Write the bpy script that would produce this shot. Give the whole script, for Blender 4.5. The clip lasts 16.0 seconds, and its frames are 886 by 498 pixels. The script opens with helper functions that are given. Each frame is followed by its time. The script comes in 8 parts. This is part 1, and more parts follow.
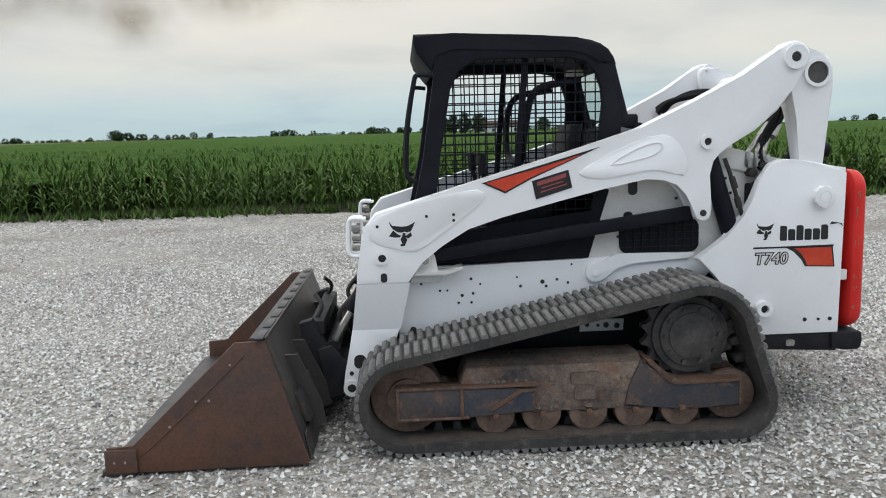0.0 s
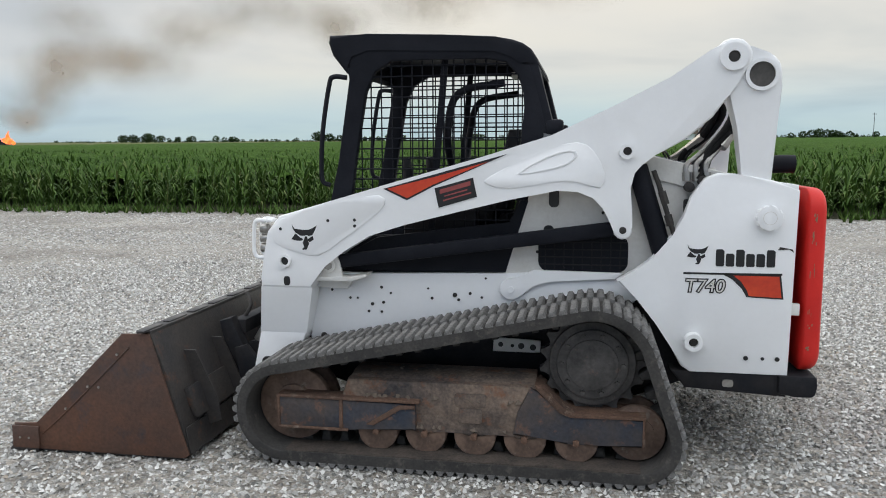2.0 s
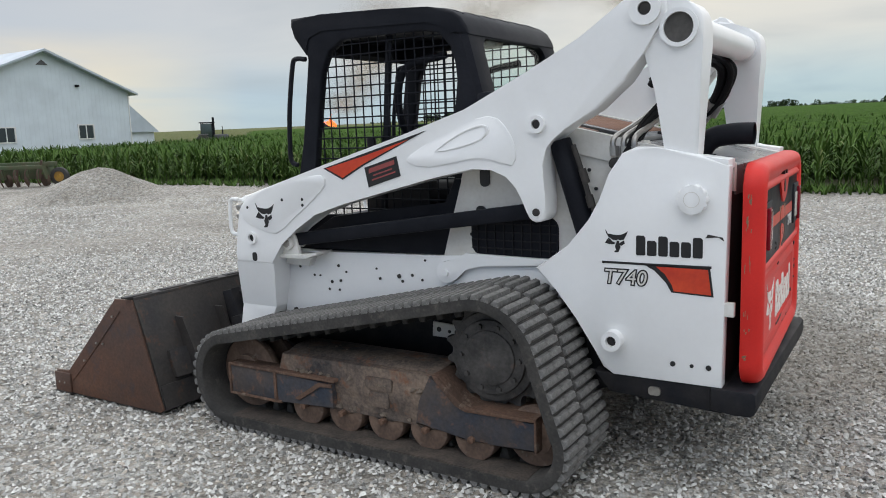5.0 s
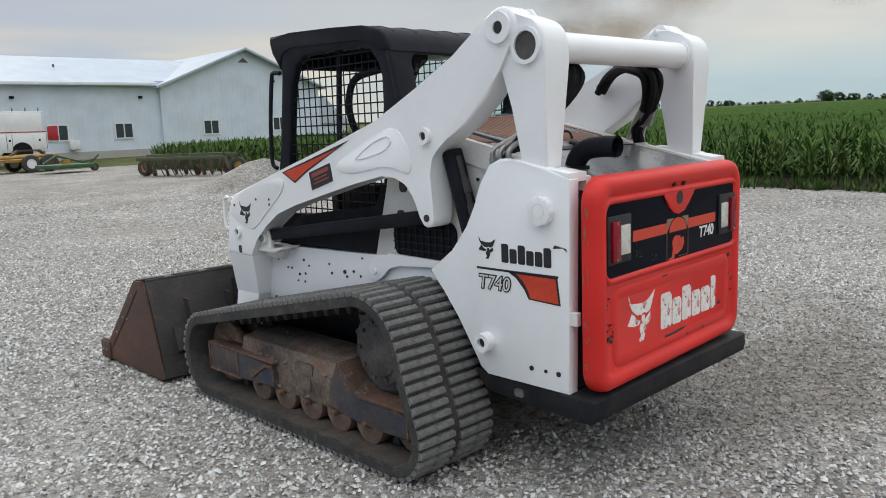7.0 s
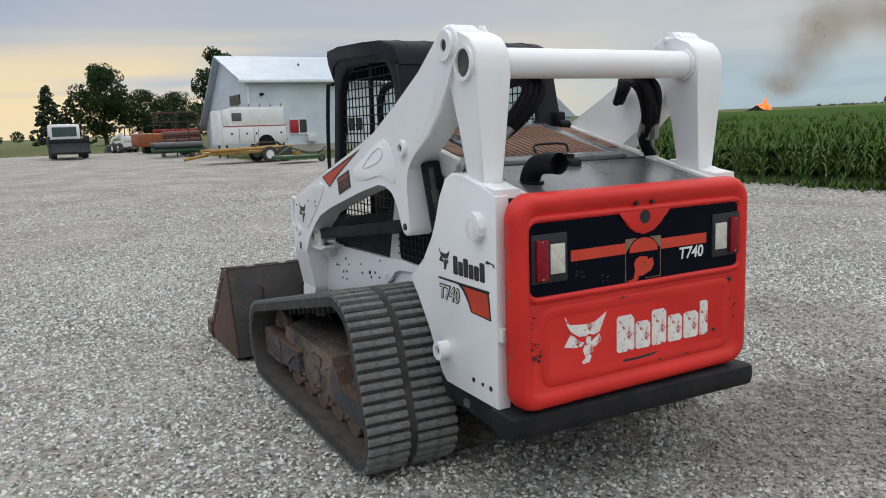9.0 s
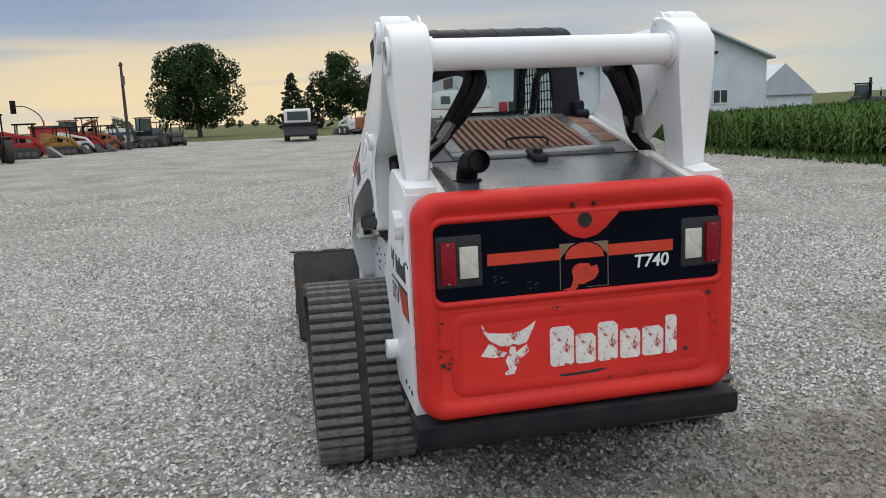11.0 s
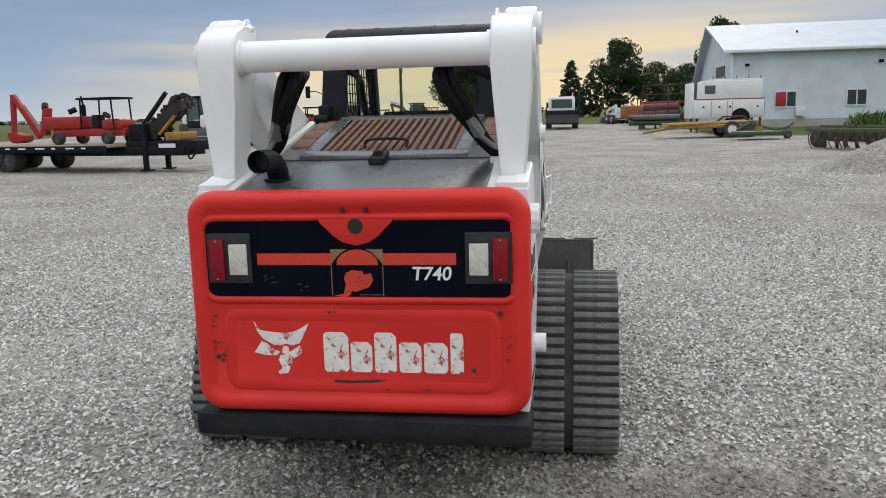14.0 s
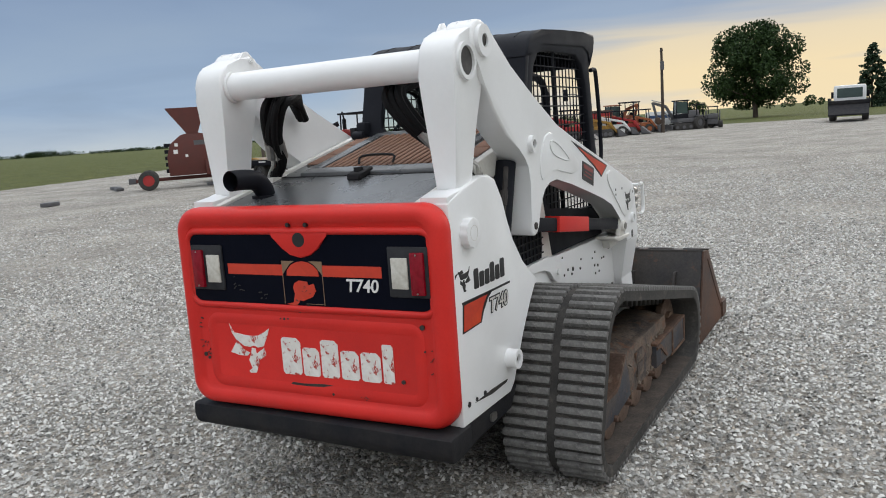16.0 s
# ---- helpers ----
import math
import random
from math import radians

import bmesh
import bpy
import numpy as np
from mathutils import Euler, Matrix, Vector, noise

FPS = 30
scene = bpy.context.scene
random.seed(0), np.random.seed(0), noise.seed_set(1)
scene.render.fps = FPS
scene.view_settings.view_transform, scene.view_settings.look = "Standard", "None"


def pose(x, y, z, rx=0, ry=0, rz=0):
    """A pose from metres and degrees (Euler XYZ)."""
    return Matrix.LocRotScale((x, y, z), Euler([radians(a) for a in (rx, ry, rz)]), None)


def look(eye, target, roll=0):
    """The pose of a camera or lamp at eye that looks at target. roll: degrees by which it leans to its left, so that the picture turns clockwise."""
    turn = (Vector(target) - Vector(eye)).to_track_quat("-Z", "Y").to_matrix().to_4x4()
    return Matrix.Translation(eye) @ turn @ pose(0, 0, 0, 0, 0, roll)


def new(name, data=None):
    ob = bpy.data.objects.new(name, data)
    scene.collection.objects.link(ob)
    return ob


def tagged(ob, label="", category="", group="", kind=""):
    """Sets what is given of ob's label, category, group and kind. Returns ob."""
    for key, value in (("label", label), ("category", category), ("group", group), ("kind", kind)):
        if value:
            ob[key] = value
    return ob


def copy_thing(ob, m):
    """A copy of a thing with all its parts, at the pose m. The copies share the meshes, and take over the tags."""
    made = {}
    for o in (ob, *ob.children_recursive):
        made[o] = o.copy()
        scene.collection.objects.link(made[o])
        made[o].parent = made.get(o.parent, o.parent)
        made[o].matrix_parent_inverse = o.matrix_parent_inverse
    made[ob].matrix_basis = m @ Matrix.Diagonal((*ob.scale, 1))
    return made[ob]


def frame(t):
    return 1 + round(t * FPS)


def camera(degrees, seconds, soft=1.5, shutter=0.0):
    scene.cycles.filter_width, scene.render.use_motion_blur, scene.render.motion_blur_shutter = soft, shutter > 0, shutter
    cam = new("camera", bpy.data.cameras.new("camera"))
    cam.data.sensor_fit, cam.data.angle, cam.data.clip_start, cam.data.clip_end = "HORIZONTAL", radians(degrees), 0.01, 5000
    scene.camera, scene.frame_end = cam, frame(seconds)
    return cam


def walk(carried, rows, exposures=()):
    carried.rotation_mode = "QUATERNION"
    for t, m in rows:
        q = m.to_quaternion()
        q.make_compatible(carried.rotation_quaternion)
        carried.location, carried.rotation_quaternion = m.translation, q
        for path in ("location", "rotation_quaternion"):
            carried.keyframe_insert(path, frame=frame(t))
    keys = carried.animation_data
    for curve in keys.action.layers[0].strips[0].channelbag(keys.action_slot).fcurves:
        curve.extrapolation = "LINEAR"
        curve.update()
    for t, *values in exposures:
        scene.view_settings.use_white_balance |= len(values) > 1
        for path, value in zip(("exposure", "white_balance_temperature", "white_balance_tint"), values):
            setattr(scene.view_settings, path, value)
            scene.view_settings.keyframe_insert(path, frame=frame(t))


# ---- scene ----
cam = camera(59.1, 16.0, soft=1.0)
PATH = [
    (0, (0.111, -0.06, 1.537), (0.212, 1.919, 1.266), -1.6),
    (0.5, (0.492, 0.011, 1.524), (0.462, 1.992, 1.251), -1.3),
    (1, (0.855, 0.049, 1.517), (0.705, 2.025, 1.248), -0.9),
    (1.5, (1.207, 0.086, 1.518), (0.947, 2.052, 1.259), -0.5),
    (2, (1.527, 0.185, 1.511), (1.164, 2.135, 1.26), -0.3),
    (2.5, (1.819, 0.291, 1.509), (1.347, 2.218, 1.257), -0.3),
    (3, (2.128, 0.393, 1.508), (1.538, 2.288, 1.258), -0.5),
    (3.5, (2.375, 0.515, 1.482), (1.665, 2.366, 1.221), -0.9),
    (6, (3.701, 1.189, 1.536), (2.463, 2.728, 1.222), -2.3),
    (6.5, (4.028, 1.330, 1.562), (2.703, 2.795, 1.249), -2.2),
    (7, (4.281, 1.525, 1.542), (2.865, 2.905, 1.232), -2.2),
    (7.5, (4.502, 1.704, 1.582), (2.996, 2.983, 1.273), -2.1),
    (8, (4.764, 1.898, 1.599), (3.169, 3.066, 1.297), -2.0),
    (8.5, (4.935, 2.143, 1.589), (3.256, 3.187, 1.288), -1.9),
    (11, (5.346, 3.551, 1.602), (3.41, 3.93, 1.27), -2.5),
    (11.5, (5.403, 3.862, 1.602), (3.447, 4.122, 1.271), -2.3),
    (12, (5.387, 4.137, 1.59), (3.419, 4.282, 1.264), -2.1),
    (12.5, (5.396, 4.44, 1.591), (3.422, 4.478, 1.27), -1.6),
    (13, (5.441, 4.791, 1.602), (3.47, 4.721, 1.274), -1.4),
    (13.5, (5.427, 5.108, 1.595), (3.464, 4.919, 1.26), -1.2),
    (14, (5.349, 5.433, 1.597), (3.404, 5.111, 1.258), -1.4),
    (14.5, (5.29, 5.757, 1.586), (3.373, 5.296, 1.254), -1.9),
    (15, (5.213, 6.103, 1.603), (3.343, 5.47, 1.284), -2.7),
    (15.5, (5.064, 6.419, 1.587), (3.264, 5.604, 1.277), -3.5),
    (16, (4.971, 6.663, 1.592), (3.251, 5.688, 1.29), -3.9),
]
walk(cam, [(t, look(eye, target, roll)) for t, eye, target, roll in PATH], [(0, 0.12), (3.5, 0.12), (8.5, -0.08), (11, -0.14), (16, -0.08)])

# ---- sky and light ----
world = bpy.data.worlds.new("overcast_evening_sky")
scene.world = world
world.use_nodes = True
wn, wl = world.node_tree.nodes, world.node_tree.links
wn.clear()


def wnode(kind, **kw):
    n = wn.new(kind)
    for k, v in kw.items():
        if k == "op":
            n.operation = v
        elif k == "mode":
            n.blend_type = v
        else:
            n.inputs[int(k[1:])].default_value = v
    return n


def wramp(src, stops):
    n = wn.new("ShaderNodeValToRGB")
    while len(n.color_ramp.elements) < len(stops):
        n.color_ramp.elements.new(0.5)
    for e, (p, c) in zip(n.color_ramp.elements, stops):
        e.position, e.color = p, (*c, 1) if len(c) == 3 else c
    wl.new(src, n.inputs[0])
    return n.outputs[0]


def wmix(fac, a, b):
    n = wn.new("ShaderNodeMixRGB")
    wl.new(fac, n.inputs[0])
    for i, s in ((1, a), (2, b)):
        if isinstance(s, tuple):
            n.inputs[i].default_value = (*s, 1)
        else:
            wl.new(s, n.inputs[i])
    return n.outputs[0]


def wmath(op, a, b=None):
    n = wn.new("ShaderNodeMath")
    n.operation = op
    for i, s in ((0, a), (1, b)):
        if s is None:
            continue
        if isinstance(s, (int, float)):
            n.inputs[i].default_value = s
        else:
            wl.new(s, n.inputs[i])
    return n.outputs[0]


SUN_EL, SUN_AZ = 9.0, 86.0          # degrees; azimuth counted from +y towards -x
coord = wn.new("ShaderNodeTexCoord")
sep = wn.new("ShaderNodeSeparateXYZ")
wl.new(coord.outputs["Generated"], sep.inputs[0])
DX, DY, DZ = sep.outputs
sky = wn.new("ShaderNodeTexSky")
sky.sky_type = "NISHITA"
sky.sun_disc = False
sky.sun_elevation, sky.sun_rotation = radians(SUN_EL), radians(-SUN_AZ)
sky_dim = wn.new("ShaderNodeMixRGB")
sky_dim.blend_type = "MULTIPLY"
sky_dim.inputs[0].default_value = 1
wl.new(sky.outputs[0], sky_dim.inputs[1])
sky_dim.inputs[2].default_value = (0.10, 0.10, 0.10, 1)
# cloud deck: noise on a flat layer high above
up = wmath("ADD", wmath("MAXIMUM", DZ, 0.0), 0.13)
flat = wn.new("ShaderNodeCombineXYZ")
wl.new(wmath("DIVIDE", DX, up), flat.inputs[0])
wl.new(wmath("DIVIDE", DY, up), flat.inputs[1])
deck = wn.new("ShaderNodeTexNoise")
deck.inputs["Scale"].default_value, deck.inputs["Detail"].default_value = 0.55, 5
deck.inputs["Roughness"].default_value, deck.inputs["Distortion"].default_value = 0.5, 0.35
wl.new(flat.outputs[0], deck.inputs["Vector"])
# side of the sky: bright in the north, blue-grey in the south-west
side = wmath("ADD", wmath("MULTIPLY", DY, 0.42), wmath("ADD", wmath("MULTIPLY", DX, 0.22), 0.52))
north = wramp(DZ, [(0.0, (0.42, 0.56, 0.60)), (0.045, (0.50, 0.62, 0.66)), (0.10, (0.70, 0.70, 0.66)), (0.2, (0.78, 0.75, 0.69)), (0.42, (1.25, 1.27, 1.29)), (1.0, (1.95, 2.02, 2.10))])
south = wramp(DZ, [(0.0, (0.52, 0.60, 0.68)), (0.05, (0.35, 0.47, 0.64)), (0.22, (0.245, 0.335, 0.50)), (0.42, (0.80, 0.88, 1.0)), (1.0, (1.95, 2.02, 2.10))])
side_c = wramp(side, [(0.26, (0, 0, 0)), (0.86, (1, 1, 1))])
deck_col = wmix(side_c, south, north)
shade = wramp(deck.outputs[0], [(0.30, (0.80, 0.84, 0.90)), (0.50, (1, 1, 1)), (0.68, (1.10, 1.07, 1.02))])
shaded = wn.new("ShaderNodeMixRGB")
shaded.blend_type = "MULTIPLY"
shaded.inputs[0].default_value = 1
wl.new(deck_col, shaded.inputs[1])
wl.new(shade, shaded.inputs[2])
cover = wramp(deck.outputs[0], [(0.25, (0.85, 0.85, 0.85)), (0.45, (0.97, 0.97, 0.97))])
clouds = wmix(cover, sky_dim.outputs[0], shaded.outputs[0])
# the lit gaps low in the west where the sun has gone down
GLOW_AZ = 86.0
west = wmath("ADD", wmath("MULTIPLY", DX, -math.sin(radians(GLOW_AZ))), wmath("MULTIPLY", DY, math.cos(radians(GLOW_AZ))))
west_c = wramp(west, [(0.76, (0, 0, 0)), (0.95, (1, 1, 1))])
streak_in = wn.new("ShaderNodeCombineXYZ")
wl.new(wmath("MULTIPLY", DX, 1.1), streak_in.inputs[0])
wl.new(wmath("MULTIPLY", DY, 1.1), streak_in.inputs[1])
wl.new(wmath("MULTIPLY", DZ, 13.0), streak_in.inputs[2])
streak = wn.new("ShaderNodeTexNoise")
streak.inputs["Scale"].default_value, streak.inputs["Detail"].default_value = 1.25, 4
streak.inputs["Distortion"].default_value = 0.25
wl.new(streak_in.outputs[0], streak.inputs["Vector"])
low = wramp(DZ, [(0.0, (0.95, 0.95, 0.95)), (0.05, (0.95, 0.95, 0.95)), (0.085, (0.8, 0.8, 0.8)), (0.13, (0, 0, 0))])
# the gaps widen towards the horizon
sink = wmath("MULTIPLY", wmath("MAXIMUM", wmath("SUBTRACT", 0.078, DZ), 0.0), 2.2)
gap = wramp(wmath("ADD", streak.outputs[0], sink), [(0.39, (0, 0, 0)), (0.52, (1, 1, 1))])
glow = wmath("MULTIPLY", wmath("MULTIPLY", low, gap), west_c)
warm = wmix(glow, clouds, (0.98, 0.80, 0.50))
bg = wn.new("ShaderNodeBackground")
bg.inputs[1].default_value = 1.0
wl.new(warm, bg.inputs[0])
out = wn.new("ShaderNodeOutputWorld")
wl.new(bg.outputs[0], out.inputs[0])

sun = new("sun", bpy.data.lights.new("sun", "SUN"))
sun.data.energy, sun.data.angle, sun.data.color = 0.6, radians(25), (1.0, 0.90, 0.76)
sun_dir = Vector((-math.sin(radians(SUN_AZ)) * math.cos(radians(SUN_EL + 14)), math.cos(radians(SUN_AZ)) * math.cos(radians(SUN_EL + 14)), math.sin(radians(SUN_EL + 14))))
sun.matrix_basis = look((0, 0, 60), Vector((0, 0, 60)) - sun_dir)
scene.view_settings.exposure = 0.0


# ---- materials ----
def nodes_of(name):
    m = bpy.data.materials.new(name)
    m.use_nodes = True
    return m, m.node_tree.nodes, m.node_tree.links, m.node_tree.nodes["Principled BSDF"]


def paint(name, col, rough=0.5, metal=0.0, col2=None, scale=6.0, amount=0.5, fine=60.0, fine_amt=0.25, bump=0.15, bump_scale=120.0, col3=None, edge=(0.55, 0.68), coat=0.0, spec=0.5):
    """A surface with a broad patchy change, a fine grain, worn spots of a third colour and a slight relief."""
    m, n, l, b = nodes_of(name)
    tc = n.new("ShaderNodeTexCoord")
    big = n.new("ShaderNodeTexNoise")
    big.inputs["Scale"].default_value, big.inputs["Detail"].default_value, big.inputs["Roughness"].default_value = scale, 6, 0.6
    l.new(tc.outputs["Object"], big.inputs["Vector"])
    r = n.new("ShaderNodeValToRGB")
    r.color_ramp.elements[0].position, r.color_ramp.elements[1].position = 0.35, 0.68
    col2 = col2 or tuple(c * 0.72 for c in col)
    mid = tuple(a * (1 - amount) + c * amount for a, c in zip(col, col2))
    r.color_ramp.elements[0].color, r.color_ramp.elements[1].color = (*mid, 1), (*col, 1)
    l.new(big.outputs[0], r.inputs[0])
    grain = n.new("ShaderNodeTexNoise")
    grain.inputs["Scale"].default_value, grain.inputs["Detail"].default_value = fine, 4
    l.new(tc.outputs["Object"], grain.inputs["Vector"])
    g = n.new("ShaderNodeMixRGB")
    g.blend_type = "OVERLAY"
    g.inputs[0].default_value = fine_amt
    l.new(r.outputs[0], g.inputs[1])
    l.new(grain.outputs[0], g.inputs[2])
    last = g.outputs[0]
    if col3:
        worn = n.new("ShaderNodeTexNoise")
        worn.inputs["Scale"].default_value, worn.inputs["Detail"].default_value, worn.inputs["Roughness"].default_value = scale * 2.3, 8, 0.7
        off = n.new("ShaderNodeVectorMath")
        off.operation = "ADD"
        off.inputs[1].default_value = (3.1, 7.7, 1.3)
        l.new(tc.outputs["Object"], off.inputs[0])
        l.new(off.outputs[0], worn.inputs["Vector"])
        wr = n.new("ShaderNodeValToRGB")
        wr.color_ramp.elements[0].position, wr.color_ramp.elements[1].position = edge
        l.new(worn.outputs[0], wr.inputs[0])
        w = n.new("ShaderNodeMixRGB")
        l.new(wr.outputs[0], w.inputs[0])
        l.new(last, w.inputs[1])
        w.inputs[2].default_value = (*col3, 1)
        last = w.outputs[0]
    l.new(last, b.inputs["Base Color"])
    rr = n.new("ShaderNodeMapRange")
    rr.inputs[3].default_value, rr.inputs[4].default_value = max(0.02, rough - 0.12), min(1, rough + 0.12)
    l.new(big.outputs[0], rr.inputs[0])
    l.new(rr.outputs[0], b.inputs["Roughness"])
    b.inputs["Metallic"].default_value = metal
    b.inputs["Coat Weight"].default_value = coat
    b.inputs["Specular IOR Level"].default_value = spec
    if bump:
        bn = n.new("ShaderNodeTexNoise")
        bn.inputs["Scale"].default_value, bn.inputs["Detail"].default_value = bump_scale, 3
        l.new(tc.outputs["Object"], bn.inputs["Vector"])
        bp = n.new("ShaderNodeBump")
        bp.inputs["Strength"].default_value, bp.inputs["Distance"].default_value = bump, 0.004
        l.new(bn.outputs[0], bp.inputs["Height"])
        l.new(bp.outputs[0], b.inputs["Normal"])
    return m


WHITE = paint("white_enamel", (0.85, 0.855, 0.86), 0.36, col2=(0.74, 0.74, 0.735), scale=2.2, amount=0.5, fine=45, fine_amt=0.08, bump=0.05, bump_scale=60, col3=(0.45, 0.42, 0.38), edge=(0.70, 0.80), coat=0.15)
WHITE_DIRTY = paint("white_enamel_dirty", (0.74, 0.73, 0.70), 0.5, col2=(0.50, 0.47, 0.42), scale=3.5, amount=0.55, fine=60, fine_amt=0.15, col3=(0.24, 0.18, 0.13), edge=(0.66, 0.78))
BLACK = paint("black_cab_paint", (0.008, 0.009, 0.013), 0.55, col2=(0.015, 0.016, 0.021), scale=5, amount=0.7, fine=90, fine_amt=0.2, bump=0.12, spec=0.12)
BLACK_DUSTY = paint("black_dusty_steel", (0.012, 0.013, 0.017), 0.6, col2=(0.035, 0.032, 0.03), scale=6, amount=0.6, bump=0.2, col3=(0.055, 0.047, 0.040), edge=(0.64, 0.82), spec=0.14)
RED = paint("red_plastic_tailgate", (0.67, 0.026, 0.019), 0.45, col2=(0.50, 0.016, 0.013), scale=2.5, amount=0.6, fine=120, fine_amt=0.10, bump=0.10, bump_scale=180, col3=(0.30, 0.02, 0.015), edge=(0.68, 0.82), spec=0.32)
NAVY = paint("dark_decal_panel", (0.0025, 0.0035, 0.009), 0.34, col2=(0.005, 0.006, 0.012), scale=6, amount=0.6, fine_amt=0.2, bump=0.05, col3=(0.03, 0.022, 0.024), edge=(0.76, 0.84), spec=0.05)
ORANGE = paint("orange_red_decal", (0.60, 0.045, 0.018), 0.4, col2=(0.48, 0.032, 0.012), scale=8, fine_amt=0.12, bump=0.04)
# black print, and the flat dark that stands for shade in gaps and holes
INK = paint("black_decal_and_shade", (0.012, 0.012, 0.013), 0.4, fine_amt=0.1, bump=0.03)
CHALK = paint("worn_white_decal", (0.78, 0.76, 0.72), 0.55, col2=(0.62, 0.58, 0.54), scale=14, amount=0.6, col3=(0.42, 0.05, 0.035), edge=(0.56, 0.60), bump=0.05)
CHALK_CLEAN = paint("clean_white_decal", (0.80, 0.79, 0.77), 0.5, col2=(0.70, 0.69, 0.67), scale=14, amount=0.6, bump=0.05)
HOUSING = paint("worn_black_plastic", (0.022, 0.023, 0.027), 0.6, col2=(0.04, 0.04, 0.043), scale=9, amount=0.7, bump=0.15, spec=0.2)
BROWN_TAPE = paint("brown_tape_residue", (0.20, 0.12, 0.07), 0.45, col2=(0.30, 0.20, 0.12), scale=12, fine_amt=0.2, bump=0.05)
RUST = paint("rusted_bucket_steel", (0.122, 0.053, 0.029), 0.66, col2=(0.052, 0.034, 0.028), scale=1.7, amount=1.0, fine=70, fine_amt=0.5, bump=0.35, bump_scale=160, col3=(0.030, 0.034, 0.044), edge=(0.54, 0.70))
DARK_STEEL = paint("scuffed_dark_steel", (0.030, 0.029, 0.031), 0.5, 0.2, col2=(0.058, 0.050, 0.044), scale=4, amount=0.9, fine=60, fine_amt=0.45, bump=0.3, col3=(0.13, 0.060, 0.035), edge=(0.58, 0.72))
# colour of the bore disc: shade inside the open tube, not its paint
BORE_SHADE = paint("grey_bore_shade", (0.085, 0.08, 0.075), 0.8, col2=(0.02, 0.02, 0.02), scale=14, bump=0.2)
DIRT_STEEL = paint("dirt_caked_undercarriage", (0.225, 0.168, 0.130), 0.88, col2=(0.052, 0.049, 0.050), scale=4.4, amount=1.0, fine=70, fine_amt=0.5, spec=0.2, bump=0.5, bump_scale=90, col3=(0.200, 0.095, 0.055), edge=(0.54, 0.70))
NAVY_DIRTY = paint("dirty_blue_black_steel", (0.034, 0.042, 0.058), 0.6, col2=(0.080, 0.064, 0.056), scale=5.5, amount=1.0, fine=60, fine_amt=0.4, bump=0.35, col3=(0.19, 0.098, 0.060), edge=(0.56, 0.70), spec=0.3)
STICKER_RED = paint("faded_sticker_print", (0.30, 0.06, 0.055), 0.5, col2=(0.16, 0.05, 0.05), scale=20, bump=0.04)
FLASH = paint("orange_flash_decal", (0.64, 0.066, 0.018), 0.4, col2=(0.44, 0.026, 0.012), scale=7, amount=0.9, fine_amt=0.12, bump=0.04)
RUST_EDGE = paint("brown_rusted_ledge", (0.165, 0.098, 0.068), 0.85, col2=(0.085, 0.056, 0.044), scale=6, amount=1.0, fine=80, fine_amt=0.5, bump=0.45, bump_scale=120, col3=(0.26, 0.20, 0.155), edge=(0.56, 0.72), spec=0.2)
ROLLER_STEEL = paint("rusty_roller_steel", (0.225, 0.150, 0.110), 0.75, col2=(0.115, 0.078, 0.060), scale=8, amount=1.0, fine=60, fine_amt=0.4, bump=0.35, col3=(0.28, 0.23, 0.19), edge=(0.58, 0.74), spec=0.3)
HUB_STEEL = paint("greasy_grey_hub", (0.105, 0.098, 0.092), 0.7, col2=(0.028, 0.027, 0.027), scale=9, amount=0.9, fine=60, fine_amt=0.4, bump=0.4, col3=(0.14, 0.10, 0.08), edge=(0.60, 0.74), spec=0.3)
BELT_DIRT = paint("brown_belt_dirt", (0.098, 0.080, 0.068), 0.95, col2=(0.052, 0.046, 0.042), scale=9, amount=1.0, fine=80, fine_amt=0.5, bump=0.5, spec=0.15)
MUD = paint("dried_mud", (0.17, 0.135, 0.105), 0.95, col2=(0.10, 0.08, 0.065), scale=14, bump=0.5)
IRON = paint("greasy_iron", (0.020, 0.019, 0.019), 0.65, 0.1, col2=(0.050, 0.042, 0.036), scale=9, amount=0.8, bump=0.4, fine_amt=0.4)
RUBBER = paint("dusty_track_rubber", (0.066, 0.062, 0.058), 0.85, col2=(0.034, 0.033, 0.032), scale=7, amount=0.9, fine=80, fine_amt=0.4, bump=0.4, bump_scale=140, col3=(0.13, 0.115, 0.10), edge=(0.56, 0.76), spec=0.25)
LUG_RUBBER = paint("worn_lug_rubber", (0.19, 0.186, 0.180), 0.85, col2=(0.085, 0.083, 0.080), scale=16, amount=0.9, fine=90, fine_amt=0.45, bump=0.4, col3=(0.30, 0.29, 0.275), edge=(0.54, 0.70), spec=0.25)
HOSE = paint("black_hose_sleeve", (0.007, 0.007, 0.008), 0.7, spec=0.2, bump=0.5, bump_scale=220, fine_amt=0.3)
GREY_HOOD = paint("grey_hood_sheet", (0.16, 0.165, 0.17), 0.28, 0.35, col2=(0.075, 0.078, 0.083), scale=3, amount=0.8, fine_amt=0.15, bump=0.06, col3=(0.05, 0.05, 0.055), edge=(0.60, 0.75))
GRILLE_RUST = paint("rusty_grille_steel", (0.23, 0.115, 0.070), 0.7, col2=(0.14, 0.070, 0.045), scale=9, amount=0.9, fine_amt=0.4, bump=0.3)
CHROME = paint("bare_bright_steel", (0.42, 0.41, 0.39), 0.32, 0.9, col2=(0.26, 0.24, 0.22), scale=12, bump=0.1)
LENS_RED = paint("red_lamp_lens", (0.26, 0.004, 0.016), 0.22, col2=(0.14, 0.003, 0.008), scale=18, fine_amt=0.3, bump=0.5, bump_scale=90, spec=0.3)
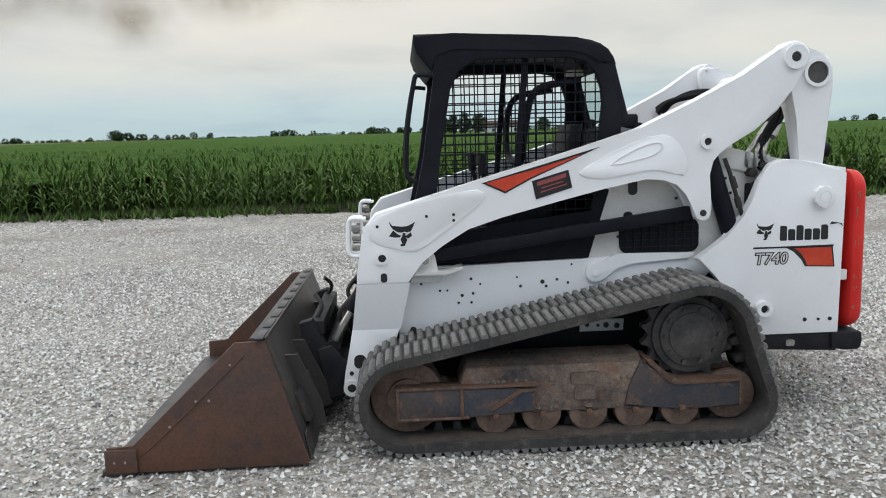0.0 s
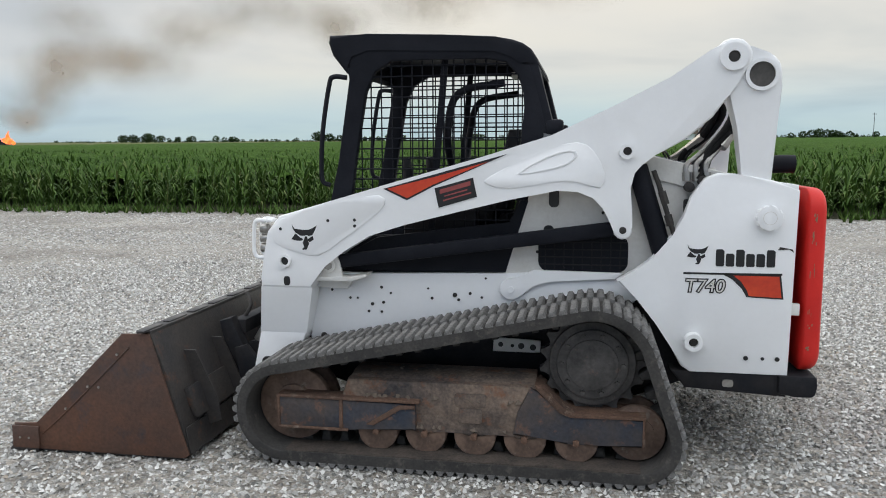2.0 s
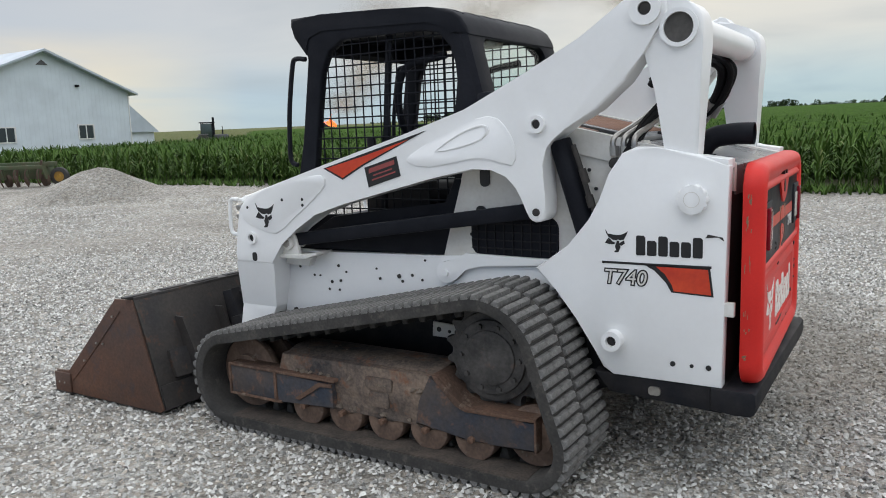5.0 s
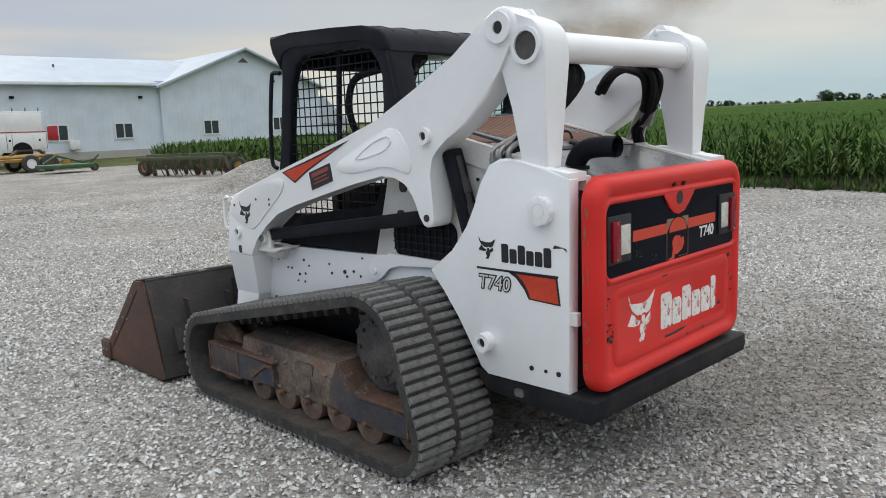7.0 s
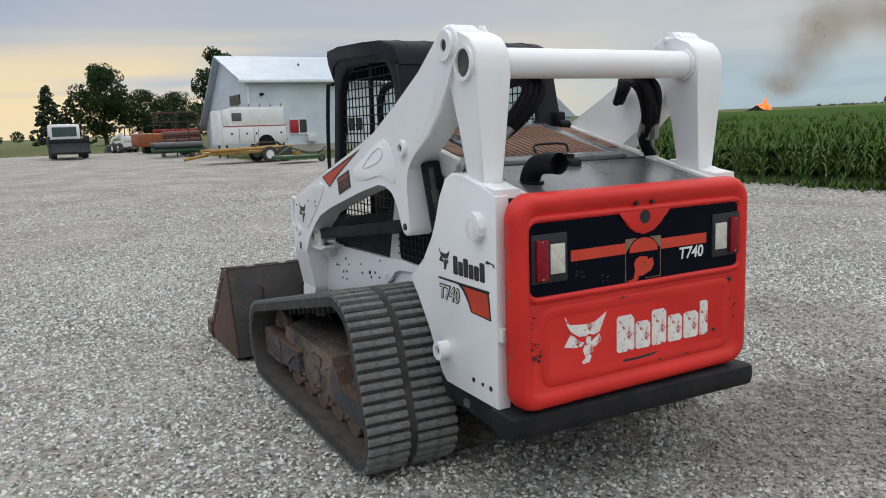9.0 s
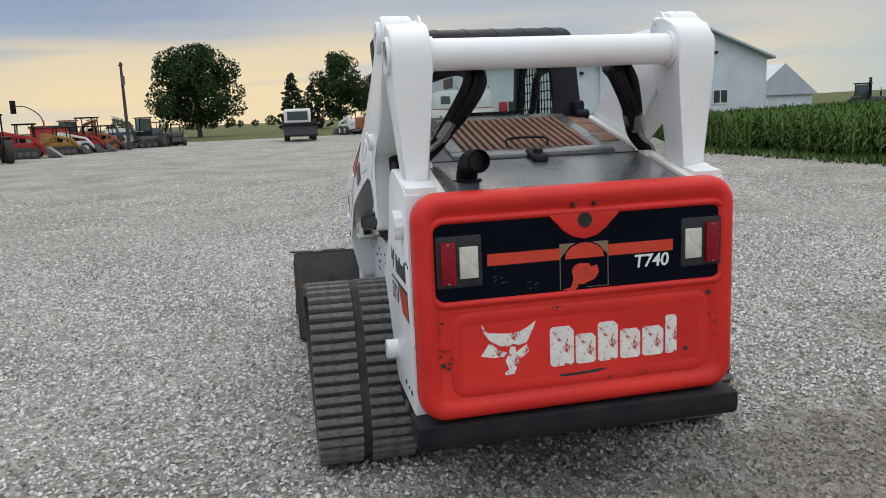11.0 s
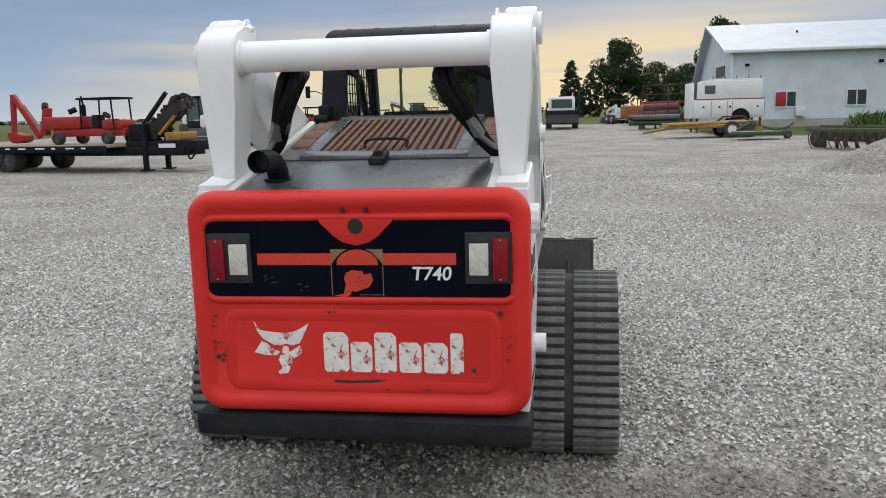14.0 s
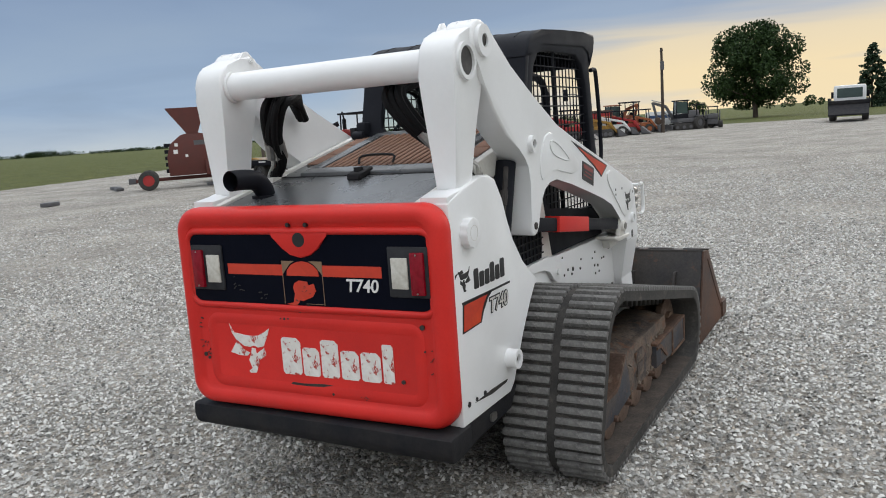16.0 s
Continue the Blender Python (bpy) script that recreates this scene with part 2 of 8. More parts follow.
LENS_CLEAR = paint("clear_lamp_lens", (0.62, 0.60, 0.54), 0.18, col2=(0.45, 0.42, 0.36), scale=14, fine_amt=0.3, bump=0.5, bump_scale=90)
YELLOW = paint("yellow_label", (0.55, 0.36, 0.03), 0.5, col2=(0.2, 0.13, 0.03), scale=20, bump=0.05)
SEAT = paint("black_seat_vinyl", (0.014, 0.014, 0.016), 0.6, spec=0.25, bump=0.3, fine_amt=0.2)


def glass_mat(name, tint, rough=0.03):
    m, n, l, b = nodes_of(name)
    b.inputs["Base Color"].default_value = (*tint, 1)
    b.inputs["Roughness"].default_value = rough
    b.inputs["Transmission Weight"].default_value = 1.0
    b.inputs["IOR"].default_value = 1.1
    return m


GLASS = glass_mat("tinted_glass", (0.72, 0.80, 0.76))


# ---- building helpers ----
ORIGIN = {}


def thing(name, at=(0, 0, 0), label="", category="", group="", kind=""):
    e = new(name)
    e.empty_display_size = 0.2
    e.location = at
    ORIGIN[e] = Vector(at)
    return tagged(e, label, category, group, kind)


def mesh_from(bm, name, material, smooth=None):
    bmesh.ops.recalc_face_normals(bm, faces=bm.faces[:])
    me = bpy.data.meshes.new(name)
    bm.to_mesh(me)
    bm.free()
    me.materials.append(material)
    if smooth:
        me.shade_smooth()
        me.set_sharp_from_angle(angle=radians(smooth))
    return me


def islands(bm):
    """The separate pieces of a bmesh, each as a bmesh of its own."""
    left, res = set(bm.verts), []
    while left:
        todo, seen = [left.pop()], []
        while todo:
            v = todo.pop()
            seen.append(v)
            for e in v.link_edges:
                o = e.other_vert(v)
                if o in left:
                    left.discard(o)
                    todo.append(o)
        res.append(seen)
    out_ = []
    for vs in res:
        nb, idx_ = bmesh.new(), {}
        for v in vs:
            idx_[v] = nb.verts.new(v.co)
        for f in {f for v in vs for f in v.link_faces}:
            nb.faces.new([idx_[v] for v in f.verts])
        out_.append(nb)
    bm.free()
    return out_


def parts(name, bm, material, parent, label="", smooth=40):
    """Links every separate piece of a bmesh as a part of its own."""
    return [part(name, b, material, parent, label, smooth) for b in islands(bm)]


def part(name, bm, material, parent=None, label="", smooth=40):
    """Links a bmesh as one mesh object under a thing or a part, with its origin at its middle."""
    me = mesh_from(bm, name, material, smooth)
    ob = new(name, me)
    base = ORIGIN[parent] if parent else Vector()
    co = np.empty(len(me.vertices) * 3, dtype=np.float32)
    me.vertices.foreach_get("co", co)
    co = co.reshape(-1, 3)
    c = (co.min(0) + co.max(0)) / 2
    co -= c
    me.vertices.foreach_set("co", co.ravel())
    c = Vector([float(v) for v in c])
    ORIGIN[ob] = c
    ob.location = c - base
    if parent:
        ob.parent = parent
    if label:
        ob["label"] = label
    return ob


def solid(name, bm, material, label="", category="", group="", kind="", smooth=40):
    return tagged(part(name, bm, material, None, "", smooth), label, category, group, kind)


def B():
    return bmesh.new()


def bevel(bm, geom_edges, w, seg=2):
    if w > 0 and geom_edges:
        bmesh.ops.bevel(bm, geom=geom_edges, offset=w, segments=seg, affect="EDGES", profile=0.5, clamp_overlap=True)


def box(bm, lo, hi, bev=0.0, seg=2, m=None):
    lo, hi = Vector(lo), Vector(hi)
    r = bmesh.ops.create_cube(bm, size=1.0)
    vs = r["verts"]
    for v in vs:
        v.co = Vector((lo[i] + (v.co[i] + 0.5) * (hi[i] - lo[i]) for i in range(3)))
        if m is not None:
            v.co = m @ v.co
    if bev:
        bevel(bm, list({e for v in vs for e in v.link_edges}), bev, seg)
    return bm


def prism(bm, outline, a, b, axis="y", bev=0.0, seg=2):
    """The outline (two coordinates a point) pushed from a to b along an axis."""
    def put3(p, w):
        return {"y": (p[0], w, p[1]), "x": (w, p[0], p[1]), "z": (p[0], p[1], w)}[axis]
    va = [bm.verts.new(put3(p, a)) for p in outline]
    vb = [bm.verts.new(put3(p, b)) for p in outline]
    fa, fb = bm.faces.new(va), bm.faces.new(list(reversed(vb)))
    n = len(outline)
    for i in range(n):
        bm.faces.new((va[i], vb[i], vb[(i + 1) % n], va[(i + 1) % n]))
    if bev:
        bevel(bm, list(fa.edges) + list(fb.edges), bev, seg)
    return bm


def ring_prism(bm, outer, inner, a, b, axis="y", bev=0.0):
    """A frame: the band between two outlines of equal count, pushed along an axis."""
    def put3(p, w):
        return {"y": (p[0], w, p[1]), "x": (w, p[0], p[1]), "z": (p[0], p[1], w)}[axis]
    oa, ob_ = [bm.verts.new(put3(p, a)) for p in outer], [bm.verts.new(put3(p, b)) for p in outer]
    ia, ib = [bm.verts.new(put3(p, a)) for p in inner], [bm.verts.new(put3(p, b)) for p in inner]
    n = len(outer)
    es = []
    for i in range(n):
        j = (i + 1) % n
        bm.faces.new((oa[i], oa[j], ia[j], ia[i]))
        bm.faces.new((ob_[j], ob_[i], ib[i], ib[j]))
        bm.faces.new((oa[j], oa[i], ob_[i], ob_[j]))
        bm.faces.new((ia[i], ia[j], ib[j], ib[i]))
        es += [(oa[i], oa[j]), (ob_[i], ob_[j]), (ia[i], ia[j]), (ib[i], ib[j])]
    if bev:
        bevel(bm, [bm.edges.get(p) for p in es], bev, 2)
    return bm


def cyl(bm, p0, p1, r, seg=20, r2=None, bev=0.0):
    p0, p1 = Vector(p0), Vector(p1)
    d = p1 - p0
    m = Matrix.Translation((p0 + p1) / 2) @ d.to_track_quat("Z", "Y").to_matrix().to_4x4()
    res = bmesh.ops.create_cone(bm, cap_ends=True, segments=seg, radius1=r, radius2=r if r2 is None else r2, depth=d.length, matrix=m)
    if bev:
        es = [e for e in {e for v in res["verts"] for e in v.link_edges} if any(len(f.verts) > 4 for f in e.link_faces)]
        bevel(bm, es, bev, 2)
    return bm


def hollow(bm, p0, p1, ro, ri, seg=24):
    """A pipe with a bore."""
    p0, p1 = Vector(p0), Vector(p1)
    d = p1 - p0
    m = Matrix.Translation(p0) @ d.to_track_quat("Z", "Y").to_matrix().to_4x4()
    rings = []
    for r, z in ((ro, 0), (ro, d.length), (ri, d.length), (ri, 0)):
        rings.append([bm.verts.new(m @ Vector((r * math.cos(2 * math.pi * i / seg), r * math.sin(2 * math.pi * i / seg), z))) for i in range(seg)])
    for k in range(4):
        a, b = rings[k], rings[(k + 1) % 4]
        for i in range(seg):
            bm.faces.new((a[i], a[(i + 1) % seg], b[(i + 1) % seg], b[i]))
    return bm


def smooth_path(pts, n=6):
    """Catmull-Rom points through the given ones."""
    p = [Vector(q) for q in pts]
    p = [2 * p[0] - p[1]] + p + [2 * p[-1] - p[-2]]
    res = []
    for i in range(1, len(p) - 2):
        for k in range(n):
            t = k / n
            a, b, c, d = p[i - 1], p[i], p[i + 1], p[i + 2]
            res.append(0.5 * (2 * b + (c - a) * t + (2 * a - 5 * b + 4 * c - d) * t * t + (3 * b - a - 3 * c + d) * t ** 3))
    return res + [p[-2]]


def tube(bm, pts, r, seg=10, n=6, caps=True, taper=None):
    path = smooth_path(pts, n) if n > 1 else [Vector(q) for q in pts]
    rings, ref = [], None
    for i, q in enumerate(path):
        d = (path[min(i + 1, len(path) - 1)] - path[max(i - 1, 0)]).normalized()
        if ref is None:
            ref = d.orthogonal().normalized()
        ref = (ref - d * ref.dot(d)).normalized()
        s = d.cross(ref)
        rad = r if taper is None else r + (taper - r) * i / (len(path) - 1)
        rings.append([bm.verts.new(q + rad * (math.cos(2 * math.pi * k / seg) * ref + math.sin(2 * math.pi * k / seg) * s)) for k in range(seg)])
    for a, b in zip(rings, rings[1:]):
        for k in range(seg):
            bm.faces.new((a[k], a[(k + 1) % seg], b[(k + 1) % seg], b[k]))
    if caps:
        bm.faces.new(list(reversed(rings[0])))
        bm.faces.new(rings[-1])
    return bm


def arc(cx, cz, r, a0, a1, n=8):
    return [(cx + r * math.cos(radians(a0 + (a1 - a0) * i / n)), cz + r * math.sin(radians(a0 + (a1 - a0) * i / n))) for i in range(n + 1)]


def rounded(x0, z0, x1, z1, r, n=5):
    return arc(x1 - r, z0 + r, r, -90, 0, n) + arc(x1 - r, z1 - r, r, 0, 90, n) + arc(x0 + r, z1 - r, r, 90, 180, n) + arc(x0 + r, z0 + r, r, 180, 270, n)


def soft_outline(pts, n=3):
    """A closed outline with its corners eased."""
    p = [Vector(q) for q in pts]
    res = []
    m = len(p)
    for i in range(m):
        for k in range(n):
            t = k / n
            a, b, c, d = p[i - 1], p[i], p[(i + 1) % m], p[(i + 2) % m]
            q = 0.5 * (2 * b + (c - a) * t + (2 * a - 5 * b + 4 * c - d) * t * t + (3 * b - a - 3 * c + d) * t ** 3)
            res.append((q.x, q.y))
    return res


def mirrored(bm):
    """The same bmesh on the other side of the machine's middle plane."""
    c = bm.copy()
    for v in c.verts:
        v.co.y = 2 * YC - v.co.y
    return c


YC = 4.65          # the machine's middle plane; its front looks towards -x


def lay(x, y):
    """Height of the ground: level round the machine, rising gently away from it, more to the north, less to the south."""
    dx, dy = x - 2.0, y - YC
    r = math.hypot(dx, dy)
    if r < 8:
        return 0.0
    k = 0.0085 + 0.005 * max(dy / r, 0)
    k2 = 0.0030 * (1 - 0.9 * max(-dy / r, 0)) + 0.0107 * max(dy / r, 0)
    near = min(r, 60) - 8
    return k * near * near / (near + 5) + k2 * max(0, r - 60)


# ---- ground ----
def ground_material():
    m, n, l, b = nodes_of("ground_gravel_and_grass")
    geo = n.new("ShaderNodeNewGeometry")
    pos = geo.outputs["Position"]
    sp = n.new("ShaderNodeSeparateXYZ")
    l.new(pos, sp.inputs[0])

    def tex(kind, scale, detail=4, rough=0.6):
        t = n.new(kind)
        t.inputs["Scale"].default_value = scale
        if "Detail" in t.inputs:
            t.inputs["Detail"].default_value = detail
        if "Roughness" in t.inputs:
            t.inputs["Roughness"].default_value = rough
        l.new(pos, t.inputs["Vector"])
        return t

    def ramp(src, stops):
        r = n.new("ShaderNodeValToRGB")
        while len(r.color_ramp.elements) < len(stops):
            r.color_ramp.elements.new(0.5)
        for e, (p, c) in zip(r.color_ramp.elements, stops):
            e.position, e.color = p, (*c, 1)
        l.new(src, r.inputs[0])
        return r.outputs[0]

    def mix(fac, a, b2, mode="MIX"):
        x = n.new("ShaderNodeMixRGB")
        x.blend_type = mode
        for i, s in ((0, fac), (1, a), (2, b2)):
            if isinstance(s, (int, float)):
                x.inputs[i].default_value = s
            elif isinstance(s, tuple):
                x.inputs[i].default_value = (*s, 1)
            else:
                l.new(s, x.inputs[i])
        return x.outputs[0]

    def calc(op, a, b2=None):
        x = n.new("ShaderNodeMath")
        x.operation = op
        for i, s in ((0, a), (1, b2)):
            if isinstance(s, (int, float)):
                x.inputs[i].default_value = s
            elif s is not None:
                l.new(s, x.inputs[i])
        return x.outputs[0]

    stone = tex("ShaderNodeTexVoronoi", 30)
    stone2 = tex("ShaderNodeTexVoronoi", 95)
    clump = tex("ShaderNodeTexNoise", 15, 3, 0.7)
    patches = tex("ShaderNodeTexNoise", 0.55, 5)
    mottle = tex("ShaderNodeTexNoise", 3.2, 6)
    grit = tex("ShaderNodeTexNoise", 60, 4, 0.7)
    sc = n.new("ShaderNodeSeparateColor")
    l.new(stone.outputs["Color"], sc.inputs[0])
    col = ramp(sc.outputs[0], [(0.0, (0.30, 0.295, 0.28)), (0.25, (0.42, 0.413, 0.39)), (0.6, (0.53, 0.523, 0.495)), (0.9, (0.66, 0.655, 0.63)), (1.0, (0.46, 0.41, 0.35))])
    sc2 = n.new("ShaderNodeSeparateColor")
    l.new(stone2.outputs["Color"], sc2.inputs[0])
    fines = ramp(sc2.outputs[1], [(0.0, (0.32, 0.315, 0.295)), (0.5, (0.50, 0.493, 0.47)), (1.0, (0.66, 0.655, 0.63))])
    col = mix(ramp(mottle.outputs[0], [(0.42, (0.2, 0.2, 0.2)), (0.66, (0.5, 0.5, 0.5))]), col, fines)
    # stone middles pale, gaps dark: the shade between stones put into the colour
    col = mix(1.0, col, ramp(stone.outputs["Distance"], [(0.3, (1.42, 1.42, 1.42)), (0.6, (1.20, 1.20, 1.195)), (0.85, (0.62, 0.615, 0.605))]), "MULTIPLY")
    col = mix(0.35, col, ramp(grit.outputs[0], [(0.3, (0.25, 0.25, 0.25)), (0.7, (0.75, 0.75, 0.75))]), "OVERLAY")
    col = mix(1.0, col, ramp(patches.outputs[0], [(0.34, (0.78, 0.777, 0.768)), (0.5, (0.97, 0.97, 0.97)), (0.64, (1.13, 1.13, 1.125))]), "MULTIPLY")
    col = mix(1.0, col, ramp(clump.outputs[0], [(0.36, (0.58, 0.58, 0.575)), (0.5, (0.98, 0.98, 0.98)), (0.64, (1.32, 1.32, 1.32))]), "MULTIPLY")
    # damp oily patch behind the machine
    d1 = calc("POWER", calc("MULTIPLY", calc("SUBTRACT", sp.outputs[0], 2.5), 1.5), 2.0)
    d2 = calc("POWER", calc("MULTIPLY", calc("SUBTRACT", sp.outputs[1], 6.15), 0.78), 2.0)
    spot = calc("ADD", calc("ADD", d1, d2), calc("MULTIPLY", mottle.outputs[0], 1.6))
    col = mix(ramp(calc("MULTIPLY", spot, 0.5), [(0.5, (0.6, 0.6, 0.6)), (0.95, (0, 0, 0))]), col, (0.17, 0.15, 0.13))
    # outside the yard: earth under the maize and rough grass
    edge = calc("MULTIPLY", calc("SUBTRACT", tex("ShaderNodeTexNoise", 0.7, 5).outputs[0], 0.5), 2.2)
    grass_n = tex("ShaderNodeTexNoise", 1.3, 7)
    grass = ramp(grass_n.outputs[0], [(0.3, (0.048, 0.062, 0.018)), (0.55, (0.088, 0.098, 0.027)), (0.75, (0.155, 0.145, 0.052))])
    soil = ramp(grass_n.outputs[0], [(0.3, (0.035, 0.032, 0.022)), (0.7, (0.06, 0.065, 0.03))])
    ye = calc("ADD", sp.outputs[1], edge)
    north = calc("GREATER_THAN", ye, 17.7)
    # the south edge runs askew
    se = calc("ADD", calc("ADD", sp.outputs[1], calc("MULTIPLY", sp.outputs[0], -0.25)), edge)
    south = calc("LESS_THAN", se, -24.0)
    far_w = calc("LESS_THAN", calc("ADD", sp.outputs[0], edge), -66.0)
    lawn = calc("MULTIPLY", calc("LESS_THAN", calc("ADD", sp.outputs[0], edge), -33.5), calc("GREATER_THAN", ye, 12.6))
    wild = calc("MAXIMUM", calc("MAXIMUM", south, far_w), lawn)
    col = mix(wild, col, grass)
    col = mix(calc("MULTIPLY", north, calc("GREATER_THAN", sp.outputs[0], -29.0)), col, soil)
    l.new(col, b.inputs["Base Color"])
    b.inputs["Roughness"].default_value = 0.9
    b.inputs["Specular IOR Level"].default_value = 0.2
    bp = n.new("ShaderNodeBump")
    bp.inputs["Strength"].default_value, bp.inputs["Distance"].default_value = 0.9, 0.02
    h = calc("ADD", calc("ADD", calc("MULTIPLY", calc("SUBTRACT", 1.0, stone.outputs["Distance"]), 0.7), calc("MULTIPLY", grit.outputs[0], 0.35)), calc("MULTIPLY", clump.outputs[0], 1.3))
    l.new(h, bp.inputs["Height"])
    l.new(bp.outputs[0], b.inputs["Normal"])
    return m


def add_raw(name, verts, faces, material, smooth=False):
    """Mesh object straight from arrays of corners and faces of one size."""
    me = bpy.data.meshes.new(name)
    nv, nf, k = len(verts), len(faces), faces.shape[1]
    me.vertices.add(nv)
    me.vertices.foreach_set("co", np.asarray(verts, dtype=np.float32).ravel())
    me.loops.add(nf * k)
    me.loops.foreach_set("vertex_index", np.asarray(faces, dtype=np.int32).ravel())
    me.polygons.add(nf)
    me.polygons.foreach_set("loop_start", np.arange(0, nf * k, k, dtype=np.int32))
    me.update(calc_edges=True)
    me.validate()
    me.materials.append(material)
    if smooth:
        me.shade_smooth()
    return new(name, me)


rings = [0, 1.5, 3, 4.5, 6, 8, 10, 12, 14, 16.5, 19, 22, 26, 31, 37, 44, 52, 62, 75, 95, 130, 190, 300, 500, 900, 1600, 3000]
SEG = 144
gv, gf = [], []
for r in rings:
    for i in range(SEG):
        a = 2 * math.pi * i / SEG
        x, y = 2.0 + r * math.cos(a), YC + r * math.sin(a)
        z = lay(x, y) + (0.012 * noise.noise((x * 0.5, y * 0.5, 0)) if 2 < r < 60 else 0)
        gv.append((x, y, z - 0.004))
for k in range(len(rings) - 1):
    for i in range(SEG):
        j = (i + 1) % SEG
        gf.append((k * SEG + i, (k + 1) * SEG + i, (k + 1) * SEG + j, k * SEG + j))
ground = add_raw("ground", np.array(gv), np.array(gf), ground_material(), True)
tagged(ground, "pale crushed limestone gravel yard with grass verges", "ground", kind="structure")


# ---- tracked loader ----
loader = thing("compact_track_loader", (0.9, YC, 0), "white tracked skid loader with red tailgate and rusty bucket lowered", "loader")


def pair(name, make, material, parent=loader, label="", smooth=40, split=False):
    """A part on each side of the machine; returns both."""
    bm = make(B())
    other = mirrored(bm)
    if split:
        return parts(name, bm, material, parent, label, smooth), parts(name, other, material, parent, label, smooth)
    return part(name, bm, material, parent, label, smooth), part(name, other, material, parent, label, smooth)


# the loop of the track: a belt round three wheels
WHEELS = [(0.105, 0.264, 0.264), (1.764, 0.212, 0.214), (1.560, 0.528, 0.306)]


def hull_path(shrink, step=0.02):
    """Points (x, z, heading) along the belt, clockwise seen from the near side, at even steps."""
    circ = [(x, z, r - shrink) for x, z, r in WHEELS]
    pts = []
    n = len(circ)
    tang = []
    for i in range(n):
        (x0, z0, r0), (x1, z1, r1) = circ[i], circ[(i + 1) % n]
        d = math.hypot(x1 - x0, z1 - z0)
        base = math.atan2(z1 - z0, x1 - x0)
        off = math.acos((r0 - r1) / d)
        a = base - off
        tang.append(a)
    for i in range(n):
        a0, a1 = tang[i - 1], tang[i]
        while a1 < a0:
            a1 += 2 * math.pi
        x, z, r = circ[i]
        m = max(4, int((a1 - a0) * r / step))
        for k in range(m + 1):
            a = a0 + (a1 - a0) * k / m
            pts.append((x + r * math.cos(a), z + r * math.sin(a)))
    return pts


def even(pts, count):
    p = [Vector(q) for q in pts] + [Vector(pts[0])]
    d = [0.0]
    for a, b in zip(p, p[1:]):
        d.append(d[-1] + (b - a).length)
    res, k = [], 0
    for i in range(count):
        s = d[-1] * i / count
        while d[k + 1] < s:
            k += 1
        t = (s - d[k]) / max(d[k + 1] - d[k], 1e-9)
        q = p[k].lerp(p[k + 1], t)
        h = (p[k + 1] - p[k]).normalized()
        res.append((q.x, q.y, h))
    return res


T0, T1 = 3.607, 4.062          # outer and inner edge of the near track


def belt(bm):
    outer = even(hull_path(0.022), 160)
    inner = []
    for x, z, h in outer:
        inner.append((x - 0.052 * h.y, z + 0.052 * h.x))
    ring_prism(bm, [(x, z) for x, z, h in outer], inner, T0, T1, bev=0.006)
    return bm


belts = pair("track", belt, RUBBER, label="dusty black rubber track belt", smooth=50)
lug_bm = B()
# a bar with sloping flanks and a worn flat top
box(lug_bm, (-0.018, -0.104, -0.004), (0.018, 0.104, 0.004), 0.0)
prism(lug_bm, [(-0.018, 0.003), (0.018, 0.003), (0.011, 0.019), (-0.011, 0.019)], -0.104, 0.104, bev=0.0025, seg=1)
lug_mesh = mesh_from(lug_bm, "tread_lug", LUG_RUBBER)
cleat_bm = B()
prism(cleat_bm, [(-0.026, 0.0), (0.026, 0.0), (0.014, 0.048), (-0.014, 0.048)], -0.055, 0.055, bev=0.004, seg=1)
cleat_mesh = mesh_from(cleat_bm, "guide_lug", RUBBER)
LUGS = 104
for side, bo in zip((0, 1), belts):
    for i, (x, z, h) in enumerate(even(hull_path(0.022), LUGS)):
        turn = Matrix(((h.x, 0, h.y, 0), (0, 1, 0, 0), (h.y, 0, -h.x, 0), (0, 0, 0, 1)))
        for c, yy in ((0, T0 + 0.103), (1, T1 - 0.103)):
            y = yy if side == 0 else 2 * YC - yy
            shift = 0.4 * (c - 0.5) * 0.06
            ob = new("tread_lug", lug_mesh)
            ob.parent = bo
            ob.matrix_basis = Matrix.Translation(Vector((x + h.x * shift, y, z + h.y * shift)) - ORIGIN[bo]) @ turn
        if i % 2 == 0:
            ob = new("guide_lug", cleat_mesh)
            ob.parent = bo
            y = (T0 + T1) / 2
            y = y if side == 0 else 2 * YC - y
            ob.matrix_basis = Matrix.Translation(Vector((x - 0.052 * h.y, y, z + 0.052 * h.x)) - ORIGIN[bo]) @ turn @ Matrix.Rotation(math.pi, 4, "X")


def packed_dirt(bm):
    """Dry earth lying on the lower run of the belt, outside the rollers."""
    q = random.Random(31)
    top = [(0.10 + 0.084 * k, 0.0755 + q.uniform(0.0, 0.009) * (0.1 if k in (0, 20) else 1)) for k in range(21)]
    prism(bm, [(0.10, 0.070), (1.78, 0.070)] + top[::-1], T0 + 0.007, T0 + 0.15, bev=0.0)
    return bm


for bo, db in zip(belts, (packed_dirt(B()), mirrored(packed_dirt(B())))):
    part("packed_dirt", db, BELT_DIRT, bo, "brown dried earth")

ROLLERS = [0.544, 0.781, 1.018, 1.255, 1.492]


def scallops(x0, x1, z, drop):
    """Lower edge of the frame: a lobe hanging over each roller's axle."""
    pts = [(x0, z)]
    for rx in ROLLERS:
        if x0 < rx < x1:
            pts += [(rx - 0.085, z), (rx - 0.062, z - 0.5 * drop), (rx - 0.035, z - drop), (rx + 0.035, z - drop), (rx + 0.062, z - 0.5 * drop), (rx + 0.085, z)]
    return pts + [(x1, z)]


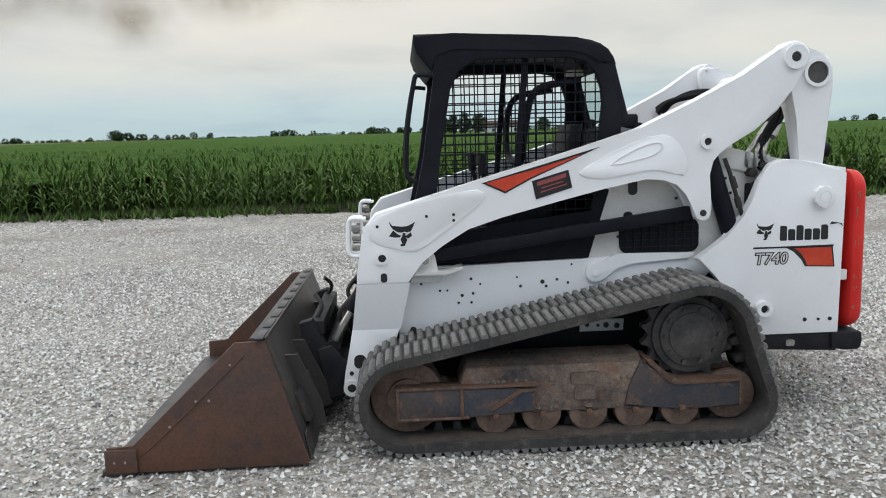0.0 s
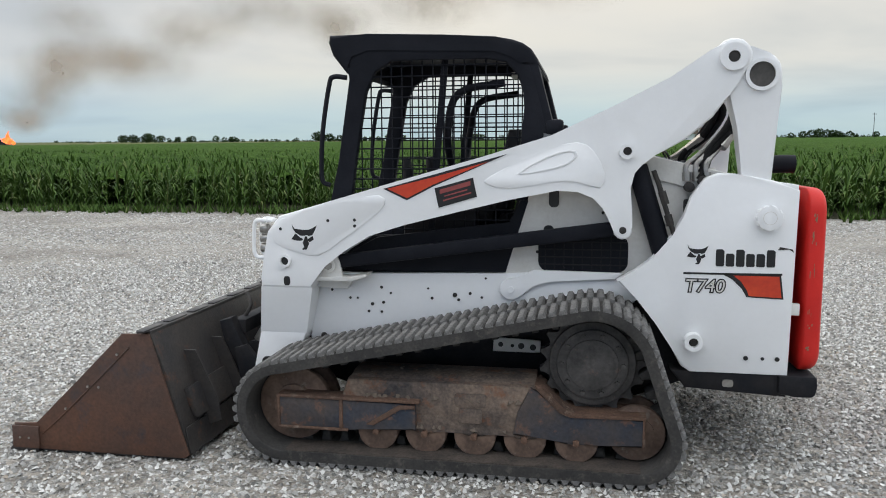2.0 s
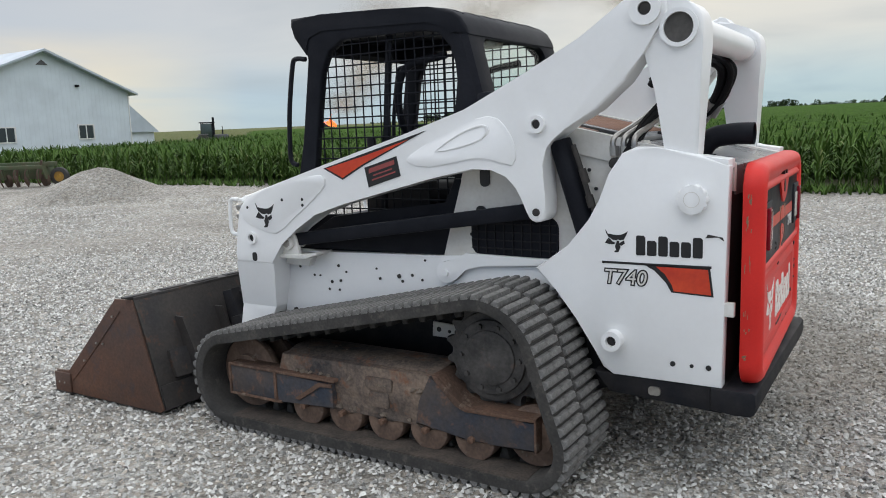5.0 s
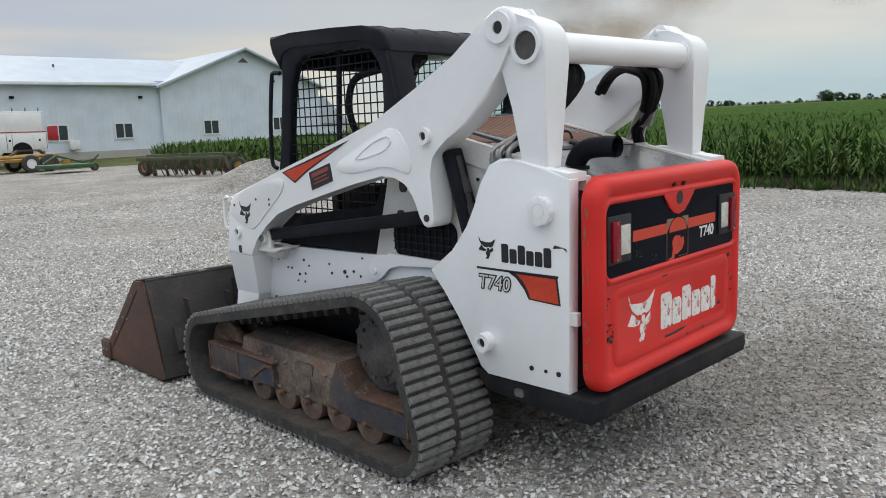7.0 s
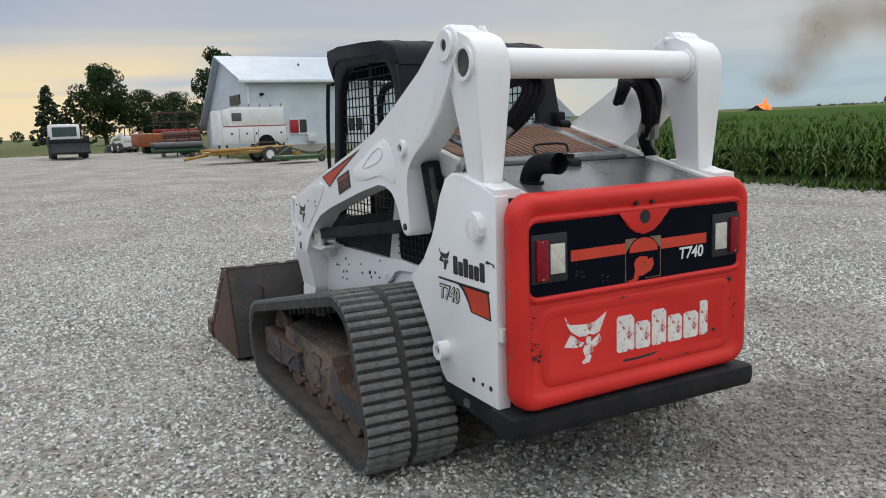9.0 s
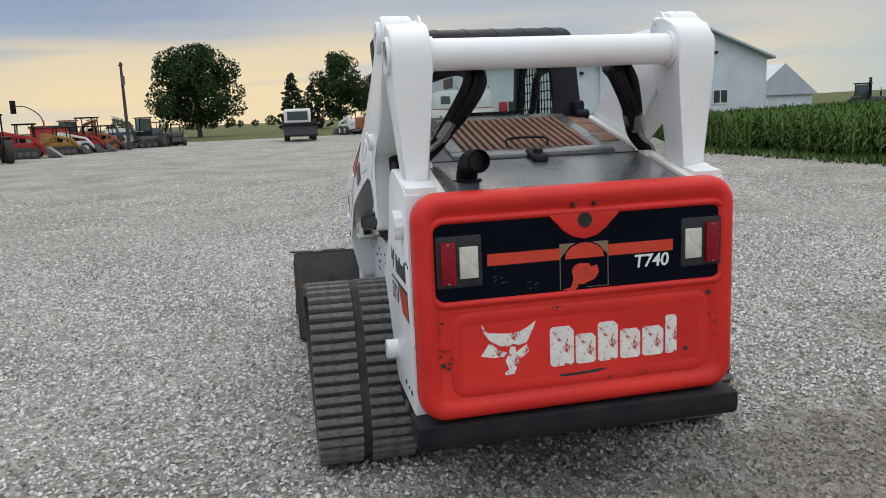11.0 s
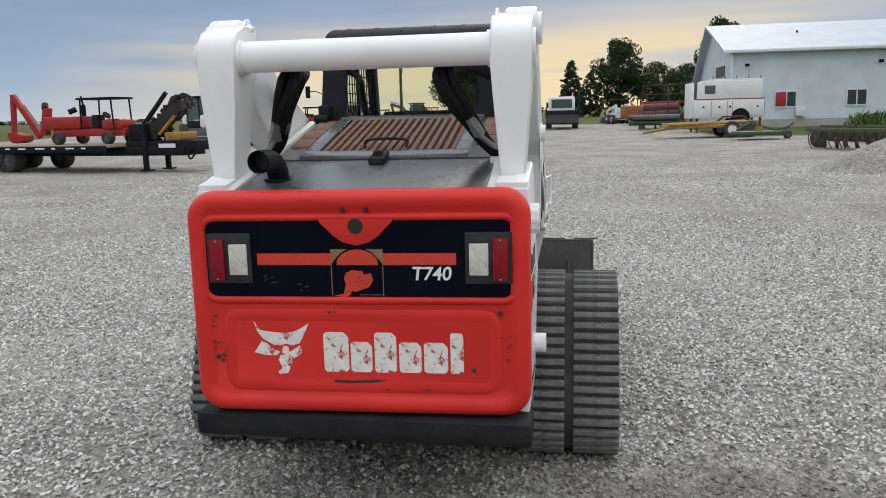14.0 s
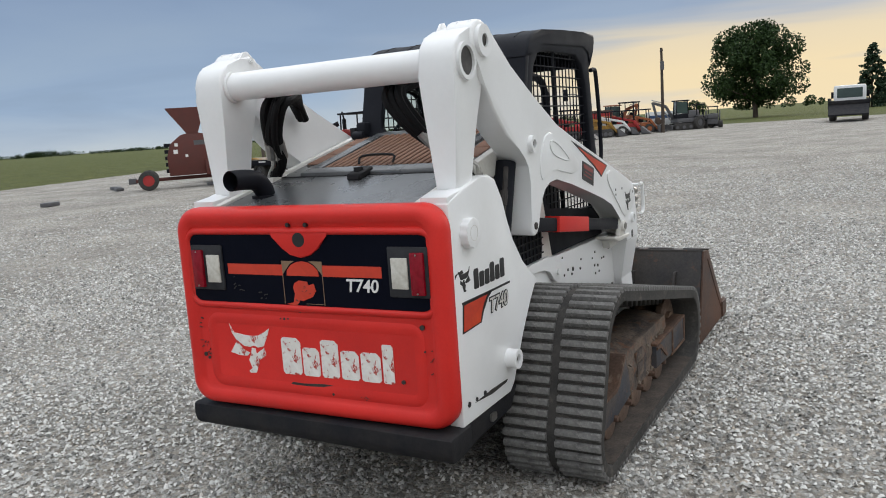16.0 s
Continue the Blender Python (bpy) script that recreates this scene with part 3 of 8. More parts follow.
def track_frame(bm):
    # a heavy round-shouldered tube between the front bar and the rear arm
    prism(bm, scallops(0.37, 1.46, 0.192, 0.026) + [(1.46, 0.30), (1.40, 0.335), (1.315, 0.42), (0.40, 0.42), (0.37, 0.34)], 3.705, 3.95, bev=0.012)
    prism(bm, [(3.71, 0.25), (3.698, 0.28), (3.699, 0.33), (3.715, 0.385), (3.755, 0.425), (3.81, 0.441), (3.95, 0.441), (3.95, 0.25)], 0.405, 1.30, "x", bev=0.006)
    return bm


frames = pair("track_frame", track_frame, DIRT_STEEL, label="dirt-caked rusty undercarriage frame", smooth=45)


def front_bar(bm):
    prism(bm, [(0.06, 0.172), (0.40, 0.168), (0.46, 0.180), (0.74, 0.190), (0.74, 0.315), (0.06, 0.325)], 3.672, 3.76, bev=0.008)
    return bm


def front_lip(bm):
    box(bm, (0.055, 3.664, 0.322), (0.76, 3.765, 0.338), 0.004)
    box(bm, (0.055, 3.664, 0.168), (0.41, 3.69, 0.182), 0.004)
    box(bm, (0.365, 3.664, 0.17), (0.383, 3.70, 0.33), 0.004)
    box(bm, (0.048, 3.666, 0.168), (0.064, 3.77, 0.336), 0.004)
    return bm


def gusset_plate(bm):
    prism(bm, [(0.50, 0.21), (0.66, 0.312), (0.74, 0.312), (0.74, 0.295), (0.67, 0.295), (0.535, 0.205)], 3.664, 3.675, bev=0.003)
    return bm


def rear_arm(bm):
    prism(bm, [(1.20, 0.190), (1.40, 0.185), (1.45, 0.160), (1.535, 0.160), (1.58, 0.175), (1.795, 0.165), (1.795, 0.30), (1.47, 0.292), (1.42, 0.315), (1.33, 0.40), (1.28, 0.42), (1.22, 0.30)], 3.69, 3.80, bev=0.01)
    return bm


def rear_lip(bm):
    prism(bm, [(1.80, 0.298), (1.80, 0.316), (1.48, 0.312), (1.43, 0.335), (1.335, 0.43), (1.30, 0.435), (1.315, 0.41), (1.415, 0.312), (1.465, 0.292)], 3.68, 3.86, bev=0.004)
    box(bm, (1.788, 3.684, 0.165), (1.80, 3.80, 0.31), 0.003)
    return bm


def cover_plate(bm):
    prism(bm, rounded(0.925, 0.315, 1.075, 0.375, 0.012), 3.693, 3.73, bev=0.004)
    prism(bm, rounded(0.945, 0.235, 1.055, 0.305, 0.010), 3.692, 3.72, bev=0.004)
    return bm


def mud(bm):
    """Dried mud caught in the corners and along the ledges."""
    q = random.Random(12)
    for k in range(46):
        cx_ = q.uniform(0.42, 1.28)
        zz = q.choice((0.436, 0.43, 0.345, 0.20))
        yy = 3.80 + q.uniform(-0.01, 0.08) if zz > 0.4 else 3.703
        n0 = len(bm.verts)
        cyl(bm, (cx_, yy, zz - 0.004), (cx_ + q.uniform(-0.01, 0.01), yy, zz + q.uniform(0.004, 0.012)), q.uniform(0.008, 0.022), 7, r2=0.004)
    return bm


for fr, mir in zip(frames, (False, True)):
    for nm, f, mt, lab in (("front_bar", front_bar, NAVY_DIRTY, "dark blue-black steel bar"), ("rust_lip", front_lip, RUST_EDGE, ""), ("gusset_plate", gusset_plate, RUST_EDGE, ""), ("rear_arm", rear_arm, NAVY_DIRTY, "dark blue-black steel arm"), ("rust_lip", rear_lip, RUST_EDGE, ""), ("cover_plate", cover_plate, DIRT_STEEL, ""), ("dried_mud", mud, MUD, "")):
        a = f(B())
        if mir:
            a2 = mirrored(a)
            a.free()
            a = a2
        if nm in ("cover_plate",):
            parts(nm, a, mt, fr)
        else:
            ob = part(nm, a, mt, fr, lab)
            if nm == "dried_mud":
                tagged(ob, kind="stuff")
warning = B()
box(warning, (0.985, 3.733, 0.390), (1.065, 3.7355, 0.412), 0)
for v in warning.verts:
    v.co.y += (v.co.z - 0.392) * 0.8 - 0.016
part("warning_label", warning, YELLOW, frames[0], "small yellow warning label")

for x in ROLLERS:
    rl = pair("roller", lambda bm, x=x: cyl(cyl(cyl(bm, (x, 3.712, 0.166), (x, 3.80, 0.166), 0.100, 28, bev=0.010), (x, 3.90, 0.168), (x, 3.97, 0.168), 0.102, 28, bev=0.010), (x, 3.745, 0.168), (x, 4.0, 0.168), 0.045, 16, bev=0.004), ROLLER_STEEL, label="rusty track roller")
    for ro_, mir in zip(rl, (False, True)):
        bt = cyl(B(), (x, 3.672, 0.172), (x, 3.725, 0.172), 0.017, 6, bev=0.003)
        if mir:
            b2 = mirrored(bt)
            bt.free()
            bt = b2
        part("axle_bolt", bt, RUST_EDGE, ro_)


def hole_bracket(bm):
    prism(bm, [(1.06, 0.487), (1.30, 0.487), (1.305, 0.55), (1.065, 0.56)], 4.085, 4.10, bev=0.003)
    return bm


def bracket_holes(bm):
    for hx, hz_, hr in ((1.10, 0.525, 0.013), (1.16, 0.520, 0.009), (1.205, 0.520, 0.016), (1.265, 0.515, 0.016)):
        cyl(bm, (hx, 4.083, hz_), (hx, 4.088, hz_), hr, 12)
    return bm


pair("bracket_hole", bracket_holes, INK, split=True)
pair("hole_bracket", hole_bracket, WHITE_DIRTY)
x, z, r = WHEELS[0]
pair("idler_wheel", lambda bm: cyl(cyl(cyl(bm, (x, 3.765, z), (x, 3.81, z), r - 0.078, 32, bev=0.01), (x, 3.90, z), (x, 3.945, z), r - 0.078, 32, bev=0.01), (x, 3.74, z), (x, 3.98, z), 0.10, 20), ROLLER_STEEL, label="rusty front idler wheel")
x2, z2, r2 = WHEELS[1]
pair("idler_wheel", lambda bm: cyl(cyl(cyl(bm, (x2, 3.75, z2), (x2, 3.79, z2), r2 - 0.082, 28, bev=0.01), (x2, 3.89, z2), (x2, 3.93, z2), r2 - 0.082, 28, bev=0.01), (x2, 3.74, z2), (x2, 3.98, z2), 0.08, 20), ROLLER_STEEL, label="dirty rear idler wheel")


def sprocket(bm):
    sx, sz, sr = WHEELS[2]
    teeth = []
    for i in range(17):
        for da, rr in ((-0.46, 0.207), (-0.30, 0.213), (-0.19, 0.228), (-0.11, 0.247), (0.11, 0.247), (0.19, 0.228), (0.30, 0.213), (0.46, 0.207)):
            a = 2 * math.pi * (i + da) / 17
            teeth.append((sx + rr * math.cos(a), sz + rr * math.sin(a)))
    prism(bm, teeth, 3.80, 3.85, bev=0.004)
    return bm


def hub(bm):
    sx, sz, sr = WHEELS[2]
    cyl(bm, (sx, 3.768, sz), (sx, 3.80, sz), 0.198, 48, bev=0.008)
    cyl(bm, (sx, 3.748, sz), (sx, 3.77, sz), 0.165, 40, bev=0.012)
    cyl(bm, (sx, 3.738, sz), (sx, 3.75, sz), 0.12, 32, bev=0.008)
    for i in range(10):
        a = 2 * math.pi * i / 10
        q = (sx + 0.140 * math.cos(a), sz + 0.140 * math.sin(a))
        cyl(bm, (q[0], 3.735, q[1]), (q[0], 3.755, q[1]), 0.012, 6)
    return bm


sprockets = pair("drive_sprocket", sprocket, HUB_STEEL, label="toothed drive sprocket")
for sp_, mir in zip(sprockets, (False, True)):
    h = hub(B())
    if mir:
        h2 = mirrored(h)
        h.free()
        h = h2
    part("hub", h, HUB_STEEL, sp_, "greasy black final drive hub")

# chassis
belly = B()
prism(belly, [(0.02, 0.34), (0.02, 0.84), (2.0, 0.84), (2.0, 0.36), (1.7, 0.24), (0.35, 0.24)], 4.13, 2 * YC - 4.13, bev=0.02)
part("belly_pan", belly, BLACK_DUSTY, loader, "dirty black chassis belly")


def side_panel(bm):
    prism(bm, [(0.07, 0.47), (0.10, 0.86), (0.36, 0.87), (1.11, 0.888), (1.30, 0.90), (1.68, 0.905), (1.80, 0.80), (1.72, 0.72), (1.40, 0.78), (0.90, 0.66)], 4.108, 4.16, bev=0.006)
    return bm


def panel_flange(bm):
    box(bm, (0.12, 4.085, 0.855), (0.36, 4.15, 0.875), 0.004)
    prism(bm, arc(1.150, 0.812, 0.055, 100, 300, 8) + [(1.215, 0.785), (1.26, 0.835), (1.34, 0.858), (1.66, 0.872), (1.70, 0.905), (1.26, 0.912), (1.20, 0.875)], 4.085, 4.11, bev=0.004)
    cyl(bm, (1.150, 4.075, 0.810), (1.150, 4.09, 0.810), 0.016, 12)
    return bm


def holes(bm):
    rr = random.Random(4)
    for hx, hz, hr in ((0.30, 0.74, .007), (0.34, 0.74, .006), (0.47, 0.80, .008), (0.52, 0.77, .006), (0.42, 0.71, .009), (0.40, 0.67, .007), (0.47, 0.67, .007), (0.48, 0.72, .008), (0.74, 0.75, .008), (0.86, 0.77, .012), (0.88, 0.745, .008), (0.94, 0.78, .008), (1.0, 0.76, .007), (0.15, 0.53, .018), (0.20, 0.78, .007), (0.72, 0.80, .006), (1.02, 0.86, .006)):
        cyl(bm, (hx, 4.104, hz), (hx, 4.112, hz), hr, 10)
    return bm


sides = pair("chassis_side", side_panel, WHITE, label="white chassis side plate")
for sp_, mir in zip(sides, (False, True)):
    for nm, f, mt in (("flange", panel_flange, WHITE), ("bolt_holes", holes, IRON)):
        h = f(B())
        if mir:
            h2 = mirrored(h)
            h.free()
            h = h2
        (parts if nm in ("bolt_holes", "slots", "grille_mesh", "flange") else part)(nm.rstrip("s"), h, mt, sp_)


def rear_upright(bm):
    prism(bm, [(1.11, 0.86), (1.24, 1.30), (1.36, 1.42), (1.55, 1.44), (2.12, 1.42), (2.2, 1.2), (2.2, 0.75), (1.80, 0.80), (1.66, 0.905)], 4.125, 4.165, bev=0.005)
    return bm


uprights = pair("rear_upright", rear_upright, WHITE_DIRTY, label="white rear chassis upright")


def side_grille(bm):
    prism(bm, rounded(1.285, 0.905, 1.725, 1.09, 0.05), 4.112, 4.124)
    return bm


def grille_bars(bm):
    for i in range(9):
        gx = 1.32 + 0.046 * i
        box(bm, (gx - 0.003, 4.103, 0.915), (gx + 0.003, 4.110, 1.08))
    for i in range(4):
        gz = 0.94 + 0.038 * i
        box(bm, (1.29, 4.101, gz - 0.003), (1.72, 4.107, gz + 0.003))
    return bm


def upright_slots(bm):
    prism(bm, rounded(1.335, 1.225, 1.385, 1.34, 0.022), 4.117, 4.126)
    prism(bm, rounded(1.31, 1.085, 1.36, 1.135, 0.02), 4.117, 4.126)
    for hx, hz in ((1.42, 1.33), (1.55, 1.33), (1.87, 1.30), (1.90, 1.22), (1.98, 1.34), (2.03, 1.27), (1.95, 1.37), (1.60, 1.2), (1.28, 1.0)):
        cyl(bm, (hx, 4.118, hz), (hx, 4.126, hz), 0.008, 10)
    return bm


for sp_, mir in zip(uprights, (False, True)):
    for nm, f, mt in (("side_grille", side_grille, BLACK), ("grille_mesh", grille_bars, BLACK_DUSTY), ("slots", upright_slots, INK)):
        h = f(B())
        if mir:
            h2 = mirrored(h)
            h.free()
            h = h2
        (parts if nm in ("bolt_holes", "slots", "grille_mesh", "flange") else part)(nm.rstrip("s"), h, mt, sp_)

# tail: side plates, red gate, bumper, hood
TAIL = [(2.36, 1.365), (2.20, 1.395), (2.12, 1.40), (2.06, 1.375), (2.00, 1.29), (1.965, 1.19), (1.925, 1.10), (1.83, 0.985), (1.67, 0.885), (1.765, 0.795), (1.855, 0.68), (1.93, 0.565), (1.975, 0.48), (2.02, 0.452), (2.46, 0.452), (2.475, 1.32)]


def tail_plate(bm):
    prism(bm, TAIL, 3.985, 4.05, bev=0.008)
    return bm


tails = pair("tail_plate", tail_plate, WHITE, label="white tail side plate with decals")
core = B()
box(core, (1.98, 4.05, 0.46), (2.46, 2 * YC - 4.05, 1.27), 0.01)
part("engine_bay", core, BLACK_DUSTY, loader)
under = B()
prism(under, [(1.93, 0.455), (2.0, 0.37), (2.46, 0.345), (2.47, 0.455)], 3.995, 2 * YC - 3.995, bev=0.01)
part("tail_base", under, BLACK_DUSTY, loader, "black lower tail frame")


def tie_slot(bm):
    prism(bm, rounded(2.17, 0.385, 2.22, 0.42, 0.012), 3.985, 3.997)
    return bm


pair("tie_down_plate", tie_slot, CHROME)


def boss(bm, bx, bz, ro, y0, y1, hexed=False):
    cyl(bm, (bx, y0, bz), (bx, y1, bz), ro, 8 if hexed else 28, bev=0.006)
    return bm


def fuel_cap(bm):
    prism(bm, [(2.344 + (0.057 + 0.003 * math.cos(10 * a)) * math.cos(a), 1.195 + (0.057 + 0.003 * math.cos(10 * a)) * math.sin(a)) for a in [2 * math.pi * k / 48 for k in range(48)]], 3.950, 3.99, bev=0.006)
    return bm


for cap in pair("fuel_cap", fuel_cap, WHITE, smooth=50):
    side = -1 if cap.name == "fuel_cap" else 1
    ring = B()
    y0 = 3.940 if side < 0 else 2 * YC - 3.940
    hollow(ring, (2.344, y0 - side * 0.009, 1.195), (2.344, y0 - side * 0.015, 1.195), 0.031, 0.0285)
    part("cap_ring", ring, WHITE_DIRTY, cap)
pair("pivot_boss", lambda bm: hollow(bm, (2.027, 3.935, 0.605), (2.027, 3.99, 0.605), 0.042, 0.022), WHITE)
pair("pivot_pin", lambda bm: cyl(cyl(bm, (2.027, 3.950, 0.605), (2.027, 4.0, 0.605), 0.021, 20, bev=0.003), (2.027, 3.945, 0.605), (2.027, 3.955, 0.605), 0.009, 6), IRON)


def tail_dots(bm):
    for hx in (2.27, 2.345, 2.41):
        cyl(bm, (hx, 3.981, 0.53), (hx, 3.988, 0.53), 0.008 if hx == 2.345 else 0.011, 10)
    return bm


pair("bolt_hole", tail_dots, INK, split=True)
# decals of the tail plate: emblem, six plain letter blocks, stripe, orange flag, model number


def flat_y(bm, outline, y, t=0.0015):
    prism(bm, outline, y - t, y + 0.001)
    return bm


# an abstract emblem of four plain pieces, in units of its width
EMBLEM = (
    ((-0.50, 0.49), (-0.39, 0.315), (-0.16, 0.285), (0.02, 0.27), (0.20, 0.285), (0.36, 0.36), (0.50, 0.45), (0.43, 0.28), (0.32, 0.08), (0.18, 0.045), (0.08, 0.08), (-0.01, 0.045), (-0.16, 0.055), (-0.35, 0.17), (-0.45, 0.31)),
    ((-0.35, 0.14), (-0.18, -0.02), (-0.04, -0.075), (-0.11, -0.14), (-0.30, -0.14), (-0.52, -0.09), (-0.43, 0.03)),
    ((0.33, 0.045), (0.365, -0.095), (0.20, -0.20), (0.11, -0.095), (0.22, -0.02)),
    ((0.02, 0.03), (0.11, 0.02), (0.13, -0.11), (0.18, -0.25), (0.08, -0.47), (-0.075, -0.485), (-0.095, -0.44), (-0.01, -0.38), (-0.075, -0.22), (-0.01, -0.095)),
)


def emblem_piece(pts, cx, cz, s):
    return [(cx + s * px, cz + s * pz) for px, pz in pts]


def emblem_all(bm, cx, cz, s, a, b):
    for pts in EMBLEM:
        prism(bm, emblem_piece(pts, cx, cz, s), a, b)
    return bm


YT = 3.9845


def letter_blocks(z0, z1, spans, tall):
    """Plain blocks in place of a brand name."""
    res = []
    for i, (a, b) in enumerate(spans):
        res.append((a, b, z0, z1 if i in tall else z0 + 0.76 * (z1 - z0)))
    return res


def word_side(bm, y, x0, x1, z0, z1):
    n = 6
    w = (x1 - x0) / n
    for a, b, c, d in letter_blocks(z0, z1, [(x0 + i * w + 0.08 * w, x0 + (i + 1) * w - 0.08 * w) for i in range(n)], (0, 2, 5)):
        prism(bm, [(a + 0.12 * (b - a), c), (b - 0.12 * (b - a), c), (b, c + 0.12 * (b - a)), (b, d - 0.2 * (b - a)), (b - 0.2 * (b - a), d), (a + 0.12 * (b - a), d), (a, d - 0.12 * (b - a)), (a, c + 0.12 * (b - a))], y - 0.0015, y + 0.001)
    return bm


for tp, mir in zip(tails, (False, True)):
    items = [
        ("emblem", emblem_all(B(), 2.037, 1.018, 0.095, YT - 0.0015, YT + 0.001), INK),
        ("brand_blocks", word_side(B(), YT, 2.115, 2.385, 0.965, 1.045), INK),
        ("stripe", flat_y(B(), [(1.975, 0.925), (1.975, 0.934), (2.18, 0.934), (2.415, 0.936), (2.415, 0.927), (2.2, 0.925)], YT), INK),
        ("flag_border", flat_y(B(), [(2.15, 0.928), (2.195, 0.905), (2.24, 0.86), (2.262, 0.822), (2.425, 0.815), (2.41, 0.928)], YT), INK),
        ("flag", flat_y(B(), [(2.20, 0.923), (2.235, 0.895), (2.262, 0.855), (2.272, 0.828), (2.416, 0.822), (2.402, 0.922)], YT - 0.001), FLASH),
        ("scuff", flat_y(B(), [(2.39, 1.045), (2.44, 1.05), (2.46, 1.035), (2.455, 1.05), (2.40, 1.06)], YT), IRON),
    ]
    if mir:
        items[0] = ("emblem", emblem_all(B(), 2.385, 1.018, 0.095, YT - 0.0015, YT + 0.001), INK)
        items[1] = ("brand_blocks", word_side(B(), YT, 2.02, 2.31, 0.965, 1.045), INK)
        items.append(("scrape", flat_y(B(), [(2.06, 0.51), (2.2, 0.505), (2.36, 0.52), (2.2, 0.525), (2.05, 0.52)], YT), IRON))
    for nm, bm, mt in items:
        if mir:
            b2 = mirrored(bm)
            bm.free()
            bm = b2
        (parts if nm in ("brand_blocks", "emblem") else part)(nm.rstrip("s"), bm, mt, tp)


def lettering(body, m, size, material, parent, label, shear=0.0, extrude=0.001, bold=0.0):
    cu = bpy.data.curves.new("model_number", "FONT")
    cu.body, cu.size, cu.extrude, cu.shear, cu.offset = body, size, extrude, shear, bold
    tmp = bpy.data.objects.new("tmp", cu)
    scene.collection.objects.link(tmp)
    me = bpy.data.meshes.new_from_object(tmp.evaluated_get(bpy.context.evaluated_depsgraph_get()))
    bpy.data.objects.remove(tmp)
    me.materials.clear()
    me.materials.append(material)
    ob = new("model_number", me)
    ob.parent = parent
    ob.matrix_basis = Matrix.Translation(-ORIGIN[parent]) @ m
    ob["label"] = label
    return ob


for tp, px_, yaw_, sg_ in ((tails[0], 1.980, 0, -1), (tails[1], 2.19, 180, 1)):
    yy = YT - 0.0012 if sg_ < 0 else 2 * YC - YT + 0.0012
    lettering("T740", pose(px_, yy, 0.842, 90, 0, yaw_), 0.086, INK, tp, "model number outlined in black", 0.15, bold=0.0052)
    lettering("T740", pose(px_, yy + sg_ * 0.0012, 0.842, 90, 0, yaw_), 0.086, WHITE_DIRTY, tp, "pale face of the model number", 0.15, bold=-0.0004)

GX = 2.545          # rear face of the gate
GY0, GY1, GZ0, GZ1 = 3.964, 5.314, 0.430, 1.323
gate = B()
# a deep plastic shell: rings of the outline drawn in towards a softly rounded rear face
shell_rings = [(2.482, 0.006), (2.488, 0.0), (2.520, 0.0), (2.540, 0.005), (2.553, 0.014), (2.561, 0.026), (2.564, 0.040), (2.561, 0.056), (2.553, 0.070), (GX, 0.080)]
prev = None
for gx, o in shell_rings:
    outline = rounded(GY0 + o, GZ0 + o, GY1 - o, GZ1 - o, 0.105 - 0.7 * o, 8)
    # the top edge is slightly crowned
    ring_v = [gate.verts.new((gx, y, z + (0.008 * (1 - ((y - YC) / 0.67) ** 2) if z > 1.2 else 0.0))) for y, z in outline]
    if prev:
        for k in range(len(ring_v)):
            gate.faces.new((prev[k], prev[(k + 1) % len(ring_v)], ring_v[(k + 1) % len(ring_v)], ring_v[k]))
    else:
        gate.faces.new(ring_v[::-1])
    prev = ring_v
gate.faces.new(prev)
gate_ob = part("tailgate", gate, RED, loader, "scuffed red plastic tailgate", 60)


def sloped_rim(bm, y0, z0, y1, z1, r, steps):
    """A moulded step: outlines drawn in from each other at the given (inset, height) pairs."""
    last = None
    for inset, up in steps:
        vs = [bm.verts.new((GX + up, y, z)) for y, z in rounded(y0 + inset, z0 + inset, y1 - inset, z1 - inset, max(0.012, r - inset), 5)]
        if last:
            for k in range(len(vs)):
                bm.faces.new((last[k], last[(k + 1) % len(vs)], vs[(k + 1) % len(vs)], vs[k]))
        last = vs
    return bm


part("panel_rim", sloped_rim(B(), 4.004, 0.876, 5.286, 1.242, 0.075, ((0.0, -0.004), (0.006, 0.006), (0.016, 0.013), (0.024, 0.013), (0.032, 0.006), (0.036, -0.004))), RED, gate_ob, smooth=60)
part("pressed_rib", sloped_rim(B(), 4.085, 0.515, 5.205, 0.862, 0.07, ((0.0, -0.002), (0.012, 0.0035), (0.028, 0.0045), (0.048, 0.0012), (0.060, -0.002))), RED, gate_ob, smooth=60)
panel = B()
notch = [(4.775, 1.208), (4.745, 1.160), (4.70, 1.128), (4.648, 1.116), (4.596, 1.128), (4.551, 1.160), (4.521, 1.208)]
prism(panel, arc(5.205, 0.955, 0.045, -90, 0, 4) + arc(5.205, 1.163, 0.045, 0, 90, 4) + notch + arc(4.082, 1.163, 0.045, 90, 180, 4) + arc(4.082, 0.955, 0.045, 180, 270, 4), GX - 0.002, GX + 0.003, "x")
part("light_panel", panel, NAVY, gate_ob, "glossy black light panel")
lobe = B()
prism(lobe, [(4.815, 1.232), (4.782, 1.205), (4.745, 1.155), (4.70, 1.124), (4.648, 1.112), (4.596, 1.124), (4.551, 1.155), (4.514, 1.205), (4.481, 1.232)], GX - 0.01, GX + 0.011, "x", bev=0.006)
part("lock_lobe", lobe, RED, gate_ob)
eye_hole = B()
cyl(eye_hole, (GX, 4.648, 1.188), (GX + 0.0125, 4.648, 1.188), 0.030, 24)
for dy in (-0.045, 0.045):
    cyl(eye_hole, (GX, 4.645 + dy, 1.250), (GX + 0.0160, 4.645 + dy, 1.250), 0.009, 10)
parts("lock_hole", eye_hole, INK, gate_ob)
strip = B()
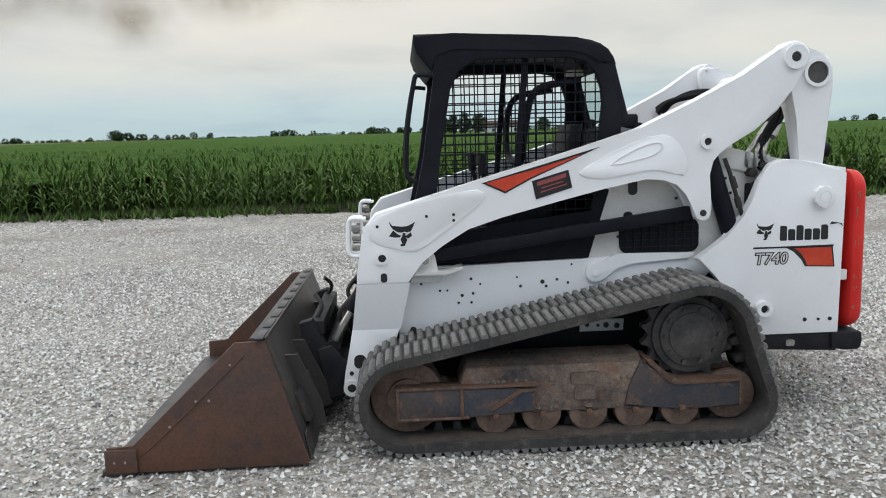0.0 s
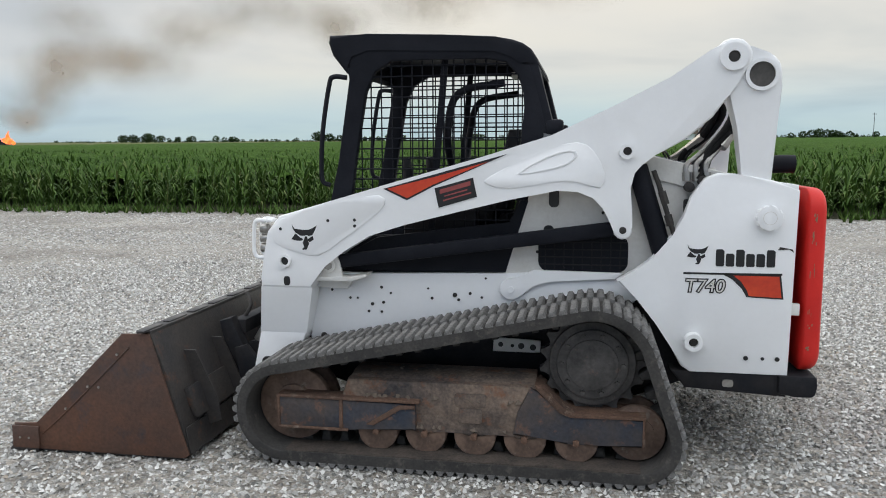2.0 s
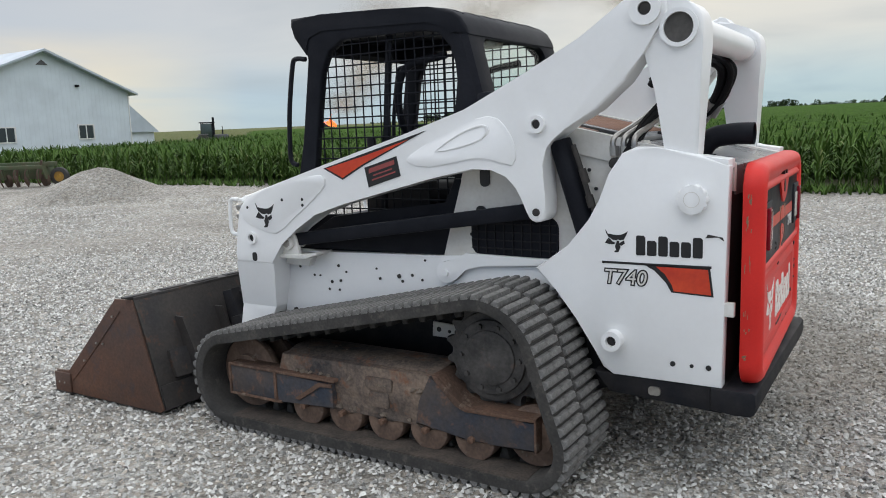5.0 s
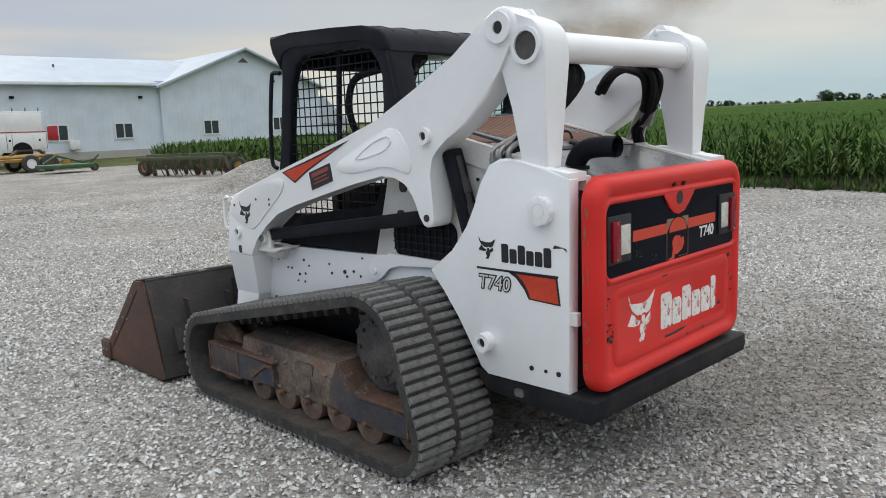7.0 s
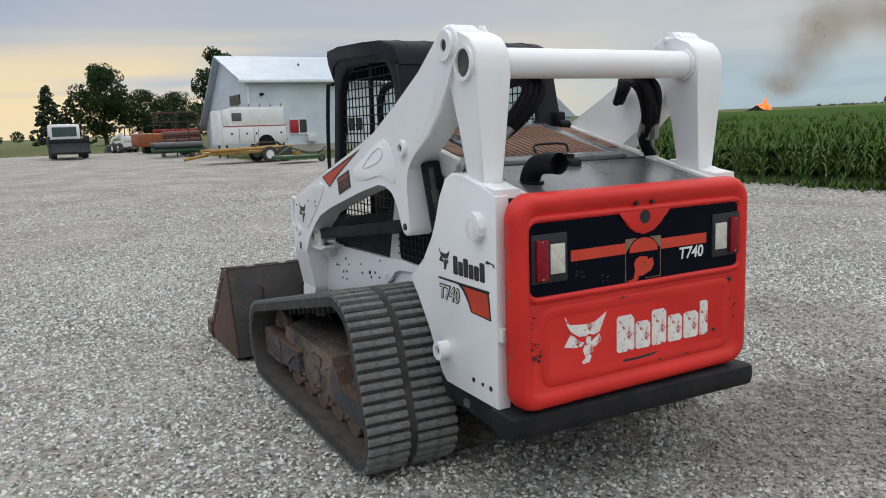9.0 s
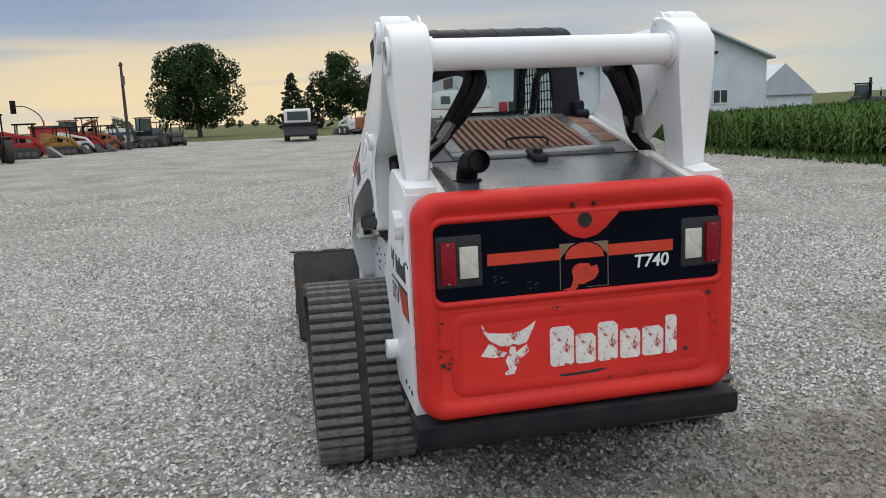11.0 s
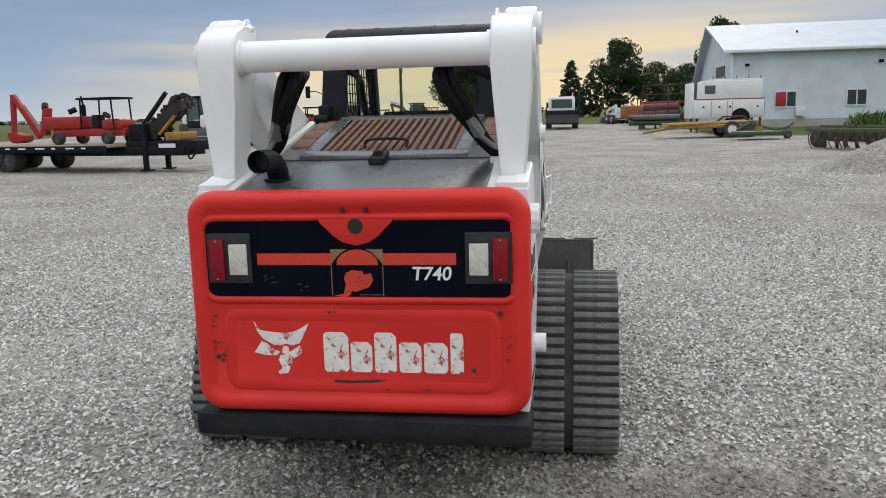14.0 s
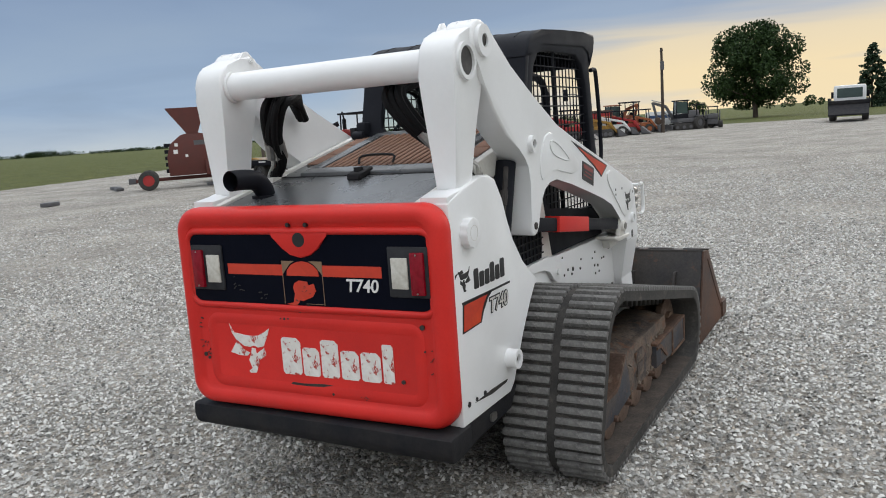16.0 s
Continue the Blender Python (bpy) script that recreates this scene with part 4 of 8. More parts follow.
box(strip, (GX + 0.0028, 4.248, 1.036), (GX + 0.0045, 4.545, 1.082))
box(strip, (GX + 0.0028, 4.75, 1.036), (GX + 0.0045, 5.032, 1.082))
parts("orange_stripe", strip, ORANGE, gate_ob)
tape = B()
prism(tape, [(4.545, 1.040), (4.545, 1.098), (4.61, 1.098), (4.585, 1.085), (4.562, 1.060)], GX + 0.003, GX + 0.0045, "x")
prism(tape, [(4.748, 1.040), (4.748, 1.098), (4.683, 1.098), (4.708, 1.085), (4.731, 1.060)], GX + 0.003, GX + 0.0045, "x")
for z0, z1, y0, y1 in ((0.915, 1.098, 4.543, 4.546), (0.915, 1.098, 4.746, 4.749), (0.917, 0.919, 4.655, 4.746)):
    box(tape, (GX + 0.003, y0, z0), (GX + 0.0042, y1, z1))
parts("tape_residue", tape, BROWN_TAPE, gate_ob, "brown tape residue")
blob = B()
prism(blob, [(4.566, 1.036), (4.570, 1.060), (4.592, 1.082), (4.62, 1.094), (4.648, 1.098), (4.676, 1.094), (4.704, 1.082), (4.726, 1.060), (4.730, 1.036)], GX + 0.003, GX + 0.0050, "x")
prism(blob, [(4.552, 0.914), (4.59, 0.922), (4.60, 0.96), (4.593, 0.985), (4.602, 1.005), (4.625, 1.016), (4.668, 1.012), (4.672, 0.998), (4.70, 1.004), (4.708, 0.975), (4.690, 0.948), (4.655, 0.936), (4.64, 0.930), (4.622, 0.933), (4.617, 0.920), (4.60, 0.908)], GX + 0.003, GX + 0.0050, "x")
parts("peeled_patch", blob, ORANGE, gate_ob, "torn orange decal patch")
for s in (0, 1):
    fy = (lambda v: v) if s == 0 else (lambda v: 2 * YC - 0.008 - v)
    hs = B()
    ya, yb = sorted((fy(4.046), fy(4.226)))
    box(hs, (GX, ya, 0.963), (GX + 0.012, yb, 1.163), 0.006)
    house = part("tail_light", hs, HOUSING, gate_ob, "black tail light housing")
    ya, yb = sorted((fy(4.062), fy(4.120)))
    r_ = B()
    box(r_, (GX + 0.006, ya, 0.976), (GX + 0.026, yb, 1.142), 0.004)
    lens = part("red_lens", r_, LENS_RED, house, "dark red lens")
    sc_ = B()
    for z in (0.984, 1.134):
        cyl(sc_, (GX + 0.024, (ya + yb) / 2, z), (GX + 0.0275, (ya + yb) / 2, z), 0.004, 8)
    ya, yb = sorted((fy(4.136), fy(4.210)))
    c_ = B()
    box(c_, (GX + 0.006, ya, 0.997), (GX + 0.017, yb, 1.120), 0.004)
    part("clear_lens", c_, LENS_CLEAR, house, "clear reversing lens")
    parts("lens_screw", sc_, CHROME, house)
lettering("T740", pose(GX + 0.004, 4.858, 0.978, 90, 0, 90), 0.073, CHALK_CLEAN, gate_ob, "model number in white letters", 0.12, bold=0.0012)
word = B()
spans = [(4.497, 4.598), (4.606, 4.692), (4.702, 4.789), (4.800, 4.888), (4.898, 4.992), (5.002, 5.053)]
for a, b, c, d in letter_blocks(0.604, 0.766, spans, (0, 2, 5)):
    prism(word, [(a + 0.10 * (b - a), c), (b - 0.12 * (b - a), c), (b, c + 0.12 * (b - a)), (b, d - 0.2 * (b - a)), (b - 0.2 * (b - a), d), (a + 0.10 * (b - a), d), (a, d - 0.10 * (b - a)), (a, c + 0.10 * (b - a))], GX - 0.001, GX + 0.002, "x")
parts("brand_block", word, CHALK, gate_ob)
chips = B()
cr = random.Random(17)
for cy, cz, n in ((4.06, 0.69, 8), (4.04, 0.80, 4), (5.235, 0.70, 5), (4.63, 0.90, 3), (4.9, 0.535, 4), (5.24, 0.78, 4), (4.30, 0.99, 6), (4.42, 0.97, 5), (4.66, 0.99, 5)):
    for k in range(n):
        y, z = cy + cr.uniform(-0.03, 0.03), cz + cr.uniform(-0.04, 0.04)
        a, ln = cr.uniform(-0.6, 0.6), cr.uniform(0.005, 0.022)
        dy, dz = ln * math.cos(a), ln * math.sin(a)
        w = cr.uniform(0.001, 0.003)
        prism(chips, [(y, z - w), (y + dy, z + dz), (y + dy * 0.8, z + dz + w), (y, z + w)], GX - 0.002, GX + 0.0056, "x")
tagged(part("scratch", chips, IRON, gate_ob, "small dark scratches"), kind="stuff")
side_marks = B()
for z, ln, w in ((1.18, 0.05, 0.010), (1.08, 0.06, 0.012), (0.93, 0.07, 0.006), (0.74, 0.05, 0.004), (0.66, 0.03, 0.012), (0.555, 0.02, 0.016)):
    for k in range(4):
        zz_, xx_ = z + cr.uniform(-0.5, 0.5) * ln, 2.505 + cr.uniform(-0.012, 0.012)
        h_, q_ = cr.uniform(0.2, 0.5) * ln, cr.uniform(0.1, 0.4) * w
        prism(side_marks, [(xx_ - q_, zz_), (xx_ + q_ * 0.4, zz_ - h_ * 0.3), (xx_ + q_, zz_ + h_), (xx_ - q_ * 0.5, zz_ + h_ * 0.8)], GY0 - 0.0012, GY0 + 0.002)
tagged(part("scrape", side_marks, BROWN_TAPE, gate_ob, "scraped patches on the gate's edge"), kind="stuff")
for pts in EMBLEM:
    em = B()
    prism(em, emblem_piece(pts, 4.327, 0.700, 0.224), GX - 0.001, GX + 0.002, "x")
    part("emblem_piece", em, CHALK, gate_ob, "worn white emblem shape")
marks = B()
prism(marks, [(4.53, 0.560), (4.60, 0.556), (4.70, 0.562), (4.75, 0.572), (4.70, 0.574), (4.60, 0.568), (4.54, 0.570)], GX - 0.001, GX + 0.002, "x")
for my, mz, mr in ((4.51, 0.848, 0.004), (4.53, 0.848, 0.006), (4.55, 0.849, 0.004), (5.195, 0.846, 0.011), (4.06, 0.66, 0.010), (4.08, 0.645, 0.007), (5.2, 0.75, 0.004), (4.75, 0.535, 0.006), (5.093, 0.618, 0.009)):
    cyl(marks, (GX - 0.001, my, mz), (GX + 0.0055, my, mz), mr, 8)
parts("scuff_mark", marks, IRON, gate_ob)
# the gate hangs slightly ajar on its far-side hinge
gate_ob.location += Vector((0.017, 0.018, 0.0185))
gate_ob.scale = (1, 0.99, 0.97)
gate_ob.rotation_euler = (0, 0, radians(2.0))
hg = B()
box(hg, (2.455, 3.99, 0.74), (2.50, 4.02, 0.795), 0.004)
part("gate_bracket", hg, WHITE_DIRTY, loader)

# a folded shelf: flat top, upright face, angled ends
bump_bm = B()
prism(bump_bm, [(2.42, 0.366), (2.42, 0.453), (2.575, 0.455), (2.588, 0.447), (2.592, 0.402), (2.584, 0.366), (2.570, 0.354), (2.50, 0.352)], 3.972, 2 * YC - 3.972, bev=0.010)
part("rear_bumper", bump_bm, BLACK_DUSTY, loader, "scraped black steel rear bumper")

# hood with its grille, sloping up to the cab
def hz(x):
    return 1.585 - (x - 1.34) * (1.585 - 1.318) / (2.46 - 1.34)


hood = B()
HY0, HY1 = 4.145, 2 * YC - 4.145
prism(hood, [(1.30, 1.20), (1.30, hz(1.30)), (2.47, hz(2.47)), (2.47, 1.20)], HY0, HY1, bev=0.012)
hood_ob = part("hood", hood, GREY_HOOD, loader, "weathered grey sheet metal engine hood")


def on_hood(x0, x1, y0, y1, up0, up1, bm, bev=0.003):
    """A slab lying on the hood's slope."""
    vs = []
    r = bmesh.ops.create_cube(bm, size=1.0)
    for v in r["verts"]:
        x, y = (x0 if v.co.x < 0 else x1), (y0 if v.co.y < 0 else y1)
        v.co = Vector((x, y, hz(x) + (up0 if v.co.z < 0 else up1)))
    bevel(bm, list({e for v in r["verts"] for e in v.link_edges}), bev, 1)
    return bm


gf_ = B()
for a in ((1.34, 1.40, 4.27, 5.03), (1.97, 2.05, 4.27, 5.03), (1.40, 1.97, 4.27, 4.335), (1.40, 1.97, 4.965, 5.03)):
    on_hood(*a, -0.004, 0.016, gf_)
parts("grille_frame", gf_, GREY_HOOD, hood_ob)
# flat black sheet on the hood: the shade between the slats, no opening
gap_sheet = B()
on_hood(1.40, 1.97, 4.335, 4.965, -0.002, 0.003, gap_sheet, 0)
part("grille_recess", gap_sheet, INK, hood_ob)
for i in range(17):
    sl = B()
    yy = 4.352 + i * 0.037
    on_hood(1.405, 1.965, yy, yy + 0.021, 0.0, 0.016, sl, 0.004)
    part("grille_slat", sl, GRILLE_RUST, hood_ob)
for y0, y1 in ((4.165, 4.255), (5.045, 5.135)):
    for k in range(3):
        pnl = B()
        on_hood(1.40 + 0.16 * k, 1.545 + 0.16 * k, y0, y1, -0.002, 0.006, pnl)
        part("vent_plate", pnl, GRILLE_RUST, hood_ob)
seam = B()
on_hood(2.055, 2.065, 4.16, 5.14, -0.002, 0.004, seam, 0)
part("hood_seam", seam, INK, hood_ob)
latch = B()
on_hood(2.02, 2.14, 4.61, 4.68, 0.0, 0.03, latch, 0.006)
cyl(latch, (2.09, 4.645, hz(2.09)), (2.09, 4.645, hz(2.09) + 0.045), 0.022, 14)
tube(latch, [(1.95, 4.55, hz(1.95) + 0.02), (1.93, 4.56, hz(1.93) + 0.05), (1.93, 4.73, hz(1.93) + 0.05), (1.95, 4.74, hz(1.95) + 0.02)], 0.006, 8, 3)
part("hood_latch", latch, BLACK_DUSTY, hood_ob)
rails = B()
for y0, y1 in ((4.105, 4.145), (5.155, 5.195)):
    prism(rails, [(1.40, hz(1.40) - 0.10), (1.40, hz(1.40) + 0.01), (2.47, hz(2.47) + 0.01), (2.47, hz(2.47) - 0.10)], y0, y1, bev=0.006)
parts("hood_rail", rails, WHITE_DIRTY, hood_ob, "white edge rail beside the hood")
ex = B()
epts = smooth_path([(2.30, 4.27, 1.30), (2.305, 4.27, 1.37), (2.35, 4.27, 1.42), (2.43, 4.27, 1.435), (2.51, 4.27, 1.435)], 6)
tube(ex, epts, 0.044, 20, 1, caps=False)
tube(ex, epts, 0.039, 20, 1, caps=False)
cyl(ex, (2.30, 4.27, 1.325), (2.30, 4.27, 1.355), 0.062, 20)
part("exhaust_pipe", ex, BLACK, loader, "black bent exhaust pipe")
throat = B()
cyl(throat, (2.43, 4.27, 1.435), (2.44, 4.27, 1.435), 0.040, 20)
part("exhaust_bore", throat, INK, loader)


# lift arms, posts, cross tube
ARM = [(-0.03, 1.18), (0.28, 1.268), (0.57, 1.352), (1.02, 1.478), (1.35, 1.578), (1.64, 1.712), (1.89, 1.838), (2.07, 1.945)] + arc(2.16, 1.922, 0.083, 120, -20, 7) + [(2.19, 1.82), (2.15, 1.755), (2.08, 1.655), (1.96, 1.552), (1.83, 1.482), (1.765, 1.448), (1.728, 1.405), (1.722, 1.33), (1.733, 1.18)] + arc(1.69, 1.13, 0.045, 20, -180, 7) + [(1.632, 1.19), (1.605, 1.24), (1.555, 1.292), (1.48, 1.322), (1.38, 1.328), (1.16, 1.272), (0.91, 1.212), (0.63, 1.142), (0.45, 1.085), (0.31, 1.015), (0.20, 0.93), (0.140, 0.81), (-0.138, 0.81), (-0.135, 0.86), (-0.118, 0.97), (-0.095, 1.10)]


def arm(bm):
    prism(bm, ARM, 3.962, 4.09, bev=0.012, seg=3)
    # the leg is cranked inwards below the nose
    a = [(-0.138, 3.964, 0.812), (0.140, 3.964, 0.812), (0.140, 4.088, 0.812), (-0.138, 4.088, 0.812)]
    b = [(-0.174, 4.022, 0.56), (0.083, 4.022, 0.56), (0.083, 4.146, 0.56), (-0.174, 4.146, 0.56)]
    va, vb = [bm.verts.new(p) for p in a], [bm.verts.new(p) for p in b]
    for k in range(4):
        bm.faces.new((va[k], va[(k + 1) % 4], vb[(k + 1) % 4], vb[k]))
    bm.faces.new(va[::-1])
    bm.faces.new(vb)
    prism(bm, [(0.082, 0.565), (0.055, 0.50), (0.0, 0.44), (-0.08, 0.36), (-0.15, 0.27)] + arc(-0.19, 0.245, 0.045, -20, -180, 6) + [(-0.222, 0.33), (-0.20, 0.43), (-0.174, 0.565)], 4.022, 4.146, bev=0.008)
    return bm


def arm_foot(bm):
    hollow(bm, (-0.19, 4.008, 0.245), (-0.19, 4.03, 0.245), 0.044, 0.024)
    return bm


def leg_slot(bm):
    prism(bm, rounded(-0.172, 0.350, -0.108, 0.425, 0.028), 4.0195, 4.024)
    cyl(bm, (-0.188, 4.0195, 0.325), (-0.188, 4.024, 0.325), 0.012, 14)
    return bm


def arm_pads(bm):
    # raised casting over the drop link, and the nose casting
    prism(bm, soft_outline([(1.045, 1.345), (1.06, 1.385), (1.30, 1.50), (1.47, 1.545), (1.55, 1.50), (1.60, 1.40), (1.58, 1.33), (1.48, 1.36), (1.38, 1.362), (1.16, 1.325)], 2), 3.9565, 3.965, bev=0.003)
    prism(bm, soft_outline([(-0.02, 1.165), (0.30, 1.255), (0.50, 1.29), (0.53, 1.24), (0.44, 1.16), (0.30, 1.06), (0.18, 0.98), (0.06, 1.0), (-0.06, 1.05)], 2), 3.9565, 3.965, bev=0.003)
    return bm


def arm_slot(bm):
    ring_prism(bm, soft_outline([(1.19, 1.395), (1.33, 1.48), (1.44, 1.51), (1.475, 1.485), (1.43, 1.44), (1.32, 1.41)], 2), soft_outline([(1.205, 1.401), (1.335, 1.472), (1.435, 1.500), (1.458, 1.482), (1.42, 1.446), (1.32, 1.418)], 2), 3.9525, 3.958, bev=0.002)
    return bm


def arm_bosses(bm):
    hollow(bm, (1.703, 3.94, 1.502), (1.703, 3.97, 1.502), 0.038, 0.020)
    hollow(bm, (2.16, 3.945, 1.922), (2.16, 3.968, 1.922), 0.062, 0.026)
    hollow(bm, (-0.001, 3.945, 0.95), (-0.001, 3.968, 0.95), 0.034, 0.021)
    return bm


def arm_pins(bm):
    cyl(bm, (1.703, 3.95, 1.502), (1.703, 3.975, 1.502), 0.019, 16, bev=0.003)
    cyl(bm, (2.16, 3.952, 1.922), (2.16, 3.975, 1.922), 0.025, 16, bev=0.003)
    cyl(bm, (1.69, 3.955, 1.13), (1.69, 3.97, 1.13), 0.017, 16, bev=0.003)
    cyl(bm, (-0.19, 4.014, 0.245), (-0.19, 4.04, 0.245), 0.023, 16, bev=0.003)
    return bm


def arm_holes(bm):
    prism(bm, rounded(-0.012, 0.822, 0.022, 0.87, 0.014), 3.9595, 3.964)
    cyl(bm, (-0.001, 3.9605, 0.95), (-0.001, 3.964, 0.95), 0.021, 16)
    for hx, hz_ in ((-0.02, 1.115), (0.235, 1.16), (0.375, 1.165), (0.375, 1.135)):
        cyl(bm, (hx, 3.955, hz_), (hx, 3.958, hz_), 0.008, 10)
    return bm


def flag_dark(bm):
    prism(bm, [(0.525, 1.322), (0.645, 1.266), (0.78, 1.335), (1.145, 1.492)], 3.9595, 3.963)
    return bm


def flag_lit(bm):
    prism(bm, [(0.545, 1.322), (0.647, 1.276), (0.775, 1.342), (1.05, 1.455), (0.80, 1.385)], 3.9585, 3.962)
    return bm


def dealer_plate(bm):
    prism(bm, [(0.785, 1.325), (0.975, 1.378), (0.995, 1.285), (0.805, 1.23)], 3.9585, 3.963)
    return bm


def dealer_bars(bm):
    for k, (a, b) in enumerate(((0.10, 0.9), (0.2, 0.8), (0.15, 0.88))):
        t = 0.35 + 0.2 * k
        p0, p1 = Vector((0.785, 1.325)).lerp(Vector((0.805, 1.23)), t), Vector((0.975, 1.378)).lerp(Vector((0.995, 1.285)), t)
        u, v = p0.lerp(p1, a), p0.lerp(p1, b)
        h = 0.022 if k == 0 else 0.007
        prism(bm, [(u.x, u.y), (v.x, v.y), (v.x, v.y + h), (u.x, u.y + h)], 3.9578, 3.960)
    return bm


def arm_emblem(bm):
    return emblem_all(bm, 0.108, 1.075, 0.135, 3.9552, 3.958)


def toe_in(bm):
    """The far arm stands slightly closer at its nose."""
    for v in bm.verts:
        v.co.y -= 0.020 * max(0.0, 2.1 - v.co.x)
    return bm


near_arm = arm(B())
far_arm = toe_in(mirrored(near_arm))
arms = (part("lift_arm", near_arm, WHITE, loader, "white steel lift arm with orange flash", 35), part("lift_arm", far_arm, WHITE, loader, "white steel lift arm with orange flash", 35))
for ob, mir in zip(arms, (False, True)):
    for nm, f, mt in (("foot_boss", arm_foot, WHITE), ("leg_slot", leg_slot, INK), ("casting_pad", arm_pads, WHITE), ("recess_lip", arm_slot, WHITE), ("pin_boss", arm_bosses, WHITE), ("pin", arm_pins, IRON), ("holes", arm_holes, INK), ("flash_border", flag_dark, INK), ("flash", flag_lit, FLASH), ("dealer_sticker", dealer_plate, INK), ("sticker_bars", dealer_bars, STICKER_RED), ("emblem", arm_emblem, INK)):
        h = f(B())
        if mir:
            h2 = mirrored(h)
            h.free()
            h = toe_in(h2)
        (parts if nm in ("emblem", "casting_pad", "leg_slot", "pin_boss", "pin", "holes", "sticker_bars") else part)(nm.rstrip("s") if nm.endswith("s") and nm != "pin_boss" else nm, h, mt, ob)

POST = [(2.235, 1.20), (2.345, 1.20), (2.352, 1.36), (2.366, 1.66), (2.374, 1.79), (2.374, 1.85), (2.368, 1.88), (2.357, 1.903), (2.338, 1.924), (2.313, 1.938), (2.234, 1.968), (2.17, 1.985), (2.13, 1.975), (2.11, 1.94), (2.118, 1.86), (2.145, 1.78), (2.19, 1.61), (2.222, 1.39)]


def post(bm):
    prism(bm, POST, 3.975, 4.135, bev=0.014, seg=3)
    for v in bm.verts:
        t = min(1, max(0, (v.co.z - 1.36) / 0.40))
        half = 0.042 + (0.08 - 0.042) * t
        v.co.y = 4.055 + (v.co.y - 4.055) / 0.08 * half
    return bm


def post_boss(bm):
    hollow(bm, (2.285, 3.962, 1.842), (2.285, 3.99, 1.842), 0.072, 0.056, 32)
    return bm


# flat disc on the solid post, coloured as the shade inside the tube
def bore_disc(bm):
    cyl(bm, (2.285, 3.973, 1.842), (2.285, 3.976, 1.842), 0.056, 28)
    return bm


def post_lugs(bm):
    for yy in (3.985, 4.045, 4.115):
        prism(bm, [(2.12, 1.96), (2.17, 2.005), (2.20, 2.0), (2.24, 1.955), (2.2, 1.93)], yy, yy + 0.012, bev=0.003)
    cyl(bm, (2.165, 4.09, 1.965), (2.165, 4.145, 1.965), 0.012, 10)
    return bm


posts = pair("rear_post", post, WHITE, label="white tapered rear arm post", smooth=45)
for ob, mir in zip(posts, (False, True)):
    for nm, f, mt in (("tube_boss", post_boss, WHITE), ("tube_bore", bore_disc, BORE_SHADE), ("lug", post_lugs, WHITE)):
        h = f(B())
        if mir:
            h2 = mirrored(h)
            h.free()
            h = h2
        (parts if nm == "lug" else part)(nm, h, mt, ob)
ct = B()
cyl(ct, (2.285, 4.12, 1.842), (2.285, 2 * YC - 4.12, 1.842), 0.062, 36)
for a in (4.13, 2 * YC - 4.15):
    cyl(ct, (2.285, a, 1.842), (2.285, a + 0.02, 1.842), 0.070, 36)
part("cross_tube", ct, WHITE, loader, "white round cross tube")


def control_link(bm):
    prism(bm, [(0.23, 0.905), (0.20, 0.94), (0.25, 0.975), (1.66, 1.165), (1.70, 1.13), (1.66, 1.095)], 4.015, 4.07, bev=0.008)
    return bm


links = pair("control_link", control_link, BLACK, label="black lower control link")
red_stop = B()
prism(red_stop, [(0.86, 0.985), (0.855, 1.065), (1.30, 1.125), (1.31, 1.045)], 2 * YC - 4.085, 2 * YC - 4.0, bev=0.006)
part("arm_stop", red_stop, RED, loader, "red lift arm support stop")


def link_hinge(bm):
    cyl(bm, (0.222, 3.985, 0.925), (0.222, 4.11, 0.925), 0.036, 28, bev=0.006)
    prism(bm, [(0.155, 0.86), (0.155, 0.95)] + arc(0.215, 0.93, 0.062, 150, 10, 6) + [(0.29, 0.86)], 4.005, 4.03, bev=0.004)
    prism(bm, [(0.11, 0.845), (0.11, 0.865), (0.33, 0.868), (0.42, 0.885), (0.42, 0.872), (0.34, 0.845)], 3.99, 4.12, bev=0.004)
    prism(bm, [(0.12, 0.80), (0.12, 0.85), (0.33, 0.85), (0.30, 0.795)], 4.06, 4.12, bev=0.004)
    return bm


hinges = pair("link_hinge", link_hinge, WHITE_DIRTY)


def hinge_bolt(bm):
    cyl(bm, (0.222, 3.978, 0.925), (0.222, 3.99, 0.925), 0.022, 6)
    return bm


pair("hinge_bolt", hinge_bolt, CHROME)


def lift_cylinder(bm):
    cyl(bm, (1.755, 4.075, 1.43), (1.885, 4.075, 1.01), 0.048, 20, bev=0.006)
    return bm


pair("lift_cylinder", lift_cylinder, BLACK, label="black lift cylinder")


def cylinder_line(bm):
    tube(bm, [(1.83, 4.04, 1.41), (1.86, 4.035, 1.33), (1.90, 4.035, 1.20), (1.95, 4.04, 1.06)], 0.012, 8, 4)
    cyl(bm, (1.87, 4.035, 1.31), (1.89, 4.035, 1.25), 0.018, 8)
    cyl(bm, (1.90, 4.035, 1.20), (1.915, 4.035, 1.15), 0.018, 8)
    return bm


pair("cylinder_hose", cylinder_line, IRON)


def lamp_cage(bm):
    tube(bm, [(-0.10, 3.975, 1.155), (-0.155, 3.975, 1.155), (-0.17, 3.975, 1.12), (-0.175, 3.975, 1.0), (-0.155, 3.975, 0.965), (-0.11, 3.975, 0.965)], 0.011, 8, 4)
    tube(bm, [(-0.10, 4.075, 1.155), (-0.155, 4.075, 1.155), (-0.17, 4.075, 1.12), (-0.175, 4.075, 1.0), (-0.155, 4.075, 0.965), (-0.11, 4.075, 0.965)], 0.011, 8, 4)
    box(bm, (-0.13, 3.98, 1.145), (-0.08, 4.07, 1.16), 0.003)
    return bm


